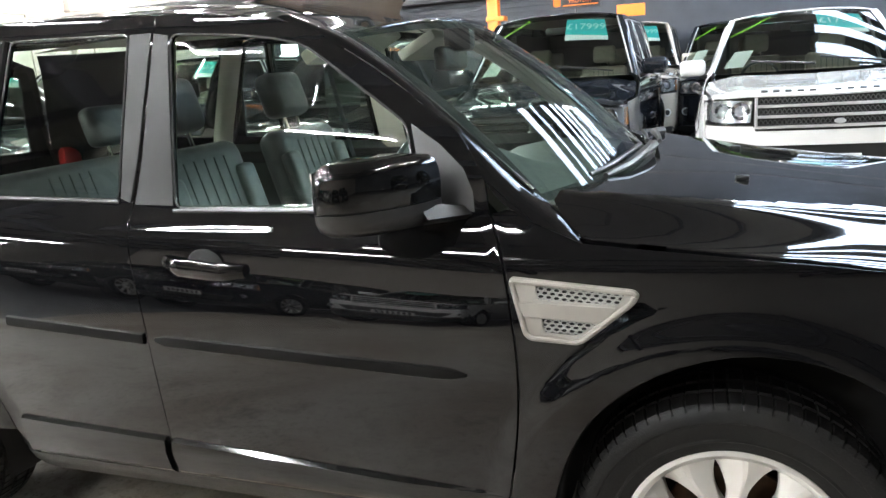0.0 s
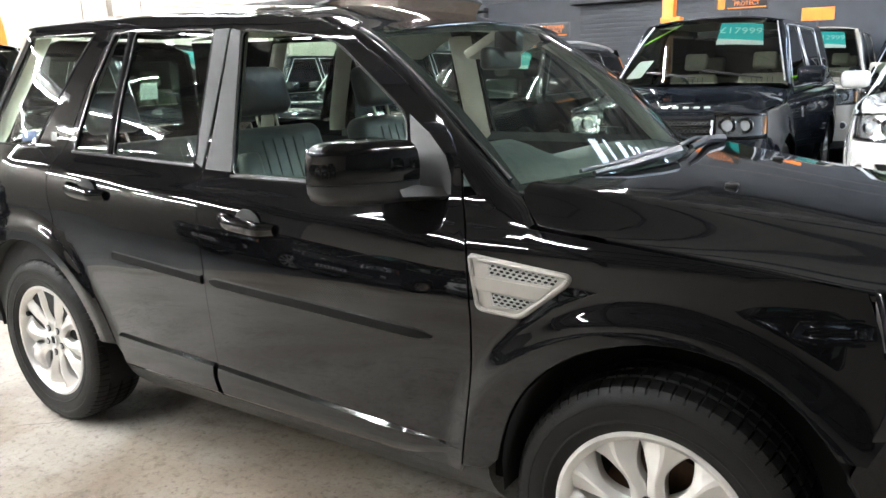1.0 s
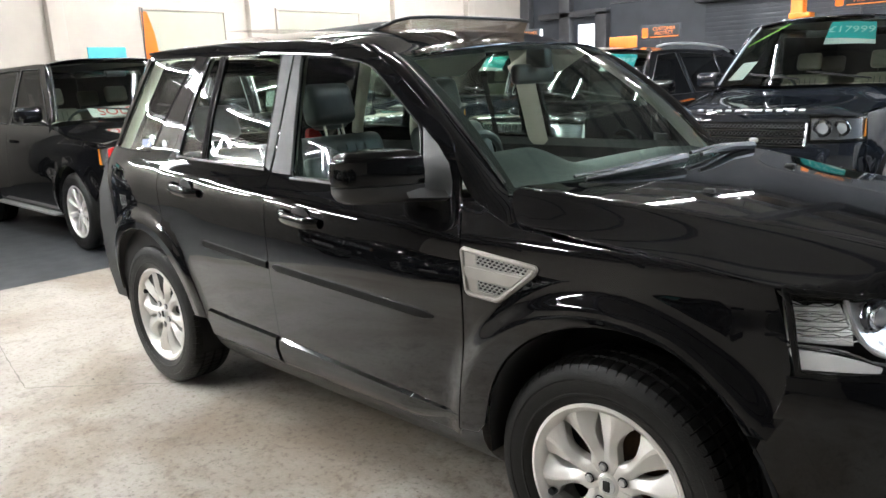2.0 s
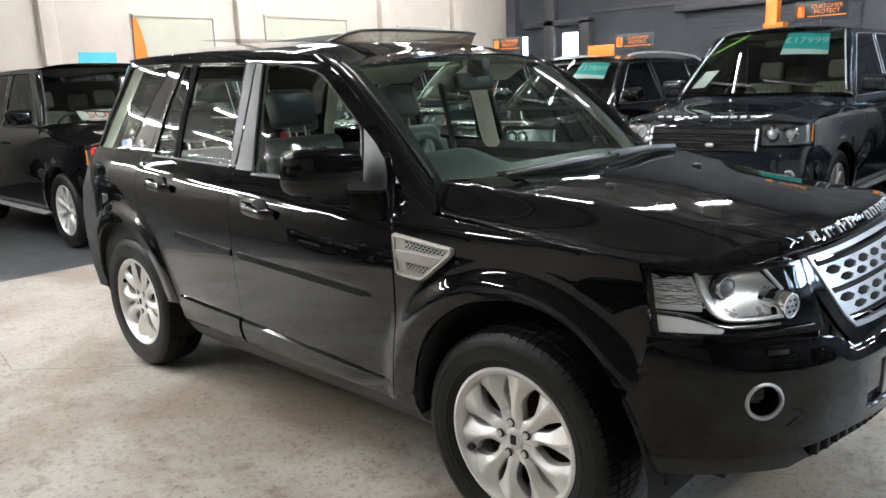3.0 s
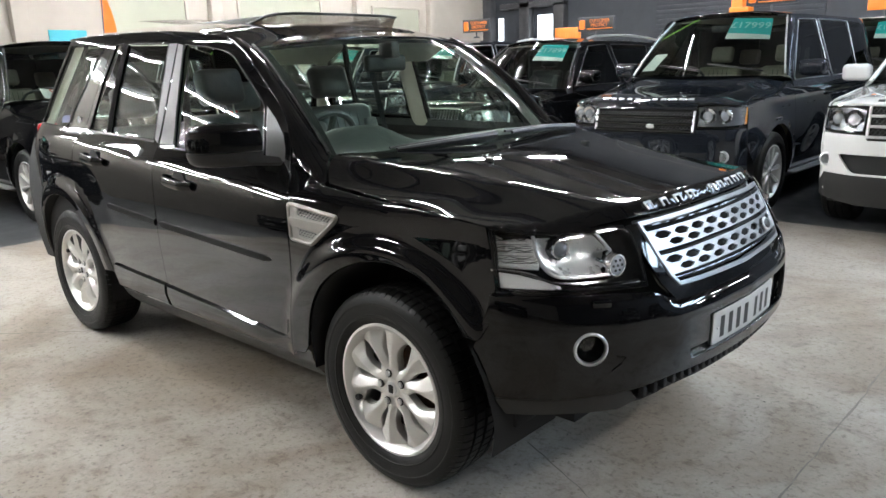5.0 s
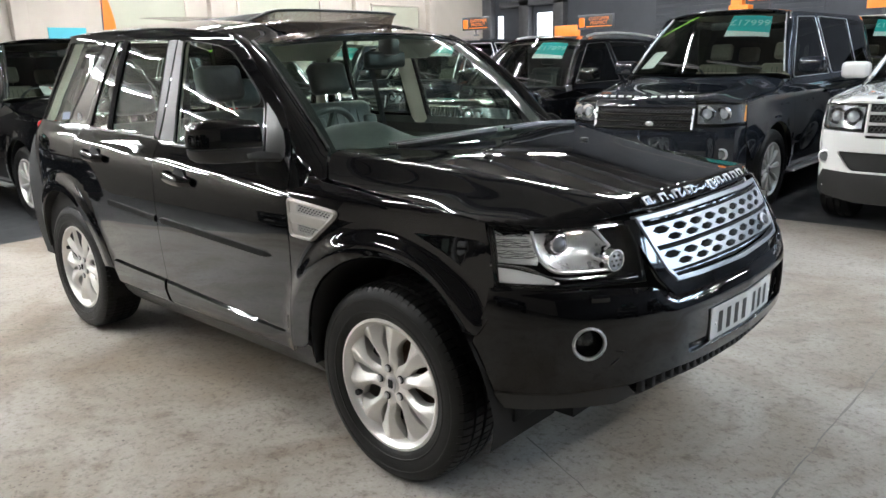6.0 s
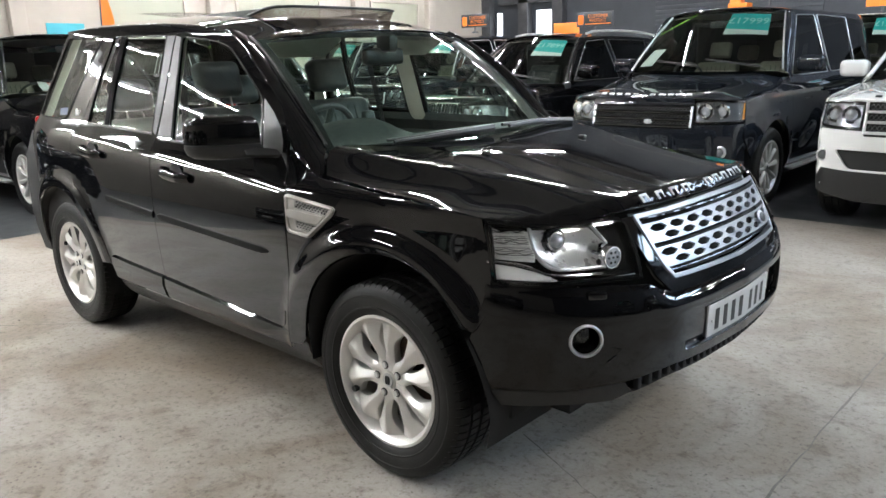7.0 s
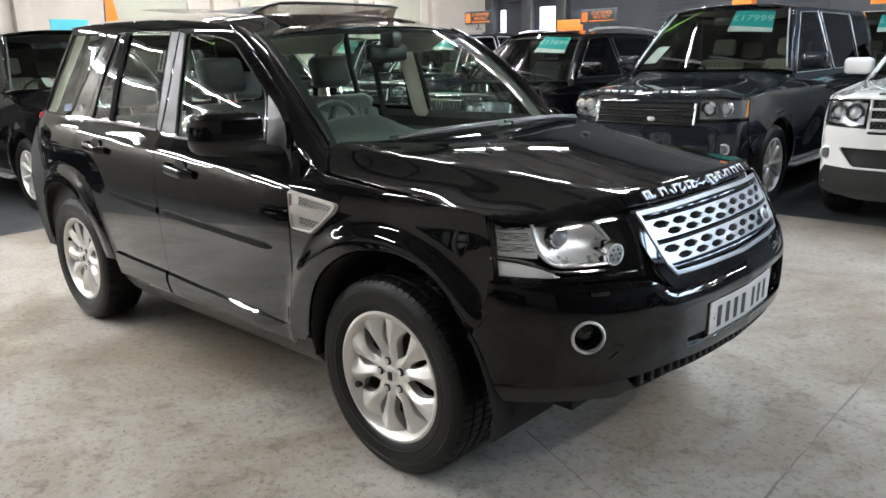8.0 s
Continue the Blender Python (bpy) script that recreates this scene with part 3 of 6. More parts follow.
def make_wheel(parent, x, y, s, R=0.37, rim=0.243, w=0.235, spokes="leaf", spin=0.0, detail=True):
    """s: -1 for the right-hand side of the car (outer face to -y)."""
    hub = new("wheel")
    hub.parent = parent
    hub.matrix_basis = pose(x, y, R, 0, 0, 0 if s < 0 else 180)
    tyre_mesh("tyre", R, rim, w, hub, 74 if detail else 48, detail)
    h = w / 2
    bm = bmesh.new()
    lathe(bm, [(rim - 0.008, h * 0.9), (rim - 0.02, h * 0.3), (rim - 0.028, -h * 0.55), (rim - 0.020, -h * 0.80), (rim - 0.006, -h * 0.90), (rim + 0.004, -h * 0.88), (rim + 0.004, -h * 0.8)], 64)
    rg = part("rim", bm, M["alloy"], hub, "", 50)
    bm = bmesh.new()
    lathe(bm, [(0.0, 0.03), (rim - 0.022, 0.03), (rim - 0.022, 0.06)], 40)
    part("backplate", bm, M["dark"], hub)
    bm = bmesh.new()
    lathe(bm, [(0.05, 0.0), (0.155, 0.0), (0.155, 0.012), (0.05, 0.012)], 40, close=True)
    part("brake_disc", bm, M["iron"], hub, "rust-tinted brake disc", 30)
    bm = bmesh.new()
    y0 = -h * 0.80
    if spokes == "leaf":
        for k in range(5):
            for q in (-1, 1):
                petal_spoke(bm, 2 * math.pi * k / 5 + spin, q, rim - 0.010, y0)
    else:
        for k in range(spokes):
            leaf_spoke(bm, 2 * math.pi * k / spokes + spin, 0.0, 0.05, rim - 0.012, y0, 2.6 / spokes * 0.16, 0.024)
    part("spokes", bm, M["alloy"], hub, "", 9)
    bm = bmesh.new()
    lathe(bm, [(0.0, y0 + 0.010), (0.03, y0 + 0.010), (0.036, y0 + 0.018), (0.06, y0 + 0.024), (0.07, y0 + 0.05)], 40)
    part("hub", bm, M["alloy"], hub, "", 40)
    bm = bmesh.new()
    lathe(bm, [(0.0, y0 + 0.006), (0.024, y0 + 0.006), (0.027, y0 + 0.012)], 28)
    part("centre_cap", bm, M["satin"], hub, "grey centre cap")
    bm = bmesh.new()
    box(bm, -0.011, 0.011, y0 + 0.004, y0 + 0.008, -0.016, 0.016, 0.004)
    part("cap_badge", bm, M["dark"], hub)
    if detail:
        for k in range(5):
            a = 2 * math.pi * k / 5 + spin
            c = (0.057 * math.cos(a), 0.057 * math.sin(a))
            bm = bmesh.new()
            lathe(bm, [(0.0, -0.010), (0.0105, -0.010), (0.012, -0.006), (0.012, 0.01)], 6, m=Matrix.Translation((c[0], y0 + 0.012, c[1])))
            part("wheel_nut", bm, M["satin"], hub, "", 25)
            bm = bmesh.new()
            lathe(bm, [(0.0105, -0.004), (0.0145, -0.0045), (0.0155, -0.002)], 18, m=Matrix.Translation((c[0], y0 + 0.012, c[1])))
            part("nut_recess", bm, M["dark"], hub)
        bm = bmesh.new()
        a = spin + 1.8
        lathe(bm, [(0.0, 0.0), (0.012, 0.0), (0.012, 0.02)], 12, m=Matrix.Translation(((rim - 0.034) * math.cos(a), y0 + 0.005, (rim - 0.034) * math.sin(a))))
        part("valve", bm, M["dark"], hub)
    return hub


# ---- the black off-road estate in the middle ----
car = root("car", "glossy black four-door off-road estate car with silver wheels, raised sunroof", "car", pose(0, 0, 0))
PROF = pchip([(0.20, .84), (0.28, .880), (0.36, .908), (0.45, .929), (0.6, .944), (0.74, .951), (0.86, .946), (0.95, .933), (1.01, .917), (1.045, .904), (1.07, .889), (1.10, .875),
              (1.14, .858), (1.22, .838), (1.345, .803), (1.45, .773), (1.58, .735), (1.63, .712), (1.67, .680), (1.71, .635)])
PROF = eased(PROF, 0.15, 1.75, 0.013)
FA, RA = (0.0, 0.365), (-2.66, 0.365)


def W(x, z):
    """Half width of the car's side at x and height z."""
    dz = 0.045 * max(0, -x - 0.5) * sstep(0.85, 1.06, z)
    w = PROF(z - dz)
    w -= 0.022 * max(0, -x - 1.6) * sstep(1.1, 1.6, z)
    if x > -0.35:
        q = (x + 0.35) / 0.755
        w -= 0.083 * q * q * sstep(0.60, 0.92, z) + 0.02 * q * q * (1 - sstep(0.60, 0.92, z))
    if x < -2.75:
        q = (-2.75 - x) / 0.6
        w -= 0.13 * q * q
    for cx, cz in (FA, RA):
        r = math.hypot(x - cx, z - cz)
        lip = (1 - sstep(0.505, 0.588, r)) * sstep(0.15, 0.4, z)
        w += 0.016 * lip - 0.004 * (1 - sstep(0.58, 0.85, r)) * (1 - lip)
    return w


def sidefn(s, off=0.0):
    return lambda x, z: (x, s * (W(x, z) + off), z)


NOSE = curve2([(.93, .30), (.918, .40), (.88, .52), (.815, .64), (.728, .732), (.60, .818), (.45, .873), (.26, .905), (0.0, .920)], 8)
NOSE = [(-y, x) for y, x in NOSE] + [(y, x) for y, x in reversed(NOSE[:-1])]
NLEN = [0.0]
for a, b in zip(NOSE, NOSE[1:]):
    NLEN.append(NLEN[-1] + math.dist(a, b))
NMID = NLEN[-1] / 2
NY = pchip([(l - NMID, p[0]) for l, p in zip(NLEN[::2], NOSE[::2])])
NX = pchip([(l - NMID, p[1]) for l, p in zip(NLEN[::2], NOSE[::2])])
LEANF = pchip([(.25, .075), (.40, .035), (.52, .008), (.62, .0), (.70, .002), (.78, .02), (.84, .048), (.92, .092), (1.0, .142), (1.06, .19)])
LEANF = eased(LEANF, 0.2, 1.1, 0.02)


def nosefn(off=0.0):
    def f(s, z):
        e = 0.01
        tx, ty = NX(s + e) - NX(s - e), NY(s + e) - NY(s - e)
        n = Vector((ty, -tx)).normalized()
        return (NX(s) - LEANF(z) + n.x * off, NY(s) + n.y * off, z)
    return f


def s_of(y):
    """Arc position on the nose for a sideways place y."""
    lo, hi = -NMID, NMID
    for _ in range(40):
        mid = (lo + hi) / 2
        if NY(mid) < y:
            lo = mid
        else:
            hi = mid
    return lo


ZB = eased(pchip([(-.5, 1.172), (-.30, 1.152), (0, 1.122), (.3, 1.087), (.55, 1.059), (.65, 1.049), (.72, 1.042), (.80, 1.034)]), -.6, .95, 0.06)
BEDGE = eased(pchip([(-.4, 1.085), (-.33, 1.076), (0, 1.048), (.2, 1.030), (.40, 1.003), (.8, .98)]), -.6, .95, 0.04)


FD = curve2([(-.53, .37), (-.51, .45), (-.485, .6), (-.475, .8), (-.50, 1.0), (-.545, 1.14)], 4)
FTOP = curve2([(-.557, 1.215), (-.610, 1.305), (-.655, 1.352), (-.81, 1.463), (-.93, 1.540), (-1.05, 1.608), (-1.25, 1.647), (-1.516, 1.662)], 4)
BG = curve2([(-1.516, 1.662), (-1.522, 1.5), (-1.545, 1.3), (-1.566, 1.17), (-1.572, 1.10), (-1.54, .95), (-1.515, .75), (-1.51, .5), (-1.515, .37)], 4)
RTOP = [(-1.520, 1.662), (-1.70, 1.676), (-2.00, 1.682), (-2.150, 1.676)]
RD = curve2([(-2.150, 1.676), (-2.215, 1.645), (-2.31, 1.46), (-2.385, 1.25), (-2.45, 1.16), (-2.472, 1.08), (-2.435, .93)], 4) + arc(RA[0], RA[1], 0.555, 66, 10, 8) + [(-2.075, .37)]
GUT = pchip([(-3.4, 1.635), (-3.1, 1.685), (-2.5, 1.702), (-2.0, 1.697), (-1.75, 1.689), (-1.5, 1.675), (-1.3, 1.657), (-1.17, 1.636), (-1.0, 1.588)])

fdoor_poly = FD + FTOP + BG[1:]
fglass_poly = rounded([(-1.425, 1.157), (-.722, 1.150), (-.734, 1.24), (-.757, 1.350), (-.80, 1.384), (-.90, 1.456), (-.975, 1.510), (-1.045, 1.558), (-1.13, 1.580), (-1.24, 1.597), (-1.460, 1.617)], 0.03)
sail_poly = [(-.708, 1.150), (-.580, 1.143), (-.586, 1.19), (-.610, 1.243), (-.67, 1.300), (-.746, 1.352), (-.722, 1.24)]
rdoor_poly = list(reversed(BG)) + RTOP[1:] + RD[1:]
rglass_poly = rounded([(-1.618, 1.181), (-2.085, 1.196), (-2.082, 1.40), (-2.045, 1.640), (-1.602, 1.626)], 0.02)
rsmall_poly = rounded([(-2.122, 1.198), (-2.343, 1.208), (-2.28, 1.456), (-2.182, 1.640), (-2.085, 1.643), (-2.118, 1.40)], 0.015)
REAR_EDGE = pchip([(.45, -3.36), (.9, -3.37), (1.08, -3.33), (1.22, -3.14), (1.45, -2.995), (1.655, -2.83), (1.70, -2.80)])
rq_poly = list(reversed(RD[:-1])) + [(-2.18, 1.690), (-2.5, 1.696), (-2.80, 1.690)] + [(REAR_EDGE(z), z) for z in (1.655, 1.55, 1.45, 1.33, 1.22, 1.15, 1.08, .95, .55)] + [(-3.25, .42)] + arc(RA[0], RA[1], 0.470, 172, 12, 22)
dglass_poly = rounded([(-2.622, 1.216), (-3.095, 1.222), (-2.955, 1.43), (-2.785, 1.657), (-2.310, 1.650), (-2.43, 1.519), (-2.54, 1.349)], 0.02)
ARCH = pchip([(-15, .478), (20, .490), (45, .498), (64, .500), (85, .492), (104, .475), (128, .450), (160, .410), (180, .395), (200, .39)])
wing_poly = [(-.524, .40)] + [(p[0] + .003, p[1]) for p in FD[1:]] + [(-.50, 1.150), (-.43, 1.115), (-.33, 1.078), (-.1, 1.058), (.15, 1.034), (.405, 1.003), (.436, .92), (.462, .825), (.468, .72), (.44, .665)] + [(FA[0] + ARCH(a) * math.cos(radians(a)), FA[1] + ARCH(a) * math.sin(radians(a))) for a in range(38, 164, 6)] + [(-.400, .455), (-.435, .415)]

def roofz(x, y):
    g = GUT(min(x, -1.0)) if x < -1.0 else 1.556 + (x + 1.0) * -0.1
    ww = W(x, min(g, 1.72)) if x < -1.0 else 0.66
    a = min(1, abs(y) / ww)
    c = 0.055 if x < -1.2 else 0.055 + 0.045 * sstep(-1.2, -.9, x)
    zz = g + c * (1 - a ** 3)
    fr = sstep(-1.25, -.84, x)
    zfront = 1.632 - 0.045 * (abs(y) / 0.64) ** 2.2 - 0.30 * max(0, x + 0.86)
    return (x, y, zz * (1 - fr) + zfront * fr)


for s, nm in ((-1, "right"), (1, "left")):
    f = sidefn(s)
    hint = (0, s, 0)
    door = panel("front_door", fdoor_poly, f, hint, M["paint"], car, [fglass_poly, sail_poly], 0.034)
    panel("window_glass", inset(fglass_poly, -0.006), sidefn(s, -0.008), hint, M["glass"], door, step=0.08, depth=0.004, gap=0)
    panel("mirror_mount", sail_poly, sidefn(s, 0.001), hint, M["trim"], door, step=0.05, depth=0.01, gap=0.001, label="grey plastic triangle behind the mirror")
    rdoor = panel("rear_door", rdoor_poly, f, hint, M["paint"], car, [rglass_poly, rsmall_poly], 0.034)
    panel("window_glass", inset(rglass_poly, -0.006), sidefn(s, -0.008), hint, M["privacy"], rdoor, step=0.08, depth=0.004, gap=0)
    panel("quarter_light", inset(rsmall_poly, -0.006), sidefn(s, -0.008), hint, M["privacy"], rdoor, step=0.08, depth=0.004, gap=0)
    panel("pillar_cover", [(-1.431, 1.163), (-1.560, 1.168), (-1.540, 1.30), (-1.515, 1.624), (-1.467, 1.616)], sidefn(s, 0.003), hint, M["pillar"], door, step=0.05, depth=0.01, gap=0.002, label="satin black pillar cover")
    panel("pillar_cover", [(-1.574, 1.170), (-1.612, 1.185), (-1.597, 1.626), (-1.522, 1.626), (-1.552, 1.30)], sidefn(s, 0.003), hint, M["pillar"], rdoor, step=0.05, depth=0.01, gap=0.002, label="satin black pillar cover")
    # bright lower edge of the windows
    bm = bmesh.new()
    tube(bm, [f(x, 1.151 - 0.010 * (x + 1.43)) for x in np.linspace(-1.43, -.71, 9)], 0.006, 6)
    part("window_seal", bm, M["trim"], door)
    bm = bmesh.new()
    tube(bm, [f(x, 1.176 - 0.034 * (x + 1.62)) for x in np.linspace(-2.345, -1.615, 9)], 0.006, 6)
    part("window_seal", bm, M["trim"], rdoor)
    bm = bmesh.new()
    tube(bm, [sidefn(s, 0.002)(x, z) for x, z in ((-2.103, 1.197), (-2.102, 1.30), (-2.099, 1.40), (-2.082, 1.52), (-2.064, 1.643))], 0.013, 8, flat=.5)
    part("window_bar", bm, M["trim"], rdoor)
    quarter = panel("rear_wing", rq_poly, f, hint, M["paint"], car, [dglass_poly], 0.045, rings=RA)
    panel("quarter_glass", inset(dglass_poly, -0.004), sidefn(s, -0.004), hint, M["privacy"], quarter, step=0.08, depth=0.004, gap=0)
    if s < 0:
        bm = bmesh.new()
        lathe(bm, [(0, .004), (.018, .004), (.022, .001)], 20, m=Matrix.Translation(sidefn(s, .001)(-2.49, 1.251)) @ Matrix.Diagonal((1, s, 1, 1)))
        part("pillar_badge", bm, M["satin"], quarter, "small round silver badge")
        panel("window_sticker", rounded([(-2.655, 1.235), (-2.755, 1.230), (-2.765, 1.268), (-2.66, 1.276)], .008), sidefn(s, -.014), hint, M["bluesticker"], quarter, step=.05, depth=0, gap=0, label="small blue sticker behind the glass")
    wing = panel("front_wing", wing_poly, f, hint, M["paint"], car, (), 0.026, rings=FA)
    for poly, off, pa in ((fglass_poly, .001, door), (rglass_poly, .001, rdoor), (rsmall_poly, .001, rdoor), (dglass_poly, .002, quarter)):
        bm = bmesh.new()
        ring = [sidefn(s, off)(*p) for p in dense(poly, .05)]
        tube(bm, ring + ring[:1], .0036, 5)
        part("window_seal", bm, M["sealgrey"], pa, "thin dark window seal")
    # arch linings
    for (cx, cz), pa in ((FA, wing), (RA, quarter)):
        bm = bmesh.new()
        
        def lining(u, v):
            a = -12 + 193 * u
            r = (ARCH(a) if cx == 0 else .470) - .004
            x, z = cx + r * math.cos(radians(a)), cz + r * math.sin(radians(a))
            return (x, s * (W(x, max(.4, z)) - .010 - .36 * v), z)
        grid(bm, lining, 28, 4)
        part("arch_liner", bm, M["dark"], pa, "black wheel arch lining")
        bm = bmesh.new()
        bm.faces.new([bm.verts.new((cx + .47 * math.cos(a), s * .58, cz + .47 * math.sin(a))) for a in np.linspace(-.2, math.pi, 30)])
        part("arch_wall", bm, M["dark"], pa)
    # rubbing strip and sill mouldings
    for x0, x1, z0, z1, pa in ((-1.495, -.595, .805, .768, door), (-2.03, -1.53, .835, .806, rdoor)):
        bm = bmesh.new()
        prof = [(0.0, -0.017), (0.008, -0.013), (0.010, 0.0), (0.008, 0.013), (0.0, 0.017)]
        rows = []
        for i in range(25):
            t = i / 24
            x, z = x0 + (x1 - x0) * t, z0 + (z1 - z0) * t
            taper = min(1, (x1 - x) / 0.06 + 0.25, (x - x0) / 0.03 + 0.35) if pa is door else 1
            rows.append([bm.verts.new((x, s * (W(x, z + dz) - 0.001 + o * taper), z + dz * taper)) for o, dz in prof])
        for a, b in zip(rows, rows[1:]):
            for k in range(4):
                bm.faces.new((a[k], a[k + 1], b[k + 1], b[k]))
        bm.faces.new(rows[0]), bm.faces.new(rows[-1])
        part("rubbing_strip", bm, M["strip"], pa, "dull black side rubbing strip")
    for x0, x1, za, zb, pa in ((-1.50, -.515, .500, .452, door), (-2.07, -1.525, .520, .503, rdoor)):
        bm = bmesh.new()
        rows = []
        for i in range(25):
            t = i / 24
            x = x0 + (x1 - x0) * t
            zt = za + (zb - za) * t
            lo = 0.375 + 0.05 * sstep(0.75, 1.0, t) * (pa is door)
            k = min(1, (x1 - x) / 0.25) if pa is door else 1
            prof = [(0.0, zt), (0.013 * k, zt - 0.008), (0.020 * k, zt - 0.045 * k), (0.016 * k, lo + 0.02), (0.0, lo)]
            rows.append([bm.verts.new((x, s * (W(x, z) + o), z)) for o, z in prof])
        for a, b in zip(rows, rows[1:]):
            for q in range(4):
                bm.faces.new((a[q], a[q + 1], b[q + 1], b[q]))
        bm.faces.new(rows[0]), bm.faces.new(rows[-1])
        part("door_moulding", bm, M["gloss"], pa, "gloss black lower door moulding", 30)
    bm = bmesh.new()
    grid(bm, lambda u, v: (-2.14 + 1.68 * u, s * (0.905 - 0.10 * v * v - 0.015), 0.40 - 0.155 * v), 20, 4)
    part("sill", bm, M["trim"], car)
    # handles
    for hx, hz, pa in ((-1.31, 1.005, door), (-2.19, 1.055, rdoor)):
        bm = bmesh.new()
        lathe(bm, [(0.0, 0.0), (0.056, 0.0), (0.060, 0.0012), (0.063, 0.003)], 28, m=Matrix.Translation((hx, s * (W(hx, hz) + 0.001), hz + .002)) @ Matrix.Diagonal((0.95, -s, 0.85, 1)))
        part("handle_recess", bm, M["dark"], pa)
        bm = bmesh.new()
        rows = []
        for i in range(17):
            t = i / 16
            x = hx - 0.125 + 0.25 * t
            lift = 0.034 * sstep(0, 0.25, t) * sstep(1.0, 0.8, t) + 0.004
            hh = 0.017 + 0.006 * math.sin(math.pi * t)
            z = hz + 0.008 - 0.02 * (t - 0.5)
            rows.append([bm.verts.new((x, s * (W(x, z) + lift + oy), z + oz)) for oy, oz in ((-0.012, hh), (0.004, hh), (0.012, hh * 0.4), (0.012, -hh * 0.4), (0.004, -hh), (-0.012, -hh))])
        for a, b in zip(rows, rows[1:]):
            for q in range(6):
                bm.faces.new((a[q], a[(q + 1) % 6], b[(q + 1) % 6], b[q]))
        bm.faces.new(rows[0]), bm.faces.new(rows[-1])
        part("door_handle", bm, M["gloss"], pa, "gloss black door handle")
    # mirror
    plan = curve2([(-.640, .912), (-.665, .975), (-.715, 1.055), (-.775, 1.112), (-.835, 1.125), (-.868, 1.100), (-.870, 1.02), (-.862, .950), (-.82, .905), (-.73, .895), (-.640, .912)], 4)[:-1]
    cxm, cym = -.76, 1.0

    def shell(layers):
        bm = bmesh.new()
        rings = [[bm.verts.new((cxm + (x - cxm) * q, s * (cym + (y - cym) * q + dy), z)) for x, y in plan] for z, q, dy in layers]
        for a, b in zip(rings, rings[1:]):
            for n in range(len(plan)):
                bm.faces.new((a[n], a[(n + 1) % len(plan)], b[(n + 1) % len(plan)], b[n]))
        bm.faces.new(rings[0]), bm.faces.new(rings[-1])
        return bm
    part("mirror_cap", shell([(1.190, .99, 0), (1.21, 1.0, 0), (1.235, 1.0, 0), (1.262, .975, 0), (1.280, .92, 0), (1.291, .82, 0), (1.295, .62, 0)]), M["gloss"], door, "gloss black mirror housing", 60)
    part("mirror_base", shell([(1.187, .99, 0), (1.168, .985, 0), (1.148, .95, -.004), (1.134, .84, -.01), (1.130, .6, -.01)]), M["trim"], door, "dull black lower mirror housing", 60)
    bm = bmesh.new()
    rows = []
    for t in np.linspace(0, 1, 7):
        y = .862 + .11 * t
        x0, x1 = -.585 - .07 * t, -.735 - .05 * t
        z0, z1 = 1.128 + .008 * t, 1.160 + .026 * t
        rows.append([bm.verts.new((x, s * y, z)) for x, z in ((x0, z0 + .012), (x0 - .012, z0), (x1 + .012, z0), (x1, z0 + .012), (x1 + .004, z1), (x0 - .02, z1))])
    for a, b in zip(rows, rows[1:]):
        for q in range(6):
            bm.faces.new((a[q], a[(q + 1) % 6], b[(q + 1) % 6], b[q]))
    part("mirror_arm", bm, M["trim"], door, "", 50)
    bm = bmesh.new()
    box(bm, -.876, -.870, min(s * .94, s * 1.09), max(s * .94, s * 1.09), 1.20, 1.275, 0.002)
    part("mirror_glass", bm, M["mirrorglass"], door)
    # vent on the wing
    vent = [(-.482, 1.006), (-.212, .984), (-.202, .974), (-.212, .955), (-.318, .868), (-.335, .861), (-.440, .866), (-.454, .878), (-.488, .996)]
    holes = [rounded([(-.430, .996), (-.228, .979), (-.245, .950), (-.424, .957)], .006), rounded([(-.415, .918), (-.285, .910), (-.333, .880), (-.408, .884)], .006)]
    panel("side_vent", rounded(vent, 0.012), sidefn(s, 0.006), hint, M["ventsilver"], wing, holes, 0.03, 0.012, 0, "silver vent trim with black honeycomb mesh")
    panel("vent_backing", rounded([(-.45, .998), (-.215, .976), (-.33, .870), (-.435, .874)], .01), sidefn(s, 0.0012), hint, M["dark"], wing, step=0.05, depth=0.0, gap=0)
    bm = bmesh.new()
    rimp = [sidefn(s, 0.009)(*p) for p in rounded(inset(vent, 0.006), 0.01)]
    tube(bm, rimp + rimp[:1], 0.0062, 8)
    part("vent_rim", bm, M["ventsilver"], wing)
    panel("vent_bar", rounded([(-.468, .952), (-.250, .946), (-.283, .915), (-.452, .922)], .006), sidefn(s, .011), hint, M["ventsilver"], wing, step=.03, depth=.008, gap=0, label="pale silver vent crossbar")
    fo = sidefn(s, 0.005)
    for (x0, x1, za, zb_, nr, slope) in ((-.432, -.235, .958, .985, 5, -.10), (-.415, -.290, .886, .906, 4, -.06)):
        dx, dzz = 0.0175, 0.0085
        bm = bmesh.new()
        for r in range(nr):
            x = x0 + (dx / 2 if r % 2 else 0)
            while x < x1:
                z = za + r * dzz + slope * (x - x0)
                hexp = [(x, z), (x + dx * .3, z + dzz * .5), (x + dx * .7, z + dzz * .5), (x + dx, z)]
                if inside((x + dx / 2, z), inset(holes[0 if za > .92 else 1], -.004)):
                    tube(bm, [fo(*p) for p in hexp], 0.0016, 4, False)
                    tube(bm, [fo(p[0], 2 * z - p[1]) for p in hexp], 0.0016, 4, False)
                x += dx
        part("vent_mesh", bm, M["meshgrey"], wing, "honeycomb vent mesh")
    # screen pillar: ruled strip from the door frame to the windscreen's edge
    A = curve2([(-.335, 1.080), (-.44, 1.120), (-.530, 1.155), (-.562, 1.228), (-.658, 1.358), (-.812, 1.470), (-.955, 1.562), (-1.13, 1.634)], 4)
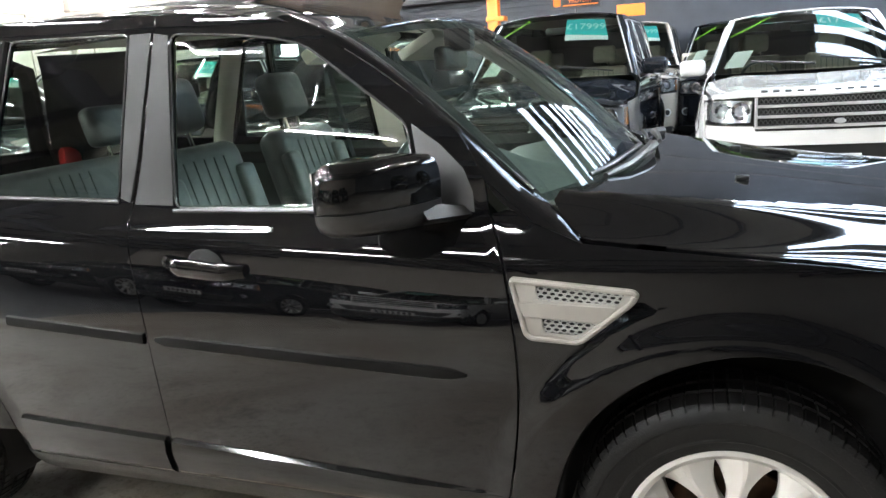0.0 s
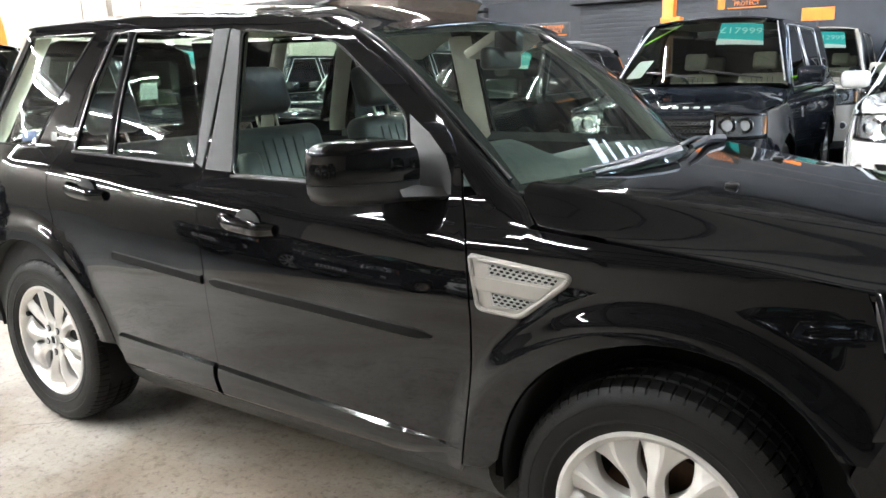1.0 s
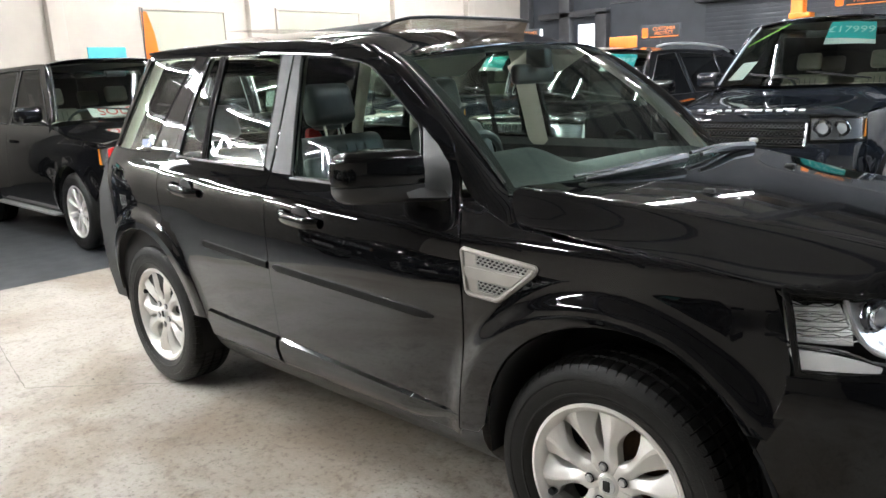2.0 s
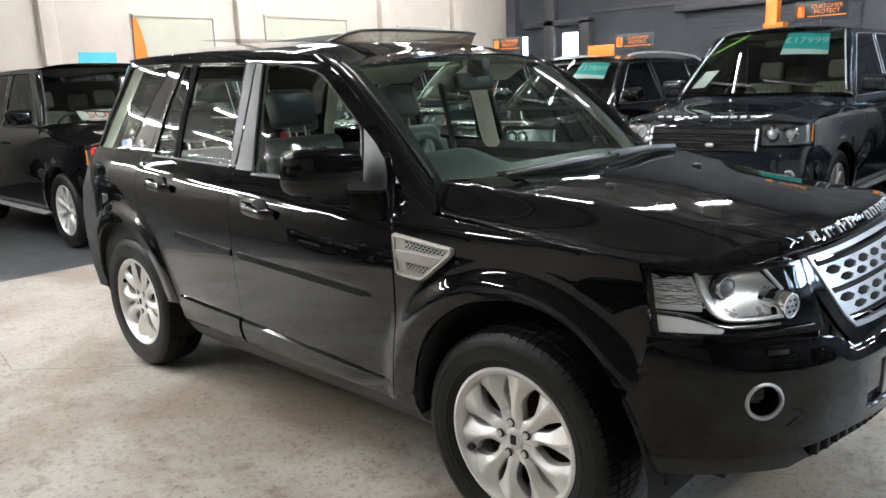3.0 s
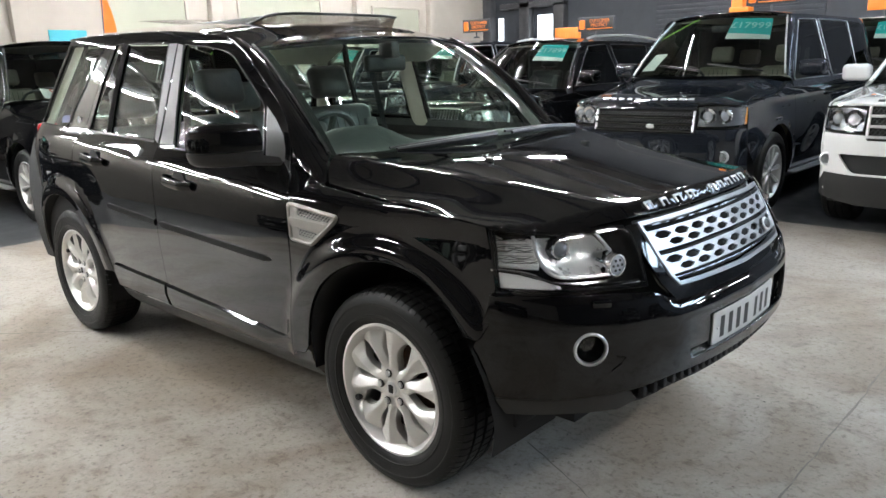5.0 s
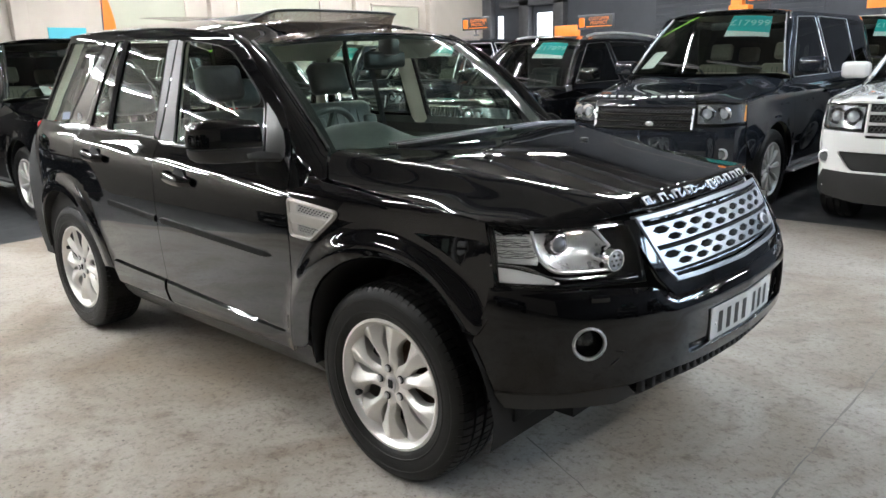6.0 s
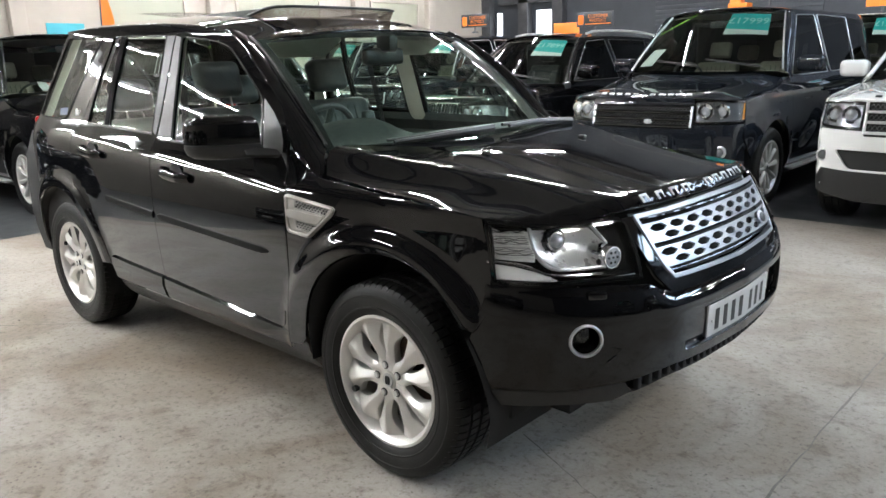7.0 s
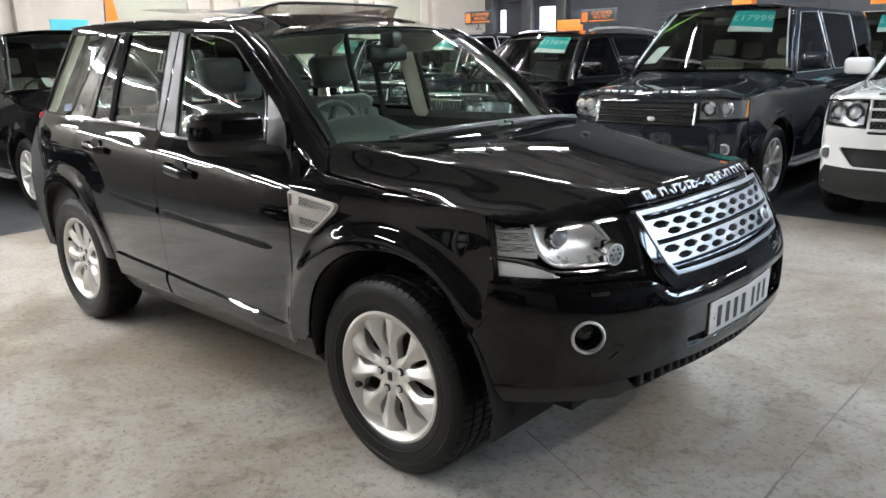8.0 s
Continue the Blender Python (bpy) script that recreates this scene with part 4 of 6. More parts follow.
    B = curve2([(-.338, -.850, 1.083), (-.402, -.795, 1.148), (-.455, -.735, 1.156), (-.505, -.715, 1.190), (-.635, -.702, 1.303), (-.80, -.685, 1.447), (-.962, -.668, 1.580), (-1.09, -.655, roofz(-1.09, .655)[2] + .001)], 4)
    for _ in range(14):
        A = A[:1] + [tuple((a + 2 * b + c) / 4 for a, b, c in zip(*t)) for t in zip(A, A[1:], A[2:])] + A[-1:]
        B = B[:1] + [tuple((a + 2 * b + c) / 4 for a, b, c in zip(*t)) for t in zip(B, B[1:], B[2:])] + B[-1:]
    bm = bmesh.new()

    def pil(u, v):
        i = min(len(A) - 1, round(u * (len(A) - 1)))
        a = Vector(sidefn(s)(*A[i]))
        b = Vector((B[i][0], -s * B[i][1], B[i][2]))
        return a.lerp(b, v) + Vector((0.012, s * 0.016, 0.010)) * math.sin(math.pi * v) * min(1, u * 4)
    grid(bm, pil, len(A) - 1, 6)
    part("screen_pillar", bm, M["paint"], car, "", 60)
    bm = bmesh.new()
    tube(bm, [Vector((b[0] + .004, -s * b[1], b[2] + .004)) for b in B[9:-2]], 0.006, 6)
    part("screen_seal", bm, M["trim"], car)
    # painted rail between the doors and the roof
    top = [(x, GUT(x) + .001) for x in np.linspace(-2.80, -1.04, 20)]
    low = [(x, GUT(x) - (.030 if x > -2.1 else .022)) for x in np.linspace(-1.04, -2.80, 20)]
    panel("roof_side_rail", top + low, sidefn(s, -.003), hint, M["paint"], car, step=.03, depth=.0, gap=0)


SCREEN_TOP = pchip([(-.68, -1.04), (-.66, -.985), (-.4, -.885), (0, -.845), (.4, -.885), (.66, -.985), (.68, -1.04)])


def topx(y):
    return SCREEN_TOP(max(-.675, min(.675, y)))


opening = rounded([(-1.28, -.40), (-1.28, .40), (-2.55, .40), (-2.55, -.40)], 0.05)
roof_poly = [(topx(y), y) for y in np.linspace(-.64, .64, 21)] + [(-1.2, W(-1.2, GUT(-1.2)) - .004)] + [(x, W(x, GUT(x)) - .002) for x in np.linspace(-1.4, -2.84, 9)] + [(-3.22, .42), (-3.30, .3), (-3.33, 0), (-3.30, -.3), (-3.22, -.42)] + [(x, -W(x, GUT(x)) + .002) for x in np.linspace(-2.84, -1.4, 9)] + [(-1.2, -W(-1.2, GUT(-1.2)) + .004)]


panel("roof", roof_poly, roofz, (0, 0, 1), M["paint"], car, [opening], 0.06, 0.012, 0, "glossy black roof")
# sunroof: glass slid up, wind deflector at the front
bm = bmesh.new()
grid(bm, lambda u, v: (-1.80 - 0.76 * u, -.41 + .82 * v, 1.733 + .072 * u - 0.016 * (2 * v - 1) ** 2), 12, 12)
bmesh.ops.solidify(bm, geom=bm.faces[:], thickness=0.022)
part("sunroof_panel", bm, M["gloss"], car, "black glass sunroof panel slid open and raised", 30)
bm = bmesh.new()
grid(bm, lambda u, v: (-2.40 - 0.6 * u, -.40 + .80 * v, 1.745 - 0.016 * (2 * v - 1) ** 2 - 0.012 * u), 8, 8)
bmesh.ops.solidify(bm, geom=bm.faces[:], thickness=0.012)
part("rear_glass_roof", bm, M["gloss"], car)
for y in (-.385, .385):
    bm = bmesh.new()
    box(bm, -2.45, -1.35, y - .012, y + .012, 1.70, 1.742, .004)
    part("sunroof_rail", bm, M["trim"], car)
bm = bmesh.new()
bar = [(-1.46, -.425, 1.700), (-1.38, -.415, 1.715), (-1.27, -.405, 1.738), (-1.215, -.385, 1.744)] + [(-1.165 - .25 * y * y, y, 1.747) for y in np.linspace(-.30, .30, 9)] + [(-1.215, .385, 1.744), (-1.27, .405, 1.738), (-1.38, .415, 1.715), (-1.46, .425, 1.700)]
tube(bm, bar, 0.007, 8)
part("wind_deflector", bm, M["trim"], car, "black wind deflector bar with brown net")
bm = bmesh.new()
n = len(bar)
for k in range(260):
    t = k / 259 * (n - 1)
    i = min(n - 2, int(t))
    p = Vector(bar[i]).lerp(Vector(bar[i + 1]), t - i)
    q = Vector((p.x - 0.03, p.y * 0.985, roofz(p.x, p.y)[2] - .01))
    tube(bm, [p, q], 0.0010, 3, False)
for k in range(18):
    tube(bm, [Vector(p).lerp(Vector((p[0] - .03, p[1] * .985, roofz(p[0], p[1])[2] - .01)), (k + .5) / 18) for p in bar], 0.0010, 3, False)
part("deflector_net", bm, M["netting"], car, "fine brown deflector net")

# windscreen
TOPZ = pchip([(-1, 1.578), (0, 1.622), (1, 1.578)])


def screenfn(u, v):
    yb, yt = 0.735 * u, 0.660 * u
    xb = -.255 - .19 * abs(u) ** 2.3
    xt = -.845 - .135 * abs(u) ** 2.2
    zb = 1.150 - .015 * u * u
    zt = 1.622 - .032 * abs(u) ** 2.2
    bow = 0.020 * math.sin(math.pi * v)
    return (xb + (xt - xb) * v + bow, yb + (yt - yb) * v, zb + (zt - zb) * v + bow)


panel("windscreen", [(-1, 0), (1, 0), (1, 1), (-1, 1)], screenfn, (1, 0, .5), M["glass"], car, step=0.12, depth=0.004, gap=0, label="green-tinted windscreen")
for a, b, c, d in ((-1, 1, 0.955, 1.0), (-1, -.955, .0, .955), (.955, 1, .0, .955), (-.955, .955, 0, .05)):
    panel("screen_border", [(a, c), (b, c), (b, d), (a, d)], lambda u, v: tuple(Vector(screenfn(u, v)) + Vector((-.006, 0, -.006))), (1, 0, .5), M["dark"], car, step=0.06, depth=0, gap=0)

# bonnet
bon_front = [(max(.30, NX(s_of(y)) - LEANF(1.0) - .012), y) for y in np.linspace(-.825, .825, 33)]
bon_poly = [(-.33, -.850), (.0, -.852)] + [(.30, -.845)] + bon_front + [(.30, .845), (.0, .852), (-.33, .850)] + [(-.392, .80), (-.412, .765)] + [(-.235 - .17 * (abs(y) / .735) ** 2.3, y) for y in np.linspace(.735, -.735, 17)] + [(-.412, -.765), (-.392, -.80)]


def bonfn(x, y):
    a = abs(y)
    edge = BEDGE(x)
    mid = ZB(x) + 0.010 - 0.014 * (a / 0.55) ** 2 * sstep(-.35, .2, x)
    a0 = 0.50 + .23 * sstep(.45, -.40, x)
    t = max(0, min(1, (a - a0) / (0.86 - a0)))
    k = 0.6 * sstep(0, 1, t) + 0.4 * t
    z = mid * (1 - k) + edge * k
    fr = NX(s_of(max(-.9, min(.9, y)))) - LEANF(1.0)
    return (x, y, z - 0.050 * sstep(fr - .052, fr + .010, x))


panel("bonnet", bon_poly, bonfn, (0, 0, 1), M["paint"], car, (), 0.028, 0.02, 0.003, "glossy black clamshell bonnet")
# lettering on the bonnet's edge as plain blocks
for i in range(10):
    if i == 4:
        continue
    y = -.385 + i * .0815
    fr = NX(s_of(y)) - LEANF(1.0)
    bm = bmesh.new()
    p = Vector(bonfn(fr - .031, y))
    q = Vector(bonfn(fr - .024, y)) - Vector(bonfn(fr - .038, y))
    mt = Matrix.Translation(p) @ pose(0, 0, 0, 0, math.degrees(math.atan2(-q.z, q.x)), 0)
    for a, b, c, d in ((-.015, .015, -.022, -.013), (-.015, .015, .013, .022), (-.015, -.007, -.013, .013)):
        box(bm, a, b, c, d, -.002, .0016, m=mt)
    part("badge_block", bm, M["letters"], car, "small silver badge block")
for y in (-.34, .34):
    bm = bmesh.new()
    p = bonfn(.02, y)
    box(bm, p[0] - .018, p[0] + .018, y - .012, y + .012, p[2] - .002, p[2] + .012, .005)
    part("washer_jet", bm, M["trim"], car)

# bumper
f = nosefn()
SL = s_of(-.525)
lo_pts = [(s_of(-.893), .478), (s_of(-.80), .485), (s_of(-.62), .498), (s_of(-.46), .520), (s_of(0), .520), (s_of(.46), .520), (s_of(.62), .498), (s_of(.80), .485), (s_of(.893), .478)]
hi_pts = [(s_of(.905), .55), (s_of(.918), .62), (s_of(.910), .705), (s_of(.890), .815), (s_of(.774), .812), (s_of(.671), .812), (s_of(.541), .800), (s_of(.47), .768), (s_of(0), .772), (s_of(-.47), .768), (s_of(-.541), .800), (s_of(-.671), .812), (s_of(-.774), .812), (s_of(-.890), .815), (s_of(-.910), .705), (s_of(-.918), .62), (s_of(-.905), .55)]
plate_hole = rounded([(s_of(-.43), .695), (s_of(.43), .695), (s_of(.41), .555), (s_of(-.41), .555)], .015)
fogs = []
for sg in (-1, 1):
    c = s_of(sg * .738)
    fogs.append([(c + .052 * math.cos(a), .650 + .048 * math.sin(a)) for a in np.linspace(0, 2 * math.pi, 24, endpoint=False)])


def bumpfn(q, z):
    """The bumper's skin: a crisp ledge over the plate and a folded lip along the top."""
    mid = 1 - sstep(.45, .53, abs(NY(q)))
    ledge = .010 - .034 * min(1, max(0, (z - .733) / .05))
    fold = .006 * min(1, max(0, (.800 - z) / .012)) * (1 - mid)
    p = f(q, z)
    return (p[0] + mid * ledge + fold, p[1], p[2])


bump = panel("front_bumper", lo_pts + hi_pts, bumpfn, (1, 0, 0), M["paint"], car, [plate_hole] + fogs, 0.022, 0.02, 0.002, "glossy black front bumper")
panel("plate_panel", inset(plate_hole, -0.004), nosefn(-.014), (1, 0, 0), M["paint"], bump, step=0.05, depth=.004, gap=0)
panel("lower_grille", [(s_of(-.62), .498), (s_of(-.46), .520), (s_of(0), .520), (s_of(.46), .520), (s_of(.62), .498), (s_of(.60), .445), (s_of(.44), .476), (s_of(0), .470), (s_of(-.44), .476), (s_of(-.60), .445)], nosefn(-.035), (1, 0, 0), M["dark"], bump, step=0.05, depth=.004, gap=0)
for i in range(29):
    y = -.56 + i * .04
    bm = bmesh.new()
    p = Vector(nosefn(-.02)(s_of(y), .495))
    low = .476 - .024 * sstep(.42, .60, abs(y))
    box(bm, p.x - .012, p.x + .008, y - .011, y + .011, low, low + .040, .003)
    part("grille_tooth", bm, M["dark"], bump)
bm = bmesh.new()
tube(bm, [nosefn(-.024)(s_of(y), .474 - .026 * sstep(.42, .60, abs(y))) for y in np.linspace(-.62, .62, 25)], 0.010, 8)
part("lower_bar", bm, M["dark"], bump)
panel("lower_lip", [(s_of(-.893), .470), (s_of(-.80), .477), (s_of(-.62), .490), (s_of(-.585), .452), (s_of(-.64), .428), (s_of(-.78), .430), (s_of(-.875), .420)], nosefn(-.008), (1, 0, 0), M["trim"], bump, step=0.05, depth=.02, gap=0)
panel("lower_lip", [(s_of(.893), .470), (s_of(.80), .477), (s_of(.62), .490), (s_of(.585), .452), (s_of(.64), .428), (s_of(.78), .430), (s_of(.875), .420)], nosefn(-.008), (1, 0, 0), M["trim"], bump, step=0.05, depth=.02, gap=0)
bm = bmesh.new()
grid(bm, lambda u, v: (.84 - .45 * v - .20 * (abs(2 * u - 1)) ** 3, -.56 + 1.12 * u, .455 - .16 * min(1, v * 1.6)), 16, 6)
part("undertray", bm, M["dark"], car)
for y in (-.74, .74):
    bm = bmesh.new()
    box(bm, .46, .49, y - .06, y + .06, .335, .44, .01)
    part("air_deflector", bm, M["dark"], car)
# fog lamps
for sg in (-1, 1):
    c = s_of(sg * .738)
    hub = Vector(nosefn()(c, .650))
    tx = Vector((NX(c + .01) - NX(c - .01), NY(c + .01) - NY(c - .01), 0)).normalized()
    nrm = Vector((tx.y, -tx.x, 0))
    mt = Matrix.Translation(hub) @ Matrix(((tx.x, nrm.x, 0, 0), (tx.y, nrm.y, 0, 0), (0, 0, 1, 0), (0, 0, 0, 1)))
    fog = new("fog_lamp")
    fog.parent = car
    bm = bmesh.new()
    lathe(bm, [(.043, -.004), (.045, .006), (.049, .008), (.053, .005), (.055, -.004)], 40, m=mt)
    part("ring", bm, M["satin"], fog, "satin silver fog lamp ring")
    bm = bmesh.new()
    lathe(bm, [(.041, .0), (.038, -.03), (.028, -.05), (0, -.055)], 32, m=mt)
    part("bowl", bm, M["gloss"], fog)
    bm = bmesh.new()
    lathe(bm, [(.0, -.018), (.02, -.020), (.034, -.030)], 24, m=mt)
    part("lens", bm, M["lens"], fog)
    bm = bmesh.new()
    tube(bm, [nosefn(.004)(s_of(sg * y), z) for y, z in ((.672, .622), (.650, .614), (.662, .595), (.684, .575))], .0035, 6)
    part("towing_cover_edge", bm, M["gloss"], fog)
    bm = bmesh.new()
    p = Vector(nosefn(.004)(s_of(sg * .70), .787))
    box(bm, -.03, .03, -.014, .014, -.012, .012, .006, m=Matrix.Translation(p) @ pose(0, 0, 0, 0, 0, math.degrees(math.atan2(tx.y, tx.x))))
    part("washer_cover", bm, M["paint"], bump)
# number plate, characters as bars
pl = panel("number_plate", rounded([(s_of(-.262), .556), (s_of(.262), .556), (s_of(.262), .667), (s_of(-.262), .667)], .006), nosefn(-.006), (1, 0, 0), M["plate"], car, step=.06, depth=.006, gap=0, label="white front number plate with dark bars")
for y in (-.205, -.145, -.085, -.025, .07, .13, .19):
    panel("character_bar", [(s_of(y - .015), .574), (s_of(y + .015), .574), (s_of(y + .015), .649), (s_of(y - .015), .649)], nosefn(-.0045), (1, 0, 0), M["ink"], pl, step=.1, depth=0, gap=0)
for y in (-.240, .240):
    bm = bmesh.new()
    lathe(bm, [(0, .004), (.005, .003), (.006, 0)], 12, axis="x", m=Matrix.Translation(nosefn(-.005)(s_of(y), .612)))
    part("plate_cap", bm, M["lampwhite"], pl)

# grille
M["grillesilver"] = mat("satin_grille_silver", (0.34, 0.355, 0.38), 0.36, 0.75, var=0.04, scale=30)
M["smoked"] = mat("smoked_chrome", (0.16, 0.16, 0.17), 0.1, 1.0)
gr = new("grille")
gr.parent = car
gp = [(s_of(-.475), .990), (s_of(0), .998), (s_of(.475), .990), (s_of(.462), .90), (s_of(.445), .835), (s_of(.42), .803), (s_of(0), .797), (s_of(-.42), .803), (s_of(-.445), .835), (s_of(-.462), .90)]
panel("backing", gp, nosefn(-.035), (1, 0, 0), M["dark"], gr, step=.06, depth=.004, gap=0)
panel("frame", inset(gp, -.004), nosefn(.000), (1, 0, 0), M["grillesilver"], gr, [inset(gp, .006)], .04, .03, 0, "satin silver grille surround")
panel("surround", [(q, min(z, .988)) for q, z in inset(gp, -.05)], nosefn(-.006), (1, 0, 0), M["gloss"], gr, [[(q, min(z, .986)) for q, z in inset(gp, -.010)]], .05, .02, 0)


def hexhole(c, z, w, h):
    return [(c - w / 2, z), (c - w * .22, z + h / 2), (c + w * .22, z + h / 2), (c + w / 2, z), (c + w * .22, z - h / 2), (c - w * .22, z - h / 2)]


for z0, z1 in ((.905, .962), (.832, .889)):
    ym = .452 if z0 > .9 else .440
    poly = [(s_of(-ym), z0), (s_of(0), z0 + .004), (s_of(ym), z0), (s_of(ym + .012), z1), (s_of(0), z1 + .004), (s_of(-ym - .012), z1)]
    holes = []
    for i in range(9):
        c = -.40 + i * .100
        holes.append(hexhole(c, z0 + .0415, .088, .0235))
        if i < 8:
            holes.append(hexhole(c + .050, z0 + .0160, .084, .0215))
    panel("slat", poly, nosefn(-.004), (1, 0, 0), M["grillesilver"], gr, holes, .03, .007, 0, "silver grille bar with hexagonal holes")
bm = bmesh.new()
tube(bm, [nosefn(-.012)(s_of(y), .976) for y in np.linspace(-.45, .45, 19)], .008, 6, flat=.6)
part("top_bar", bm, M["gloss"], gr)
for zb, deep in ((.898, .022), (.818, .016)):
    bm = bmesh.new()
    tube(bm, [nosefn(-deep)(s_of(y), zb) for y in np.linspace(-.44, .44, 21)], .006, 6, flat=.5)
    part("blade", bm, M["smoked"], gr, "dark grey blade between the grille bars")
p = Vector(nosefn(.008)(s_of(.30), .868))
bm = bmesh.new()
bmesh.ops.create_uvsphere(bm, u_segments=24, v_segments=10, radius=1, matrix=Matrix.Translation(p) @ pose(0, 0, 0, 0, -28, 8) @ Matrix.Diagonal((.007, .044, .026, 1)))
part("badge", bm, M["satin"], gr, "oval silver and dark badge")
bm = bmesh.new()
bmesh.ops.create_uvsphere(bm, u_segments=24, v_segments=10, radius=1, matrix=Matrix.Translation(p + Vector((.003, 0, 0))) @ pose(0, 0, 0, 0, -28, 8) @ Matrix.Diagonal((.007, .037, .020, 1)))
part("badge_face", bm, M["trim"], gr)

# headlamps
M["bowl"] = mat("bright_reflector", (0.86, 0.86, 0.85), 0.28, 0.55, var=0.06, scale=30)
M["ribbed"] = mat("ribbed_silver_reflector", (0.90, 0.89, 0.86), 0.3, 0.05, var=0.08, scale=60)
M["ballglass"] = mat("clear_ball_lens", (0.45, 0.47, 0.50), 0.04, 0.6, coat=1.0)
M["lampface"] = mat("grey_lamp_face", (0.42, 0.43, 0.44), 0.3, 0.3, coat=0.6)
for sg in (-1, 1):
    hl = new("headlamp")
    hl.parent = car
    S = lambda y: s_of(sg * y)
    out = [(S(.851), 1.006), (S(.812), .999), (S(.765), .990), (S(.71), .990), (S(.626), .991), (S(.54), .990), (S(.521), .980), (S(.525), .918), (S(.550), .822), (S(.644), .824), (S(.756), .822), (S(.821), .818), (S(.855), .817), (S(.880), .824), (S(.870), .90)]
    lens = panel("lens", out, nosefn(.004), (1, 0, 0), M["lens"], hl, step=.05, depth=.0, gap=.003, label="clear headlamp lens")
    lens.visible_shadow = False
    panel("surround", inset(out, -.004), nosefn(-.001), (1, 0, 0), M["gloss"], hl, [inset(out, .008)], .05, .03, 0)
    panel("housing", out, nosefn(-.085), (1, 0, 0), M["dark"], hl, step=.06, depth=0, gap=0)

    # main bowl: deepest round its middle
    def bowlfn(q, z):
        y = abs(NY(q))
        k = max(0, 1 - ((y - .70) / .11) ** 2) * max(0, 1 - ((z - .915) / .075) ** 2)
        return nosefn(-.022 - .045 * k)(q, z)
    panel("reflector", [(S(.782), .978), (S(.654), .977), (S(.630), .958), (S(.612), .922), (S(.64), .862), (S(.761), .860), (S(.787), .884), (S(.794), .93)], bowlfn, (1, 0, 0), M["bowl"], hl, step=.016, depth=.01, gap=0, label="bright headlamp reflector")
    panel("indicator_bowl", [(S(.876), .888), (S(.806), .882), (S(.798), .905), (S(.793), .978), (S(.856), .992)], lambda q, z: nosefn(-.030 - .012 * math.cos((z - .935) / .05 * 1.4))(q, z), (1, 0, 0), M["ribbed"], hl, step=.02, depth=.01, gap=0, label="silvered indicator bowl")
    bm = bmesh.new()
    bmesh.ops.create_uvsphere(bm, u_segments=12, v_segments=8, radius=.013, matrix=Matrix.Translation(nosefn(-.030)(S(.845), .940)))
    part("indicator_bulb", bm, M["lampwhite"], hl)
    # ribs of the indicator, wavy
    for k in range(8):
        z = .896 + k * .0108
        bm = bmesh.new()
        tube(bm, [nosefn(-.016 - .004 * math.sin(3 * i + k))(S(y), z + .003 * math.sin(1.7 * i + 2.1 * k) + .010 * (y - .83)) for i, y in enumerate(np.linspace(.868 - .002 * k, .798, 8))], .0026, 5, flat=.6)
        part("fin", bm, M["chrome"] if k % 3 else M["lampwhite"], hl)
        bm = bmesh.new()
        tube(bm, [nosefn(-.018)(S(y), z + .0055 + .012 * (y - .83)) for y in np.linspace(.862, .802, 5)], .0014, 4, flat=.6)
        part("groove", bm, M["dark"], hl)
    panel("position_light", rounded([(S(.877), .874), (S(.843), .867), (S(.809), .852), (S(.784), .838), (S(.790), .829), (S(.879), .832)], .004), nosefn(-.012), (1, 0, 0), M["lampwhite"], hl, step=.03, depth=.02, gap=0, label="white position light strip")
    # dark cover round the lamps, towards the grille
    panel("inner_cover", [(S(.628), .984), (S(.536), .984), (S(.531), .920), (S(.556), .830), (S(.70), .830), (S(.78), .832), (S(.745), .840), (S(.655), .842), (S(.60), .85), (S(.605), .925)], nosefn(-.030), (1, 0, 0), M["gloss"], hl, step=.05, depth=0, gap=0)
    for y, z, r, nm in ((.738, .937, .031, "projector"), (.618, .886, .036, "main_beam")):
        c = s_of(sg * y)
        tx = Vector((NX(c + .01) - NX(c - .01), NY(c + .01) - NY(c - .01), 0)).normalized()
        ax = (Vector((tx.y, -tx.x, 0)) * 0.5 + Vector((1, 0, 0)) * 0.5).normalized()
        up = Vector((0, 0, 1))
        sd = up.cross(ax)
        p = Vector(nosefn(-.034 if nm == "projector" else -.004)(c, z))
        mt = Matrix(((sd.x, ax.x, 0, p.x), (sd.y, ax.y, 0, p.y), (0, 0, 1, p.z), (0, 0, 0, 1)))
        bm = bmesh.new()
        lathe(bm, [(r * .80, -.004), (r * .84, .006), (r * .96, .006), (r * 1.06, -.006), (r * 1.08, -.03)], 36, m=mt)
        part(nm + "_ring", bm, M["chrome"], hl)
        bm = bmesh.new()
        if nm == "projector":
            lathe(bm, [(0, .024), (r * .3, .022), (r * .6, .014), (r * .82, -.004)], 32, m=mt)
        else:
            lathe(bm, [(0, .006), (r * .5, .006), (r * .82, .000)], 32, m=mt)
        part(nm, bm, M["ballglass"] if nm == "projector" else M["lampface"], hl, "clear round lamp")
        if nm == "projector":
            bm = bmesh.new()
            lathe(bm, [(r * 1.02, -.016), (r * 1.08, -.002), (r * 1.26, -.004), (r * 1.34, -.020)], 8, m=mt)
            part("projector_bezel", bm, M["smoked"], hl, "eight-sided chrome bezel", 25)
        else:
            for k in range(7):
                rr = 0 if k == 0 else r * .48
                bm = bmesh.new()
                lathe(bm, [(0, .009), (.0040, .008), (.0046, .002)], 10, m=mt @ Matrix.Translation((rr * math.cos(k * math.pi / 3), 0, rr * math.sin(k * math.pi / 3))))
                part("lamp_dot", bm, M["smoked"], hl)
            bm = bmesh.new()
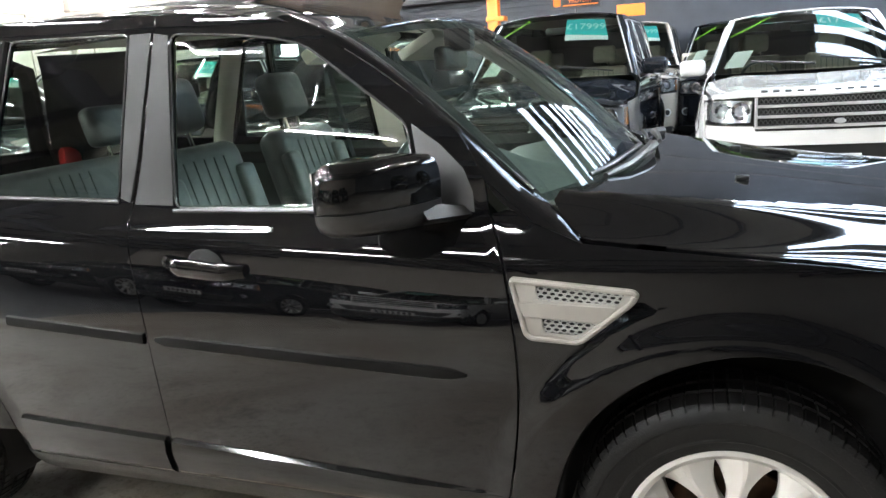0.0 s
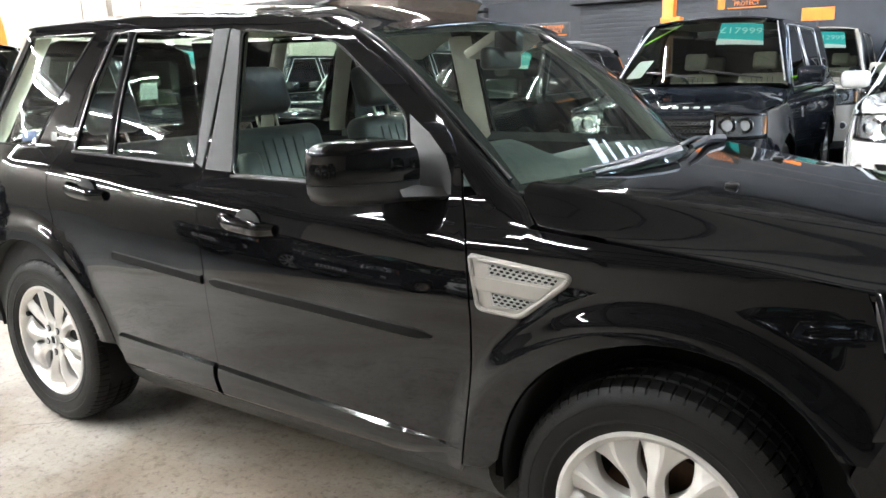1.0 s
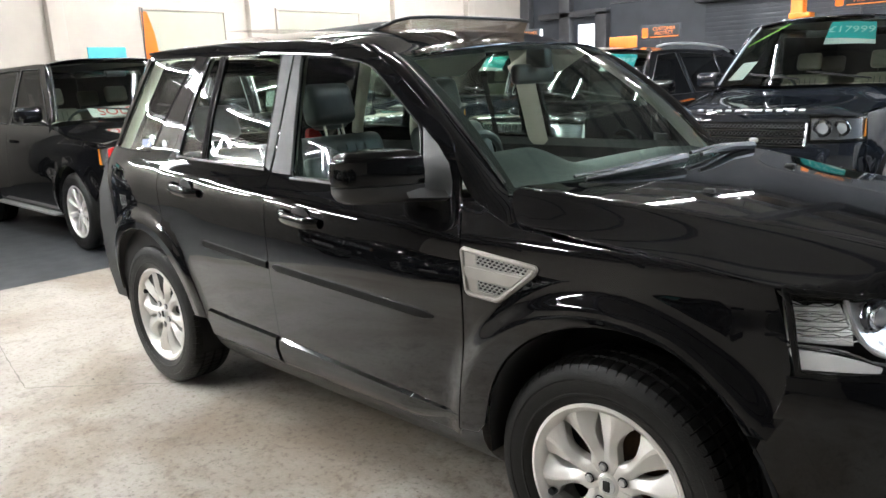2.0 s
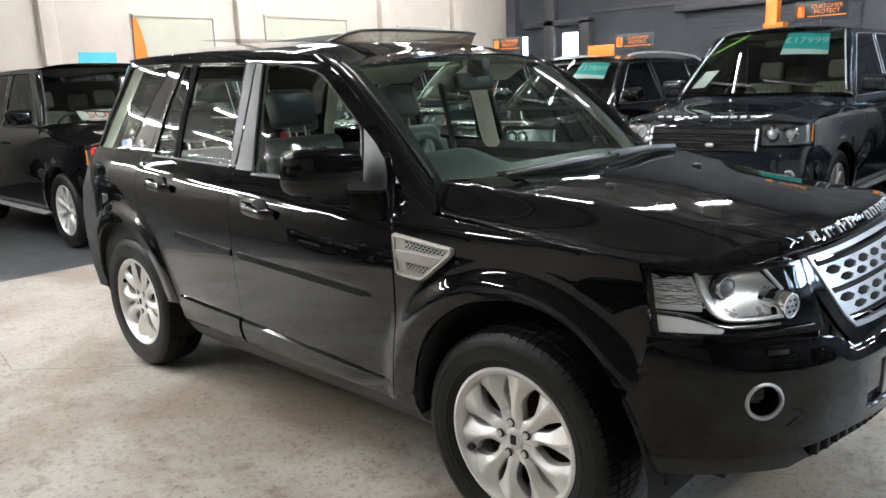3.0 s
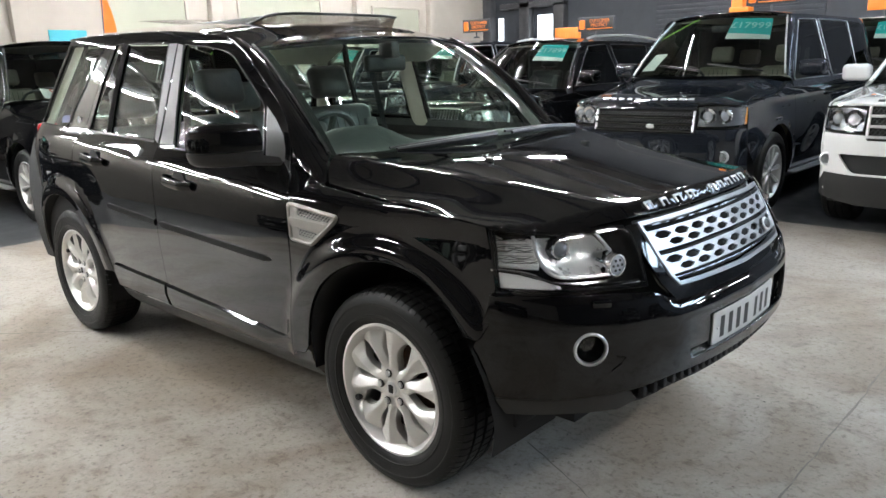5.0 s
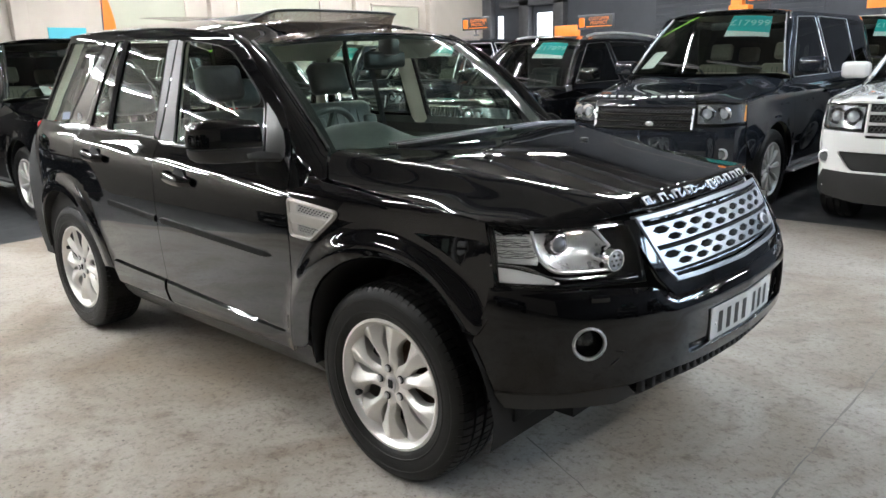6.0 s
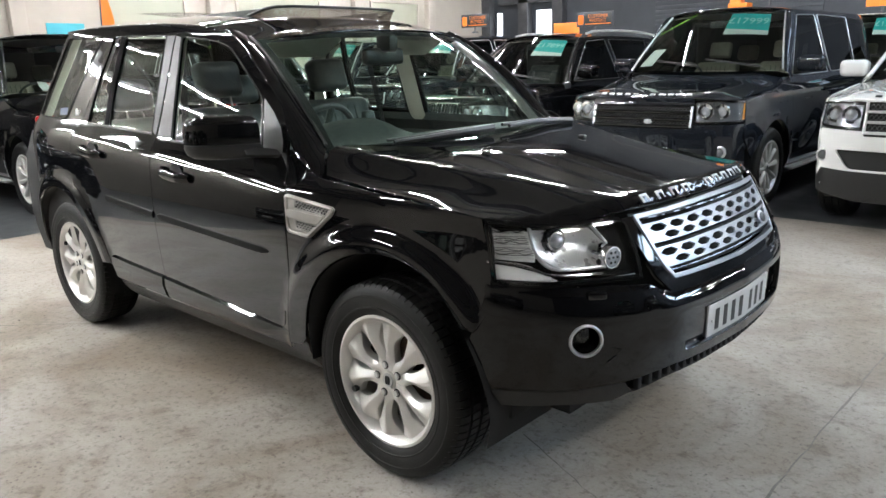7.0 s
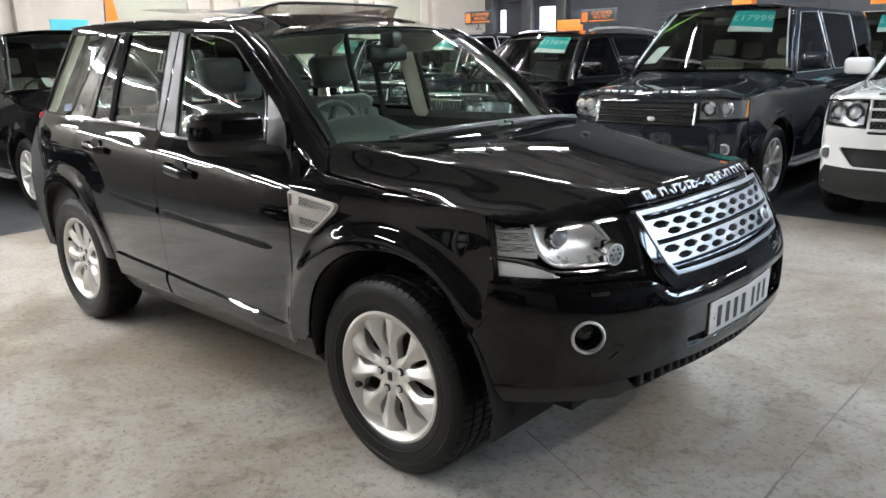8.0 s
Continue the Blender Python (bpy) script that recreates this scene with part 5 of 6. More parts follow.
            lathe(bm, [(r * 1.08, -.006), (r * 1.12, -.014), (r * 1.12, -.028), (r * 1.04, -.030), (r * 1.04, -.075)], 32, m=mt)
            part("main_beam_barrel", bm, M["chrome"], hl)
    for pts, r, mk in ((((.878, .882), (.836, .876), (.811, .863), (.788, .847), (.747, .842), (.66, .844)), .0045, "chrome"),
                       (((.786, .981), (.795, .925), (.790, .882), (.766, .862), (.70, .860), (.64, .862)), .0060, "satin"),
                       (((.876, .824), (.82, .822), (.756, .826), (.66, .828), (.565, .830)), .0022, "satin"),
                       (((.634, .984), (.622, .95), (.612, .925)), .0055, "satin")):
        bm = bmesh.new()
        tube(bm, [nosefn(-.012)(S(y), z) for y, z in curve2(list(pts), 4)], r, 6)
        part("bezel", bm, M[mk], hl)

# wheels
for x in (0.0, -2.66):
    for sg in (-1, 1):
        make_wheel(car, x, sg * .805, sg, spin=1.78 if x == 0 else 0.9)

# wipers and scuttle
bm = bmesh.new()
grid(bm, lambda u, v: (screenfn(2 * u - 1, 0)[0] + .012 - .02 * v + .05 * (1 - v), screenfn(2 * u - 1, 0)[1], screenfn(2 * u - 1, 0)[2] - .02 + .012 * v), 20, 3)
part("scuttle_panel", bm, M["trim"], car)
for pts in ([(-.26, .02, 1.168), (-.272, -.12, 1.166), (-.30, -.34, 1.158), (-.345, -.50, 1.150)], [(-.27, .66, 1.150), (-.29, .50, 1.162), (-.262, .30, 1.168), (-.245, .12, 1.168)]):
    bm = bmesh.new()
    tube(bm, [Vector(p) + Vector((.022, 0, .018)) for p in pts], [.018, .015, .011, .008], 6)
    part("wiper_arm", bm, M["trim"], car, "black wiper arm")
    bm = bmesh.new()
    tube(bm, [Vector(p) + Vector((-.02, 0, .022)) for p in pts], .007, 6)
    part("wiper_blade", bm, M["trim"], car)

# rear end and underside
panel("tailgate", [(-.66, .45), (.66, .45), (.70, .9), (.63, 1.2), (.47, 1.62), (.3, 1.68), (-.3, 1.68), (-.47, 1.62), (-.63, 1.2), (-.70, .9)], lambda y, z: (-3.52 + .10 * (abs(y) / .7) ** 3 + .22 * sstep(1.1, 1.75, z), y, z), (-1, 0, 0), M["paint"], car, [rounded([(-.52, 1.2), (.52, 1.2), (.40, 1.58), (-.40, 1.58)], .03)], .08, .02)
panel("rear_window", [(-.53, 1.19), (.53, 1.19), (.41, 1.59), (-.41, 1.59)], lambda y, z: (-3.515 + .10 * (abs(y) / .7) ** 3 + .22 * sstep(1.1, 1.75, z), y, z), (-1, 0, 0), M["privacy"], car, step=.1, depth=.004, gap=0)
for sg in (-1, 1):
    bm = bmesh.new()

    def cor(u, v):
        z = .45 + 1.22 * v
        a = Vector(sidefn(sg)(REAR_EDGE(z), z))
        b = Vector((-3.42 + .22 * sstep(1.1, 1.75, z), sg * (.68 if z < 1 else .68 - .36 * (z - 1)), z))
        return a.lerp(b, u) + Vector((-.03, sg * .03, 0)) * math.sin(math.pi * u)
    grid(bm, cor, 6, 16)
    part("rear_corner", bm, M["paint"], car)
    bm = bmesh.new()
    box(bm, -3.42, -3.36, sg * .70 - .06, sg * .70 + .06, .98, 1.20, .02)
    part("tail_lamp", bm, M["red"], car, "red tail lamp")
bm = bmesh.new()
box(bm, -3.38, .55, -.55, .55, .28, .34)
part("underbody", bm, M["dark"], car)
for sg in (-1, 1):
    bm = bmesh.new()
    grid(bm, lambda u, v: (-3.3 + 2.72 * u, sg * (PROF(.36 + .74 * v) - .055), .36 + .76 * v), 10, 5)
    part("inner_skin", bm, M["dark"], car)
bm = bmesh.new()
box(bm, -.50, -.44, -.78, .78, .3, 1.10)
part("bulkhead", bm, M["dark"], car)

# interior
bm = bmesh.new()


def dash(u, v):
    y = -.74 + 1.48 * u
    prof = [(-.40, 1.135), (-.55, 1.150), (-.72, 1.140), (-.86, 1.115), (-.93, 1.06), (-.92, .95), (-.86, .80), (-.80, .60)]
    t = v * (len(prof) - 1)
    i = min(len(prof) - 2, int(t))
    a, b = prof[i], prof[i + 1]
    k = t - i
    x, z = a[0] + (b[0] - a[0]) * k, a[1] + (b[1] - a[1]) * k
    hood = .10 * math.exp(-((y + .37) / .24) ** 4) * math.exp(-((x + .74) / .15) ** 2)
    return (x, y, z + hood)


grid(bm, dash, 40, 28)
part("dashboard", bm, M["dash"], car, "soft black dashboard", 80)
bm = bmesh.new()
mt = Matrix.Translation((-.95, -.37, 1.12)) @ pose(0, 0, 0, 0, -68, 0)
pts = [mt @ Vector((.185 * math.cos(a), .185 * math.sin(a), 0)) for a in np.linspace(0, 2 * math.pi, 41)]
tube(bm, pts, .015, 8)
part("steering_wheel", bm, M["leather"], car, "black steering wheel")
bm = bmesh.new()
bmesh.ops.create_uvsphere(bm, u_segments=20, v_segments=10, radius=1, matrix=mt @ Matrix.Diagonal((.075, .08, .03, 1)))
for a in (0.1, math.pi - .1, -math.pi / 2):
    tube(bm, [mt @ Vector((.05 * math.cos(a), .05 * math.sin(a), -.005)), mt @ Vector((.18 * math.cos(a), .18 * math.sin(a), 0))], .016, 6)
part("steering_hub", bm, M["dash"], car)


def seat(parent, x, y, wide=.50, cover="leather", name="seat", back=.62):
    st = new(name)
    st.parent = parent
    st.matrix_basis = pose(x, y, 0)
    bm = bmesh.new()
    box(bm, -.26, .26, -wide / 2, wide / 2, .50, .68, .06, 4)
    part("cushion", bm, M[cover], st)
    bm = bmesh.new()
    m = Matrix.Translation((-.22, 0, .62)) @ pose(0, 0, 0, 0, -16, 0)
    box(bm, -.06, .06, -wide / 2, wide / 2, 0, back, .055, 4, m)
    for q in (-1, 1):
        box(bm, .03, .085, q * wide * .40 - .05, q * wide * .40 + .05, .05, back * .85, .025, 3, m)
    part("backrest", bm, M[cover], st)
    bm = bmesh.new()
    for q in (range(-2, 3)):
        tube(bm, [m @ Vector((.062, q * .055, .08)), m @ Vector((.062, q * .055, back - .06))], .003, 5)
    part("seam", bm, M["dash"], st)
    for hy in ((0,) if wide < .8 else (-wide * .3, wide * .3)):
        bm = bmesh.new()
        box(bm, -.05, .05, hy - .13, hy + .13, back + .05, back + .24, .04, 4, m)
        part("headrest", bm, M[cover], st)
        bm = bmesh.new()
        for q in (-.05, .05):
            tube(bm, [m @ Vector((0, hy + q, back - .03)), m @ Vector((0, hy + q, back + .08))], .007, 6)
        part("headrest_posts", bm, M["chrome"], st)
    return st


for y in (-.37, .37):
    seat(car, -1.36, y, back=.675)
seat(car, -2.38, 0, 1.30, name="rear_seat", back=.58)
bm = bmesh.new()
box(bm, -1.75, -.95, -.11, .11, .45, .82, .03, 3)
part("centre_console", bm, M["dash"], car)
panel("headlining", [(x, y) for x, y in inset([(-1.02, -.61), (-1.02, .61), (-1.24, .66), (-1.24, -.66)], .0)], lambda x, y: (x, y, roofz(x, y)[2] - .03), (0, 0, -1), M["headlining"], car, step=.08, depth=0, gap=0)
for sg in (-1, 1):
    panel("headlining", [(-1.24, sg * .42), (-1.24, sg * .66), (-2.8, sg * .60), (-3.2, sg * .42)], lambda x, y: (x, y, roofz(x, y)[2] - .035), (0, 0, -1), M["headlining"], car, step=.1, depth=0, gap=0)
    # inner pillar trims and belts
    for (xa, za), (xb, zb), wd, mt_ in (((-1.505, 1.12), (-1.53, 1.63), .066, "headlining"), ((-2.50, 1.15), (-2.25, 1.64), .06, "headlining"), ((-3.06, 1.16), (-2.74, 1.65), .06, "headlining")):
        bm = bmesh.new()
        grid(bm, lambda u, v: (xa + (xb - xa) * v + (u - .5) * 2 * wd, sg * (W(xa + (xb - xa) * v, za + (zb - za) * v) - .03 - .02 * math.sin(math.pi * u)), za + (zb - za) * v), 6, 10)
        part("pillar_trim", bm, M[mt_], car, "grey-beige inner pillar trim")
    bm = bmesh.new()
    grid(bm, lambda u, v: tuple(Vector(screenfn(sg * .955, v)) + Vector((-.012 - .10 * u, sg * (.010 + .055 * u * u), -.012 - .015 * u))), 6, 12)
    part("pillar_trim", bm, M["palegrey"], car, "pale grey inner screen pillar trim")
    bm = bmesh.new()
    tube(bm, [(-1.70, sg * .62, 1.50), (-1.66, sg * .66, 1.2), (-1.60, sg * .72, .8)], .02, 4, flat=.15)
    part("seat_belt", bm, M["dark"], car)
    bm = bmesh.new()
    grid(bm, lambda u, v: (-2.45 + 1.9 * u, sg * (.845 - .01 * v), 1.16 - .5 * v + .0 * u), 10, 4)
    part("door_trim", bm, M["dash"], car)
    # sun visors
    bm = bmesh.new()
    box(bm, -.02, .02, sg * .36 - .2, sg * .36 + .2, -.16, 0, .008, 2, Matrix.Translation((-1.02, 0, 1.60)) @ pose(0, 0, 0, 0, 62, 0))
    part("sun_visor", bm, M["headlining"], car)
bm = bmesh.new()
box(bm, -.025, .02, -.13, .13, -.04, .04, .02, 3, Matrix.Translation((-.90, 0, 1.505)))
box(bm, -.05, .05, -.03, .03, .02, .10, .015, 2, Matrix.Translation((-.87, 0, 1.505)))
part("rear_view_mirror", bm, M["trim"], car, "black rear-view mirror and sensor housing")


# ---- cars parked round it ----
M["lampgrey"] = mat("grey_lamp_bowl", (0.20, 0.21, 0.22), 0.22, 0.7)
M["tag"] = mat("teal_price_card", (0.02, 0.45, 0.47), 0.45)
M["card"] = mat("white_card", (0.75, 0.76, 0.75), 0.5)
M["lime"] = mat("lime_green_strip", (0.35, 0.75, 0.05), 0.4)
M["pale"] = mat("pale_teal_figures", (0.55, 0.80, 0.78), 0.5)
M["sold"] = mat("red_print", (0.65, 0.05, 0.04), 0.5)
M["blackglass"] = glass("smoked_glass", (0.05, 0.06, 0.055), 0.01)
M["clearglass"] = glass("windscreen_glass", (0.50, 0.56, 0.52), 0.05)


def text_mesh(name, body, size, material, parent, m, extrude=0.001):
    cu = bpy.data.curves.new(name, "FONT")
    cu.body, cu.size, cu.extrude = body, size, extrude
    cu.align_x, cu.align_y, cu.resolution_u = "CENTER", "CENTER", 3
    tmp = new(name, cu)
    mesh = bpy.data.meshes.new_from_object(tmp.evaluated_get(bpy.context.evaluated_depsgraph_get()))
    bpy.data.objects.remove(tmp)
    mesh.materials.clear()
    ob = link(name, mesh, material, parent)
    ob.matrix_basis = m
    return ob


def suv(label, m, paint, fo=.87, wb=2.88, ro=1.2, hw=.97, roof=1.86, belt=1.17, bon=1.10, cowl=1.22, sx=-.42, tx=-1.25, R=.385, rim=.255, kind="slab",
        seats="tanleather", side_glass="blackglass", rails=False, spokes=9, tag="", strip=True, step=0.0, board=True, group="parked cars"):
    """A parked off-road car; x forward, origin on the ground between the front wheels."""
    c = root("car", label, "car", m, group)
    rx = -wb - ro
    rnd = kind == "round"
    top = .70 if rnd else .735
    prof = pchip([(.22, hw * .90), (.34, hw * .95), (.50, hw * .982), (.72, hw), (.95, hw * .985), (belt - .10, hw * .965), (belt - .02, hw * .94), (belt + .05, hw * .90), (roof - .14, hw * top), (roof - .05, hw * (top - .05)), (roof + .02, hw * (top - .16))])

    def w(x, z):
        v = prof(z)
        if x > .1:
            v -= hw * .10 * ((x - .1) / (fo - .25)) ** 2 * sstep(.2, .5, z)
        if x < rx + .7:
            v -= .09 * ((rx + .7 - x) / .6) ** 2
        for cx in (0, -wb):
            rr = math.hypot(x - cx, z - R)
            v += .014 * (1 - sstep(R + .085, R + .14, rr)) * sstep(.15, .4, z)
        return v

    xf = fo - .30
    zlamp0, zlamp1 = bon - .26, bon - .06
    rt = roof - .055
    if rnd:
        rooflinef = pchip([(rx + .1, roof - .22), (rx + .7, roof - .10), (-wb * .75, rt), (tx - .5, rt), (tx - .1, rt - .02)])
    else:
        rooflinef = pchip([(rx + .1, rt - .03), (rx + .6, rt), (-wb * .5, rt), (tx - .3, rt), (tx - .05, rt - .012)])
    fdx, bx, cx_ = sx - .12, sx - 1.42, -wb + .12
    apil = [(sx - .06, cowl - .10), (sx - .12, belt), (tx - .02, rooflinef(tx - .05))]
    arF = arc(0, R, R + .075, 20, 178, 16)
    arR = arc(-wb, R, R + .075, 172, 8, 16)
    wing = [(fdx, .36), (fdx, belt - .06), (sx - .04, cowl - .075), (0, bon - .005), (xf, bon - .045), (xf + .02, zlamp0 + .02), (xf + .03, .72), (R + .09, .52)] + arF[1:] + [(-R - .08, .36)]
    winf = rounded([(fdx - .10, belt + .015), (bx + .05, belt + .02), (bx + .10, rooflinef(bx) - .045), (tx - .12, rooflinef(tx - .12) - .05)], .03)
    winr = rounded([(bx - .06, belt + .02), (cx_ - .08, belt + .03), (cx_ - .10, rooflinef(cx_) - .05), (bx + .00, rooflinef(bx) - .045)], .03)
    winq = rounded([(cx_ - .17, belt + .03), (rx + .28, belt + .04), (rx + .34, rooflinef(rx + .4) - .06), (cx_ - .17, rooflinef(cx_ - .17) - .05)], .03)
    fdoor = [(fdx, .36), (fdx, belt - .06)] + [(fdx - .02, belt)] + [(tx + .02, rooflinef(tx - .05) - .012), (tx - .12, rooflinef(tx - .12))] + [(x, rooflinef(x)) for x in np.linspace(tx - .3, bx, 4)] + [(bx - .005, belt), (bx, .36)]
    rdoor = [(bx, .36), (bx - .005, belt)] + [(x, rooflinef(x)) for x in np.linspace(bx, cx_ - .12, 5)] + [(cx_ - .12, belt)] + [(-wb + (R + .14) * math.cos(a), R + (R + .14) * math.sin(a)) for a in np.linspace(1.25, .12, 7)] + [(-wb + R + .16, .36)]
    quarter = [(cx_ - .12, belt)] + [(x, rooflinef(x)) for x in np.linspace(cx_ - .12, rx + .16, 6)] + [(rx + .10, belt), (rx + .05, .8), (rx + .1, .42)] + arR + [(-wb + (R + .14) * math.cos(a), R + (R + .14) * math.sin(a)) for a in np.linspace(.12, 1.25, 7)]
    for s in (-1, 1):
        f = lambda x, z, s=s: (x, s * w(x, z), z)
        fo_ = lambda off, s=s: (lambda x, z: (x, s * (w(x, z) + off), z))
        hint = (0, s, .1)
        panel("front_wing", wing, f, hint, paint, c, step=.08, depth=.012)
        d1 = panel("front_door", fdoor, f, hint, paint, c, [winf], .09, .012)
        panel("window_glass", inset(winf, -.006), fo_(-.006), hint, M[side_glass], d1, step=.15, depth=0, gap=0)
        d2 = panel("rear_door", rdoor, f, hint, paint, c, [winr], .09, .012)
        panel("window_glass", inset(winr, -.006), fo_(-.006), hint, M[side_glass], d2, step=.15, depth=0, gap=0)
        q = panel("rear_wing", quarter, f, hint, paint, c, [winq], .09, .012)
        panel("quarter_glass", inset(winq, -.006), fo_(-.006), hint, M[side_glass], q, step=.15, depth=0, gap=0)
        for pa, poly in ((d1, winf), (d2, winr)):
            bm = bmesh.new()
            tube(bm, [fo_(.003)(*p) for p in poly + poly[:1]], .0045, 5)
            part("window_trim", bm, M["satin"] if strip else M["trim"], pa, "")
        for pa, hx in ((d1, bx + .22), (d2, cx_ + .10)):
            bm = bmesh.new()
            tube(bm, [fo_(.006)(hx - .10, belt - .16), fo_(.035)(hx - .05, belt - .155), fo_(.035)(hx + .05, belt - .16), fo_(.006)(hx + .10, belt - .165)], .013, 6)
            part("door_handle", bm, paint, pa)
        bm = bmesh.new()
        box(bm, -.10, .07, 0, .25, -.07, .09, .045, 4, Matrix.Translation((fdx - .20, s * (hw * .93) - (0.25 if s < 0 else 0), belt + .12)))
        part("door_mirror", bm, paint, d1, "", 60)
        bm = bmesh.new()
        tube(bm, [(fdx - .16, s * hw * .90, belt + .03), (fdx - .19, s * (hw * .93 + .06), belt + .07)], .025, 6)
        part("mirror_arm", bm, M["trim"], d1)
        for cx in (0, -wb):
            bm = bmesh.new()
            r1 = R + .075
            grid(bm, lambda u, v: (cx + r1 * math.cos(radians(-8 + 196 * u)), s * (hw * .96 - .34 * v), R + r1 * math.sin(radians(-8 + 196 * u))), 20, 2)
            bm.faces.new([bm.verts.new((cx + r1 * math.cos(a), s * (hw * .96 - .34), R + r1 * math.sin(a))) for a in np.linspace(-.14, math.pi + .14, 20)])
            part("arch_liner", bm, M["dark"], c)
        # lower side: sill, moulding and step
        bm = bmesh.new()
        grid(bm, lambda u, v: (-wb + R + .10 + (wb - 2 * R - .2) * u, s * (hw * .955 - .12 * v * v), .38 - .15 * v), 8, 3)
        part("sill", bm, M["trim"], c)
        if board:
            bm = bmesh.new()
            box(bm, -wb + R + .12, -R - .10, s * hw * .96 - .07, s * hw * .96 + .07, .308, .332, .010, 2)
            part("running_board", bm, M["satin"], c, "silver-edged running board")
        if rails:
            bm = bmesh.new()
            xs = np.linspace(tx - .25, rx + .45, 12)
            tube(bm, [(x, s * (w(x, rooflinef(x)) - .05), rooflinef(x) + .045 + .035 * math.sin(math.pi * i / 11) ** .5) for i, x in enumerate(xs)], .016, 8)
            part("roof_rail", bm, M["satin"], c, "silver roof rail")
        for xx in (0.0, -wb):
            make_wheel(c, xx, s * (hw - .145), s, R, rim, .255, spokes, .1 * s, False)
    # roof, glass front and back
    def roofz2(x, y):
        g = rooflinef(min(x, tx - .05))
        ww = w(min(x, tx - .05), g)
        a = min(1, abs(y) / ww)
        return (x, y, g + .055 * (1 - a ** 3))
    rp = [(tx + .06 - .10 * (abs(t)) ** 2, t * w(tx, rooflinef(tx)) * .985) for t in np.linspace(-1, 1, 13)] + [(x, w(x, rooflinef(x))) for x in np.linspace(tx - .3, rx + .22, 7)] + [(x, -w(x, rooflinef(x))) for x in np.linspace(rx + .22, tx - .3, 7)]
    panel("roof", rp, roofz2, (0, 0, 1), paint, c, step=.14, depth=.012, gap=0)
    wt, wbm = w(tx, rooflinef(tx)) * .93, hw * .87

    def scr(u, v):
        x0, x1 = sx + .10 - .22 * u * u, tx + .055 - .10 * u * u
        z0, z1 = cowl - .02 * u * u, rooflinef(tx) + .045 - .05 * abs(u) ** 2.5
        b = .02 * math.sin(math.pi * v)
        return (x0 + (x1 - x0) * v + b, u * (wbm + (wt - wbm) * v), z0 + (z1 - z0) * v + b)
    panel("windscreen", [(-1, 0), (1, 0), (1, 1), (-1, 1)], scr, (1, 0, .4), M["clearglass"], c, step=.2, depth=0, gap=0)
    for s in (-1, 1):
        bm = bmesh.new()
        grid(bm, lambda u, v: tuple(Vector(scr(s, u)).lerp(Vector((apil[1][0] + (tx - .03 - apil[1][0]) * u, s * w(apil[1][0] + (tx - .03 - apil[1][0]) * u, belt + (rooflinef(tx - .05) - belt) * u), belt + (rooflinef(tx - .05) - belt) * u)), v) + Vector((.01, s * .012, .01)) * math.sin(math.pi * v)), 10, 4)
        part("screen_pillar", bm, paint, c, "", 60)
        bm = bmesh.new()
        tube(bm, [tuple(Vector(scr(s * .985, v)) + Vector((.006, 0, .006))) for v in np.linspace(.02, .98, 8)], .008, 6)
        part("screen_trim", bm, M["satin"] if strip else M["trim"], c)
    panel("tailgate", [(-hw * .80, .42), (hw * .80, .42), (hw * .84, .9), (hw * .80, belt), (hw * .62, roof - .06), (-hw * .62, roof - .06), (-hw * .80, belt), (-hw * .84, .9)], lambda y, z: (rx + .03 + .07 * (abs(y) / hw) ** 2 + .20 * sstep(belt - .1, roof + .1, z), y, z), (-1, 0, 0), paint, c, step=.2, depth=.01)
    # bonnet and nose
    NP_ = pchip([(0, fo), (.30, fo - .01), (.55, fo - .035), (.75, fo - .10), (.87, fo - .20), (hw * .93, fo - .34)])
    ze = pchip([(sx - .1, cowl - .02), (sx + .1, cowl - .045), (0, max(bon + .045, bon + .55 * (cowl - .05 - bon))), (fo - .25, bon + .012), (fo - .06, bon - .012), (fo, bon - .05)])

    def bonz(x, y):
        a = abs(y) / hw
        ed = pchip([(sx - .1, cowl - .085), (0, bon - .005), (xf, bon - .045), (fo, bon - .07)])(x)
        k = sstep(.60, .93, a)
        zz = ze(x) * (1 - k) + ed * k
        return (x, y, zz - .03 * sstep(NP_(abs(y)) - .13, NP_(abs(y)), x))
    bp = [(NP_(abs(y)) - .035, y) for y in np.linspace(-hw * .86, hw * .86, 21)] + [(0, hw * .925), (sx - .02, hw * .905)] + [(sx + .10 - .2 * (abs(y) / wbm) ** 2 + .02, y) for y in np.linspace(wbm, -wbm, 9)] + [(sx - .02, -hw * .905), (0, -hw * .925)]
    panel("bonnet", bp, bonz, (0, 0, 1), paint, c, step=.09, depth=.02, gap=.003)
    nl = [(-y, NP_(y)) for y in np.linspace(hw * .93, 0, 24)]
    nl = nl + [(-y, x) for y, x in reversed(nl[:-1])]
    cum = [0.0]
    for a, b in zip(nl, nl[1:]):
        cum.append(cum[-1] + math.dist(a, b))
    mid = cum[-1] / 2
    arr = np.array(nl)
    cu = np.array(cum) - mid

    def nf(off=0.0):
        def g(s, z):
            y, x = np.interp(s, cu, arr[:, 0]), np.interp(s, cu, arr[:, 1])
            ln = .05 * sstep(.75, bon, z) + .05 * sstep(.45, .25, z)
            return (float(x) - ln + off, float(y) + (off * .6 * np.sign(y) if abs(y) > hw * .8 else 0), z)
        return g

    def so(y):
        return float(np.interp(y, arr[:, 0], cu))
    A = hw * .925
    gw = .50 if kind != "round" else .36
    zb0, zb1 = bon - .30, bon - (.115 if kind == "slab" else .055)
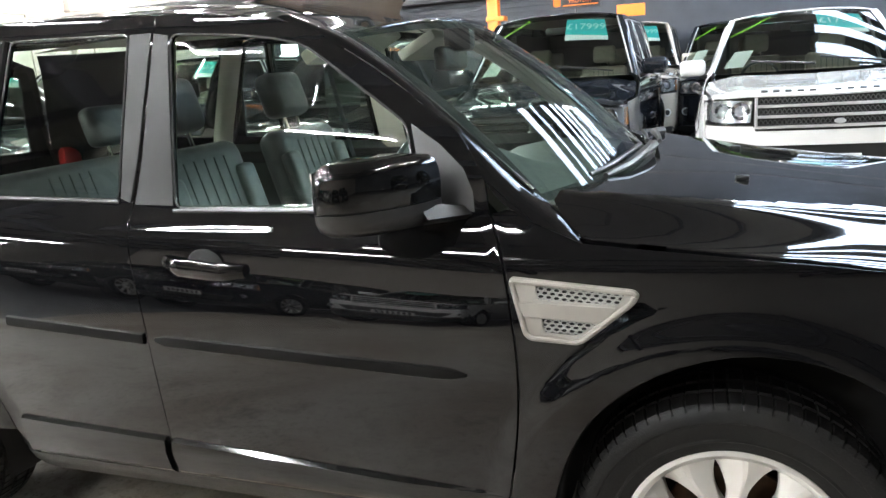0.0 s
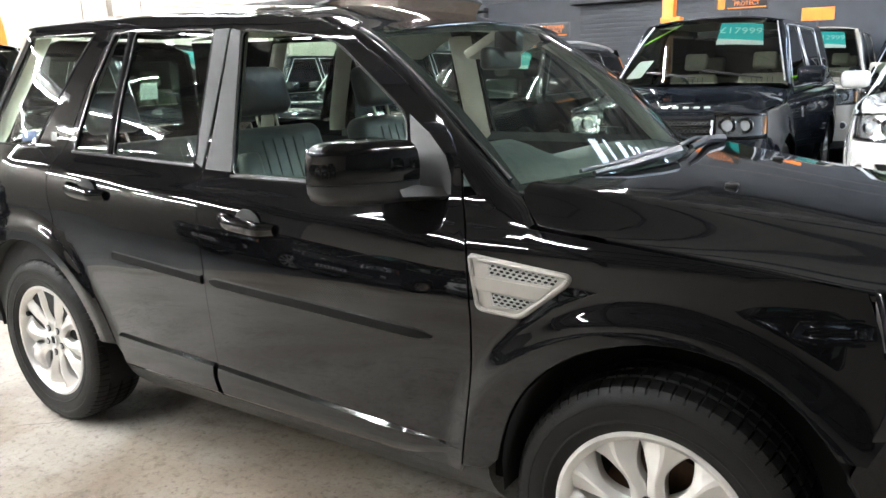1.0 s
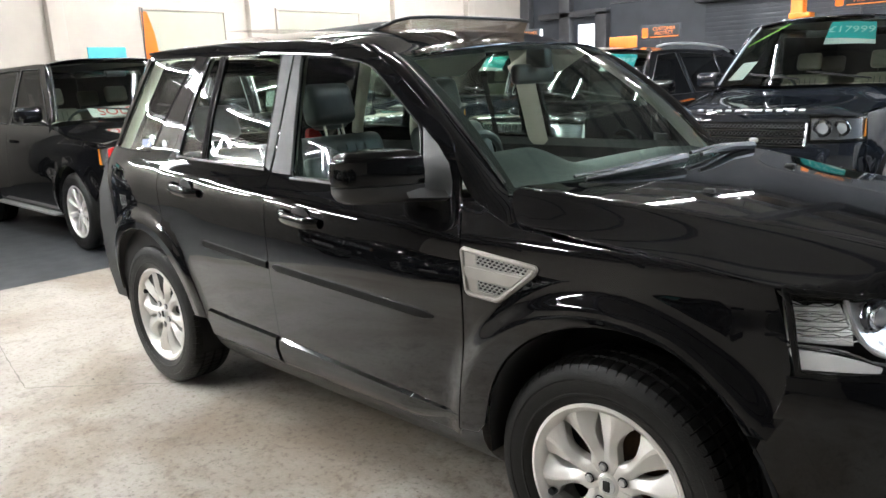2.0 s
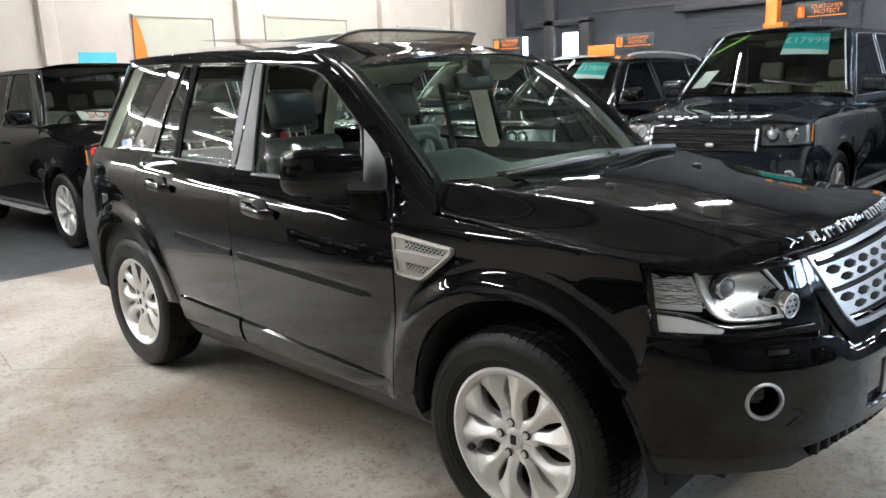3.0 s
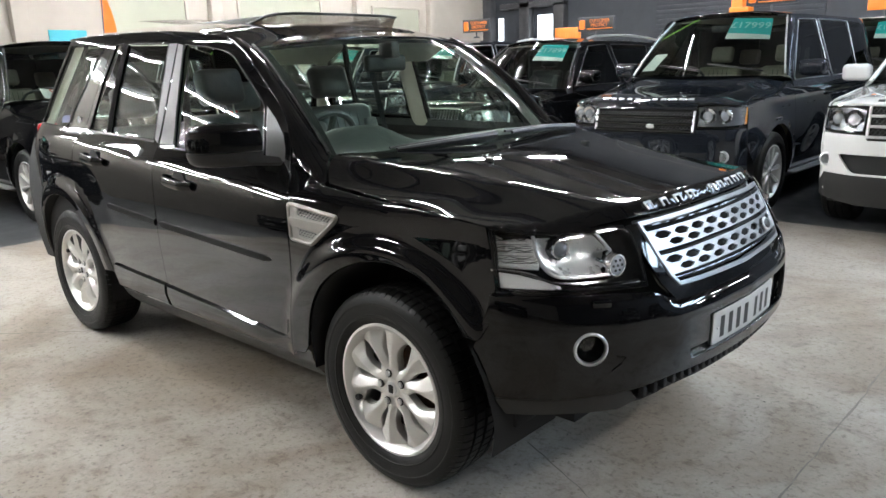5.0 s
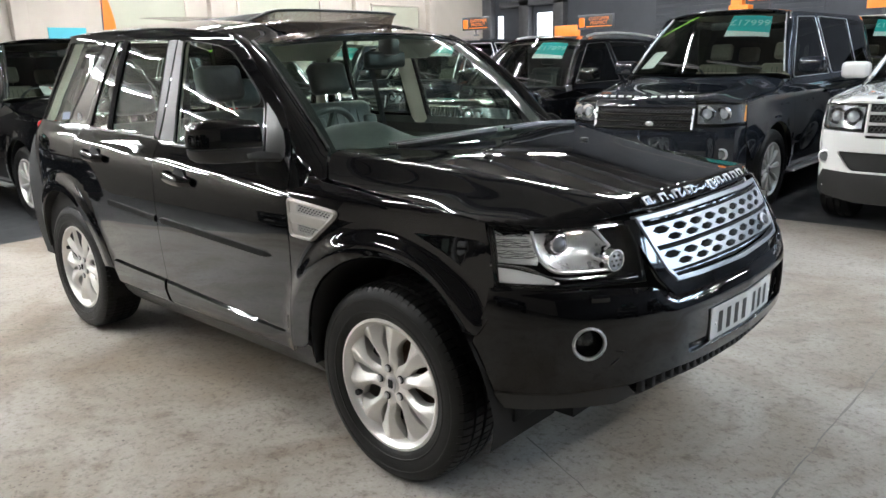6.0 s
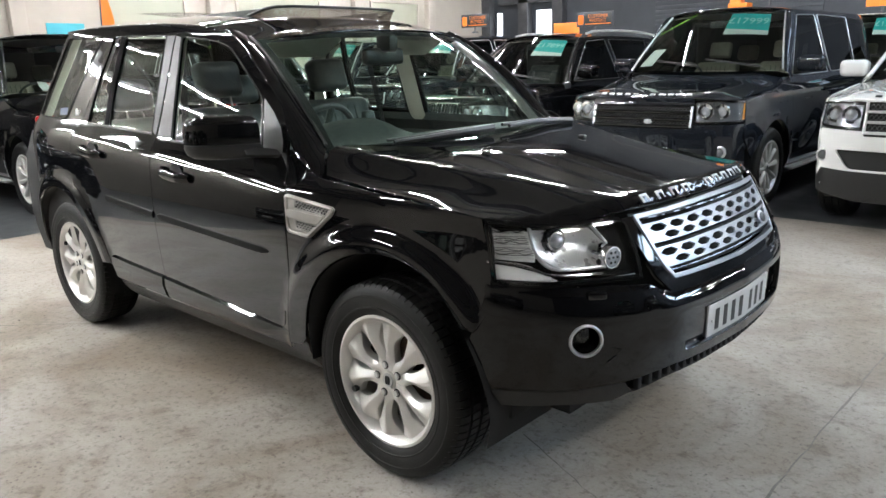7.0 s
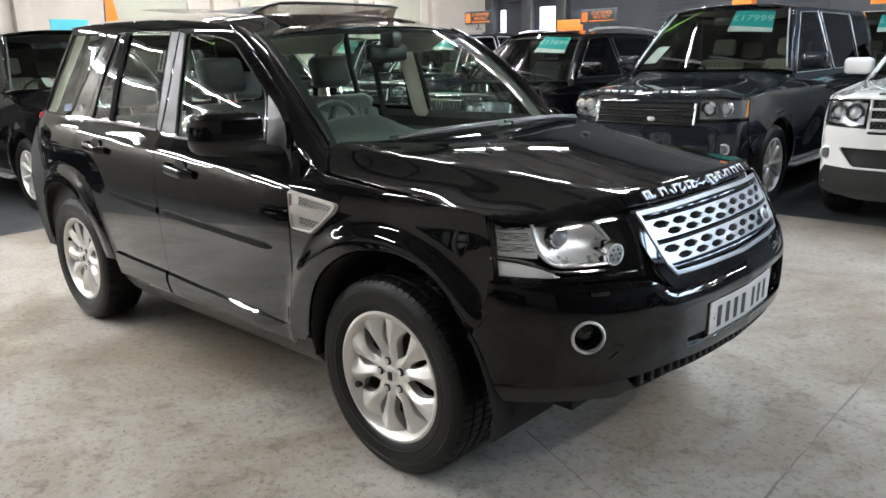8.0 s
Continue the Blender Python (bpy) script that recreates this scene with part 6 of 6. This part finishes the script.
    if kind == "slab":
        panel("nose_panel", [(so(-gw - .02), zb1 + .012), (so(gw + .02), zb1 + .012), (so(gw + .01), bon - .045), (so(-gw - .01), bon - .045)], nf(.012), (1, 0, 0), paint, c, step=.08, depth=.02, gap=0)
    panel("front_panel", [(so(-A), .45), (so(A), .45), (so(A), zlamp1), (so(gw), bon - .05), (so(-gw), bon - .05), (so(-A), zlamp1)], nf(-.02), (1, 0, 0), M["dark"], c, step=.12, depth=0, gap=0)
    sport = kind == "sport"
    lowhole = [rounded([(so(-.60), .53), (so(.60), .53), (so(.72), .685), (so(-.72), .685)] if sport else [(so(-.60), .40), (so(.60), .40), (so(.66), .56), (so(-.66), .56)], .04)]
    lip = .52 if sport else .39
    bump = panel("front_bumper", [(so(-A), .34), (so(-.55), .27), (so(.55), .27), (so(A), .34), (so(A), zlamp0 - .01), (so(gw + .02), zlamp0 - .02), (so(gw), zb0 - .02), (so(-gw), zb0 - .02), (so(-gw - .02), zlamp0 - .02), (so(-A), zlamp0 - .01)], nf(.012), (1, 0, 0), paint, c, lowhole, .08, .02)
    panel("lower_intake", lowhole[0], nf(-.03), (1, 0, 0), M["dark"], bump, step=.12, depth=0, gap=0)
    panel("bumper_lip", [(so(-A), .34), (so(-.55), .27), (so(.55), .27), (so(A), .34), (so(A), lip + .01), (so(.6), lip - .005), (so(-.6), lip - .005), (so(-A), lip + .01)], nf(.016), (1, 0, 0), M["trim"], bump, step=.1, depth=.02, gap=0)
    for s in (-1, 1):
        fg = so(s * (.80 if sport else .76))
        bm = bmesh.new()
        pc = Vector(nf(.014)(fg, .63 if sport else .60))
        lathe(bm, [(.0, -.02), (.038, -.012), (.045, .008), (.055, .004), (.057, -.01)], 20, axis="x", m=Matrix.Translation(pc))
        part("fog_lamp", bm, M["satin"], bump)
        bm = bmesh.new()
        lathe(bm, [(0, .012), (.04, .006)], 20, axis="x", m=Matrix.Translation(pc))
        part("fog_lens", bm, M["lampgrey"], bump)
        # headlamp
        hl = new("headlamp")
        hl.parent = c
        lp = [(so(s * (gw + .03)), zlamp0), (so(s * (gw + .015)), zlamp1 - .01), (so(s * .72), zlamp1), (so(s * A), zlamp1 - .02), (so(s * A), zlamp0 + .02), (so(s * .75), zlamp0)]
        panel("housing", lp, nf(-.012), (1, 0, 0), M["lampgrey"], hl, step=.08, depth=0, gap=0)
        ln = panel("lens", lp, nf(.012), (1, 0, 0), M["lens"], hl, step=.08, depth=.01, gap=.002)
        ln.visible_shadow = False
        panel("surround", inset(lp, -.005), nf(.008), (1, 0, 0), M["gloss"], hl, [inset(lp, .010)], .08, .02, 0)
        for yy, rr in ((gw + .115, .075), (gw + .245, .070)):
            pc = Vector(nf(.0)(so(s * yy), (zlamp0 + zlamp1) / 2))
            bm = bmesh.new()
            lathe(bm, [(rr * .55, -.01), (rr * .62, .004), (rr * .95, .006), (rr, -.008)], 24, axis="x", m=Matrix.Translation(pc))
            part("lamp_ring", bm, M["chrome"], hl)
            bm = bmesh.new()
            lathe(bm, [(0, .008), (rr * .35, .006), (rr * .58, -.006)], 20, axis="x", m=Matrix.Translation(pc))
            part("projector", bm, M["ballglass"], hl)
        panel("indicator", [(so(s * (A - .02)), zlamp0 + .025), (so(s * A), zlamp0 + .025), (so(s * A), zlamp1 - .025), (so(s * (A - .02)), zlamp1 - .015)], nf(.002), (1, 0, 0), M["amber"] if kind == "slab" else M["lampwhite"], hl, step=.08, depth=0, gap=0, label="amber corner indicator")
    gl = new("grille")
    gl.parent = c
    if rnd:
        for k in range(15):
            y = -.33 + k * .0471
            bm = bmesh.new()
            tube(bm, [nf(.006)(so(y), zb0 + .01), nf(.01)(so(y), (zb0 + zb1) / 2), nf(.0)(so(y), zb1)], .007, 5)
            part("bar", bm, M["chrome"], gl)
        bm = bmesh.new()
        tube(bm, [nf(.01)(so(y), z) for y, z in ((-.36, zb0), (.36, zb0), (.36, zb1), (-.36, zb1), (-.36, zb0))], .016, 6)
        part("surround", bm, M["chrome"], gl)
    else:
        n = 3
        for k in range(n):
            z0 = zb0 + (zb1 - zb0) * k / n
            h = (zb1 - zb0) / n
            bm = bmesh.new()
            tube(bm, [nf(.016)(so(y), z0 + h * .12) for y in np.linspace(-gw, gw, 13)], .013, 6)
            part("slat", bm, M["gloss"] if kind == "slab" else M["satin"], gl)
            bm = bmesh.new()
            for i in range(28):
                y = -gw + .02 + i * (2 * gw - .04) / 28
                d = (2 * gw - .04) / 28
                for (ya, za), (yb, zb_) in (((y, z0 + h * .55), (y + d / 2, z0 + h * .85)), ((y + d / 2, z0 + h * .85), (y + d, z0 + h * .55)), ((y, z0 + h * .55), (y + d / 2, z0 + h * .28)), ((y + d / 2, z0 + h * .28), (y + d, z0 + h * .55))):
                    tube(bm, [nf(.004)(so(ya), za), nf(.004)(so(yb), zb_)], .0035, 3, False)
            tagged(part("mesh", bm, M["meshdark"], gl, "grey grille mesh"), kind="stuff")
        for y in (-gw, gw):
            bm = bmesh.new()
            tube(bm, [nf(.018)(so(y), zb0), nf(.01)(so(y), zb1)], .012, 6)
            part("end_bar", bm, M["satin"], gl)
        bm = bmesh.new()
        bmesh.ops.create_uvsphere(bm, u_segments=16, v_segments=8, radius=1, matrix=Matrix.Translation(Vector(nf(.03)(so(.10), zb0 + .045))) @ Matrix.Diagonal((.008, .042, .022, 1)))
        part("badge", bm, M["satin"], gl)
        for i in range(11):
            if i == 5:
                continue
            y = -.44 + i * .088
            p = Vector(bonz(NP_(abs(y)) - .085, y))
            bm = bmesh.new()
            box(bm, -.014, .014, -.024, .024, -.003, .007, .002, m=Matrix.Translation(p) @ pose(0, 0, 0, 0, 22, 0))
            part("badge_block", bm, M["letters"] if paint is not M["white"] else M["trim"], c, "small badge block")
    bm = bmesh.new()
    box(bm, fo + .012, fo + .02, -.26, .26, .50, .611, .002)
    part("number_plate", bm, M["plate"], c, "white number plate")
    for k in range(7):
        bm = bmesh.new()
        y = -.205 + k * .066
        box(bm, fo + .019, fo + .022, y - .02, y + .02, .517, .595)
        part("character_bar", bm, M["ink"], c)
    # wipers, inside
    for y0, y1 in ((-.5, .05), (.1, .65)):
        bm = bmesh.new()
        tube(bm, [tuple(Vector(scr(y / wbm, .03 + .05 * i)) + Vector((.02, 0, .02))) for i, y in enumerate((y1, (y0 + y1) / 2, y0))], .010, 5)
        part("wiper", bm, M["trim"], c)
    bm = bmesh.new()
    grid(bm, lambda u, v: (sx - .02 - .55 * v, -hw * .84 + hw * 1.68 * u, cowl - .02 - .06 * v - .5 * max(0, v - .8)), 8, 6)
    part("dashboard", bm, M["dash"], c)
    bm = bmesh.new()
    tube(bm, [(sx - .62 + .07 * math.sin(a), -.38 + .18 * math.cos(a), cowl - .10 + .17 * math.sin(a)) for a in np.linspace(0, 2 * math.pi, 25)], .014, 6)
    part("steering_wheel", bm, M["leather"], c)
    bm = bmesh.new()
    box(bm, tx + .10, tx + .14, -.11, .11, roof - .22, roof - .15, .015)
    part("rear_view_mirror", bm, M["trim"], c)
    for y in (-.38, .38):
        st = seat(c, sx - 1.05, y, .52, seats, back=.66)
        st.location.z = .10
    st = seat(c, sx - 2.0, 0, 1.35, seats, "rear_seat", .62)
    st.location.z = .10
    panel("headlining", [(tx - .05, -hw * .6), (tx - .05, hw * .6), (rx + .4, hw * .6), (rx + .4, -hw * .6)], lambda x, y: (x, y, roofz2(x, y)[2] - .05), (0, 0, -1), M["headlining"], c, step=.3, depth=0, gap=0)
    bm = bmesh.new()
    box(bm, rx + .2, fo - .25, -hw * .84, hw * .84, .26, .42)
    part("underbody", bm, M["dark"], c)
    bm = bmesh.new()
    box(bm, rx + .34, rx + .37, -hw * .66, hw * .66, .6, roof - .16, .01)
    for s in (-1, 1):
        box(bm, rx + .37, -wb * .62, s * hw * .67 - .012, s * hw * .67 + .012, .6, roof - .17, .005)
    part("rear_trim", bm, M["dash"], c)
    for s in (-1, 1):
        bm = bmesh.new()
        grid(bm, lambda u, v: (rx + .25 + (sx - rx - .3) * u, s * (prof(.36 + (belt - .36) * v) - .05), .36 + (belt - .36) * v), 6, 4)
        part("inner_skin", bm, M["dash"], c)
    if strip:
        # lime strip across the screen's corner, a white paper, a price card behind the glass
        bm = bmesh.new()
        grid(bm, lambda u, v: tuple(Vector(scr(-.96 + .50 * u, .66 + .30 * u + .035 * (v - .5))) + Vector((-.012, 0, -.012))), 8, 1)
        part("lime_strip", bm, M["lime"], c, "lime green strip on the windscreen")
        bm = bmesh.new()
        grid(bm, lambda u, v: tuple(Vector(scr(-.90 + .22 * u + .08 * v, .10 + .26 * v)) + Vector((-.012, 0, -.012))), 2, 2)
        part("paper", bm, M["card"], c, "white paper behind the windscreen")
    if tag:
        u0, u1, v0, v1 = .18, .78, .56, .93
        off = Vector((-.014, 0, -.014))
        bm = bmesh.new()
        grid(bm, lambda u, v: tuple(Vector(scr(u0 + (u1 - u0) * u, v0 + .10 * (1 - u * .3) + (v1 - v0 - .10 * (1 - u * .3)) * v)) + off), 6, 3)
        pc = part("price_card", bm, M["tag"], c, "teal price card with pale figures")
        bm = bmesh.new()
        grid(bm, lambda u, v: tuple(Vector(scr(u0 + (u1 - u0) * u, v0 + .10 * (1 - u * .3) * v)) + off), 6, 1)
        part("card_foot", bm, M["card"], c)
        p, pu, pv = [Vector(scr(*q)) for q in (((u0 + u1) / 2, (v0 + .08 + v1) / 2), ((u0 + u1) / 2 + .05, (v0 + .08 + v1) / 2), ((u0 + u1) / 2, (v0 + .08 + v1) / 2 + .05))]
        ux = (pu - p).normalized()
        nz = ux.cross(pv - p).normalized()
        uy = nz.cross(ux)
        p = p - Vector((.011, 0, .011))
        text_mesh("figures", tag, .135, M["pale"], c, Matrix(((ux.x, uy.x, nz.x, p.x), (ux.y, uy.y, nz.y, p.y), (ux.z, uy.z, nz.z, p.z), (0, 0, 0, 1))))
    return c


def parked(x, y, turn):
    return pose(x, y, 0, 0, 0, turn)


rr = suv("black off-road car with cream seats and a teal price card", parked(-1.63, 4.83, -90), M["paint2"], tag="£17999", spokes=10, cowl=1.30, belt=1.22, roof=1.95, bon=1.12, sx=-.36, tx=-1.0)
wh = suv("white off-road car with dark mesh grille and a teal price card", parked(.78, 4.88, -90), M["white"], fo=.86, wb=2.745, ro=1.15, hw=.965, roof=1.80, belt=1.16, bon=1.12, cowl=1.24, sx=-.45, tx=-1.20, kind="sport", tag="£17999", spokes=5)
au = suv("black crossover with silver roof rails, chrome grille and price card", parked(-4.42, 5.05, -90), M["paint"], fo=.95, wb=2.95, ro=1.1, hw=.975, roof=1.79, belt=1.15, bon=1.03, cowl=1.16, sx=-.50, tx=-1.22, kind="round", rails=True, tag="£17899", strip=False, seats="leather", board=False)
fd = suv("black off-road car with a price card behind the crossover", parked(-7.75, 6.75, -90), M["paint2"], tag="£15999", roof=1.90, tx=-1.0, sx=-.36)
be = suv("pale gold off-road car with a teal price card, parked behind", parked(-1.43, 9.88, -90), M["beige_paint"], tx=-1.0, roof=2.0, belt=1.22, bon=1.15, cowl=1.27, ro=.85, tag="£12999", strip=False)
lc = suv("black off-road car with cream seats and a white card", parked(-6.6, 1.10, 0), M["paint"], strip=False, roof=1.90, tx=-1.0, sx=-.36, cowl=1.27, belt=1.20)

# cars on the other side of the hall, seen in the paint and glass
copy_thing(fd, parked(-10.25, 6.6, -90))
copy_thing(fd, parked(-6.4, 3.35, 0))
for k, (src, x, y, a) in enumerate(((lc, -8.6, -7.7, 90), (fd, -5.9, -7.5, 90), (wh, -3.3, -7.7, 90), (au, -.7, -7.5, 90), (rr, 2.0, -7.8, 90), (fd, .35, 9.95, -90), (fd, 8.6, -1.0, 180), (lc, 8.8, 2.4, 180), (fd, -7.4, -1.9, 0))):
    copy_thing(src, parked(x, y, a))


# ---- signs, banners and wall details ----
M["orangesign"] = mat("orange_sign_face", (0.80, 0.20, 0.02), 0.5, var=0.08, scale=9)


def roof_sign(x, y, z, w, h, turn):
    """Orange board in a dark frame on a short stalk with a magnetic foot."""
    sg = root("roof_sign", "orange roof-top sign board in a dark frame on a stalk", "sign", pose(x, y, z, 0, 0, turn), "roof signs")
    bm = bmesh.new()
    box(bm, -w / 2 - .02, w / 2 + .02, 0, .03, .10, .14 + h, .006)
    part("board", bm, M["greywall"], sg)
    bm = bmesh.new()
    box(bm, -w / 2 + .12, w / 2, -.004, .004, .12, .12 + h, .001)
    part("face", bm, M["ink"], sg)
    bm = bmesh.new()
    tube(bm, [(0, .015, 0.02), (0, .015, .12)], .014, 8)
    part("stalk", bm, M["steel"], sg)
    bm = bmesh.new()
    lathe(bm, [(0, .03), (.05, .026), (.06, 0), (0, 0)], 20, axis="z", m=Matrix.Translation((0, .015, 0)))
    part("foot", bm, M["steel"], sg)
    bm = bmesh.new()
    box(bm, -w / 2 + .01, -w / 2 + .10, -.006, .004, .13, .10 + h, .02)
    part("emblem", bm, M["orangesign"], sg)
    for line, dz in (("CUSTOMER", .74), ("PROTECT", .38)):
        text_mesh("lettering", line, h * .40, M["orangesign"], sg, Matrix.Translation((.06, -.007, .12 + h * dz)) @ pose(0, 0, 0, 90, 0, 0) @ Matrix.Diagonal((w / .62 * 1.05, 1, 1, 1)))
    bm = bmesh.new()
    box(bm, -w / 2 + .13, w / 2 - .01, -.007, .0, .13, .13 + h * .08)
    part("underline", bm, M["orangesign"], sg)
    return sg


roof_sign(-4.36, 7.60, 1.80, .56, .17, 4)
roof_sign(-1.66, 7.20, 1.975, .57, .17, 2)
roof_sign(-7.3, 8.30, 1.93, .52, .19, 10)
for x, y, z, foot in ((-5.72, 8.9, 1.72, 1.74), (-1.40, 11.43, 2.0, .02)):
    sg = root("roof_sign", "plain orange roof-top board on a stalk", "sign", pose(x, y, z, 0, 0, 8), "roof signs")
    bm = bmesh.new()
    box(bm, -.24, .24, 0, .03, .12, .32, .006)
    part("board", bm, M["orangesign"], sg)
    bm = bmesh.new()
    tube(bm, [(0, .015, .02 - foot), (0, .015, .13)], .016, 8)
    part("stalk", bm, M["steel"], sg)

# orange lifting post behind the row
post = root("lifting_post", "orange painted steel vehicle lift post with a cross arm", "lift post", pose(-4.13, 12.4, 0))
bm = bmesh.new()
box(bm, -.11, .11, -.11, .11, 0, 2.9, .02)
part("column", bm, M["orange"], post)
bm = bmesh.new()
box(bm, -.13, .24, -.14, .14, 2.28, 2.37, .01)
part("arm", bm, M["orange"], post)
bm = bmesh.new()
box(bm, -.3, .3, -.25, .25, 0, .03, .005)
part("base_plate", bm, M["orange"], post)

# orange feather flag by the cream wall
flag = root("feather_flag", "orange feather flag on a pole by the cream wall", "flag", pose(-10.5, 2.95, 0))
bm = bmesh.new()
tube(bm, [(0, -.06, 0), (0, -.06, 1.6), (0, -.05, 2.2), (0, -.02, 2.75)], .012, 8)
part("pole", bm, M["steel"], flag)
bm = bmesh.new()
grid(bm, lambda u, v: (.01 * math.sin(3 * v + 2 * u), -.05 + u * .22 * math.sin(math.pi * min(1, .12 + .88 * (1 - v))) ** .8, 1.2 + 1.5 * v), 6, 16)
bmesh.ops.solidify(bm, geom=bm.faces[:], thickness=.003)
part("cloth", bm, M["orange"], flag)
bm = bmesh.new()
lathe(bm, [(0, .05), (.16, .04), (.18, 0), (0, 0)], 24, axis="z", m=Matrix.Translation((0, -.06, 0)))
part("foot", bm, M["steel"], flag)

bm = bmesh.new()
box(bm, XW + .001, XW + .02, 2.46, 3.08, 1.2, 2.235, .003)
tagged(part("wall_banner", bm, M["teal"]), "plain teal board fixed to the cream wall", "banner")

# doorway and windows of the slate wall
door_ob = root("door_1", "dark steel doorway with daylit panes in the slate wall", "", pose(0, YB, 0), "", "structure")
for x0, x1, z0, z1 in ((-11.58, -11.30, 0, 4.4), (-10.36, -10.05, 0, 4.4), (-9.30, -9.0, 0, 2.9), (-11.0, -9.0, 2.82, 2.96)):
    bm = bmesh.new()
    box(bm, x0, x1, -.22, -.002, z0, z1, .01)
    part("door_frame", bm, M["steel"], door_ob)
for x0, x1, z0, z1 in ((-11.18, -11.03, 1.2, 2.62), (-9.90, -9.45, 1.0, 2.63)):
    bm = bmesh.new()
    box(bm, x0, x1, -.03, -.004, z0, z1)
    part("pane", bm, M["daywin"], door_ob, "bright daylit pane")
for z in (3.05, 3.6):
    slab("trim_" + str(int(z * 100)), -9.0, XE, YB - .05, YB - .002, z, z + .06, M["steel"], "dark steel rail along the slate wall")
shut = root("roller_shutter", "closed dark roller shutter in the slate wall", "shutter", pose(0, YB, 0))
for i in range(28):
    bm = bmesh.new()
    box(bm, -6.6, -3.0, -.03, -.01, .02 + i * .10, .119 + i * .10, .004)
    part("slat", bm, M["greywall"], shut)
bm = bmesh.new()
box(bm, -6.75, -2.85, -.30, -.003, 2.85, 3.02, .02)
part("shutter_box", bm, M["steel"], shut)

# card on the dashboard of the car by the cream wall
card = root("sold_card", "white card with red letters on a dashboard", "card", pose(-7.13, .95, 1.262, 0, 0, 90) @ pose(0, 0, 0, -52, 0, 0))
bm = bmesh.new()
box(bm, -.30, .30, -.002, .002, 0, .16, .001)
b = part("sheet", bm, M["card"], card)
text_mesh("letters", "SOLD", .17, M["sold"], card, Matrix.Translation((0, -.004, .08)) @ pose(0, 0, 0, 90, 0, 0))

# joint and cracks in the floor
bm = bmesh.new()
rng = random.Random(4)
for x0, y0, x1, y1, n, wd in ((1.108, -11.5, 1.104, 4.3, 180, .0048), (.20, -.35, 1.1, -.75, 16, .003), (-3.2, -1.45, -2.6, -.9, 14, .004), (-4.9, -1.2, -3.2, -1.45, 24, .003)):
    prev = None
    for i in range(n + 1):
        t = i / n
        p = Vector((x0 + (x1 - x0) * t, y0 + (y1 - y0) * t, .0012))
        d = Vector((x1 - x0, y1 - y0, 0)).normalized()
        nn = Vector((-d.y, d.x, 0))
        p += nn * rng.uniform(-.006, .006)
        w = wd * rng.uniform(.4, 1.3)
        a, b2 = bm.verts.new(p - nn * w), bm.verts.new(p + nn * w)
        if prev:
            bm.faces.new((prev[0], a, b2, prev[1]))
        prev = (a, b2)
M["crack"] = mat("dirt_in_floor_joint", (0.22, 0.205, 0.185), 0.9, var=0.3, scale=20)
tagged(part("floor_joint", bm, M["crack"]), "dirt-filled joint and cracks in the concrete floor", "crack", "", "stuff")
# crumbs and specks on the floor
bm = bmesh.new()
for i in range(5200):
    x, y = rng.uniform(-5, 2.5), rng.uniform(-2.2, .9)
    if rng.random() > .10 + .9 * max(0, noise.noise(Vector((x * 1.7, y * 1.7, 3.1)))) * (1 + 1.5 * math.exp(-((x + 2.0) / 1.3) ** 2 - ((y + 1.5) / .7) ** 2)):
        continue
    r = rng.uniform(.0015, .005) * rng.choice((.6, 1, 1, 1.8))
    vs = [bm.verts.new((x + r * rng.uniform(.6, 1.4) * math.cos(a), y + r * rng.uniform(.5, 1.2) * math.sin(a), .001)) for a in (0, 1.2, 2.4, 3.7, 5.0)]
    tip = bm.verts.new((x, y, .001 + r * .5))
    for q in range(5):
        bm.faces.new((vs[q], vs[(q + 1) % 5], tip))
tagged(part("floor_crumbs", bm, M["crack"], None, "", 0), "dark crumbs and specks of dirt on the floor", "dirt", "", "stuff")
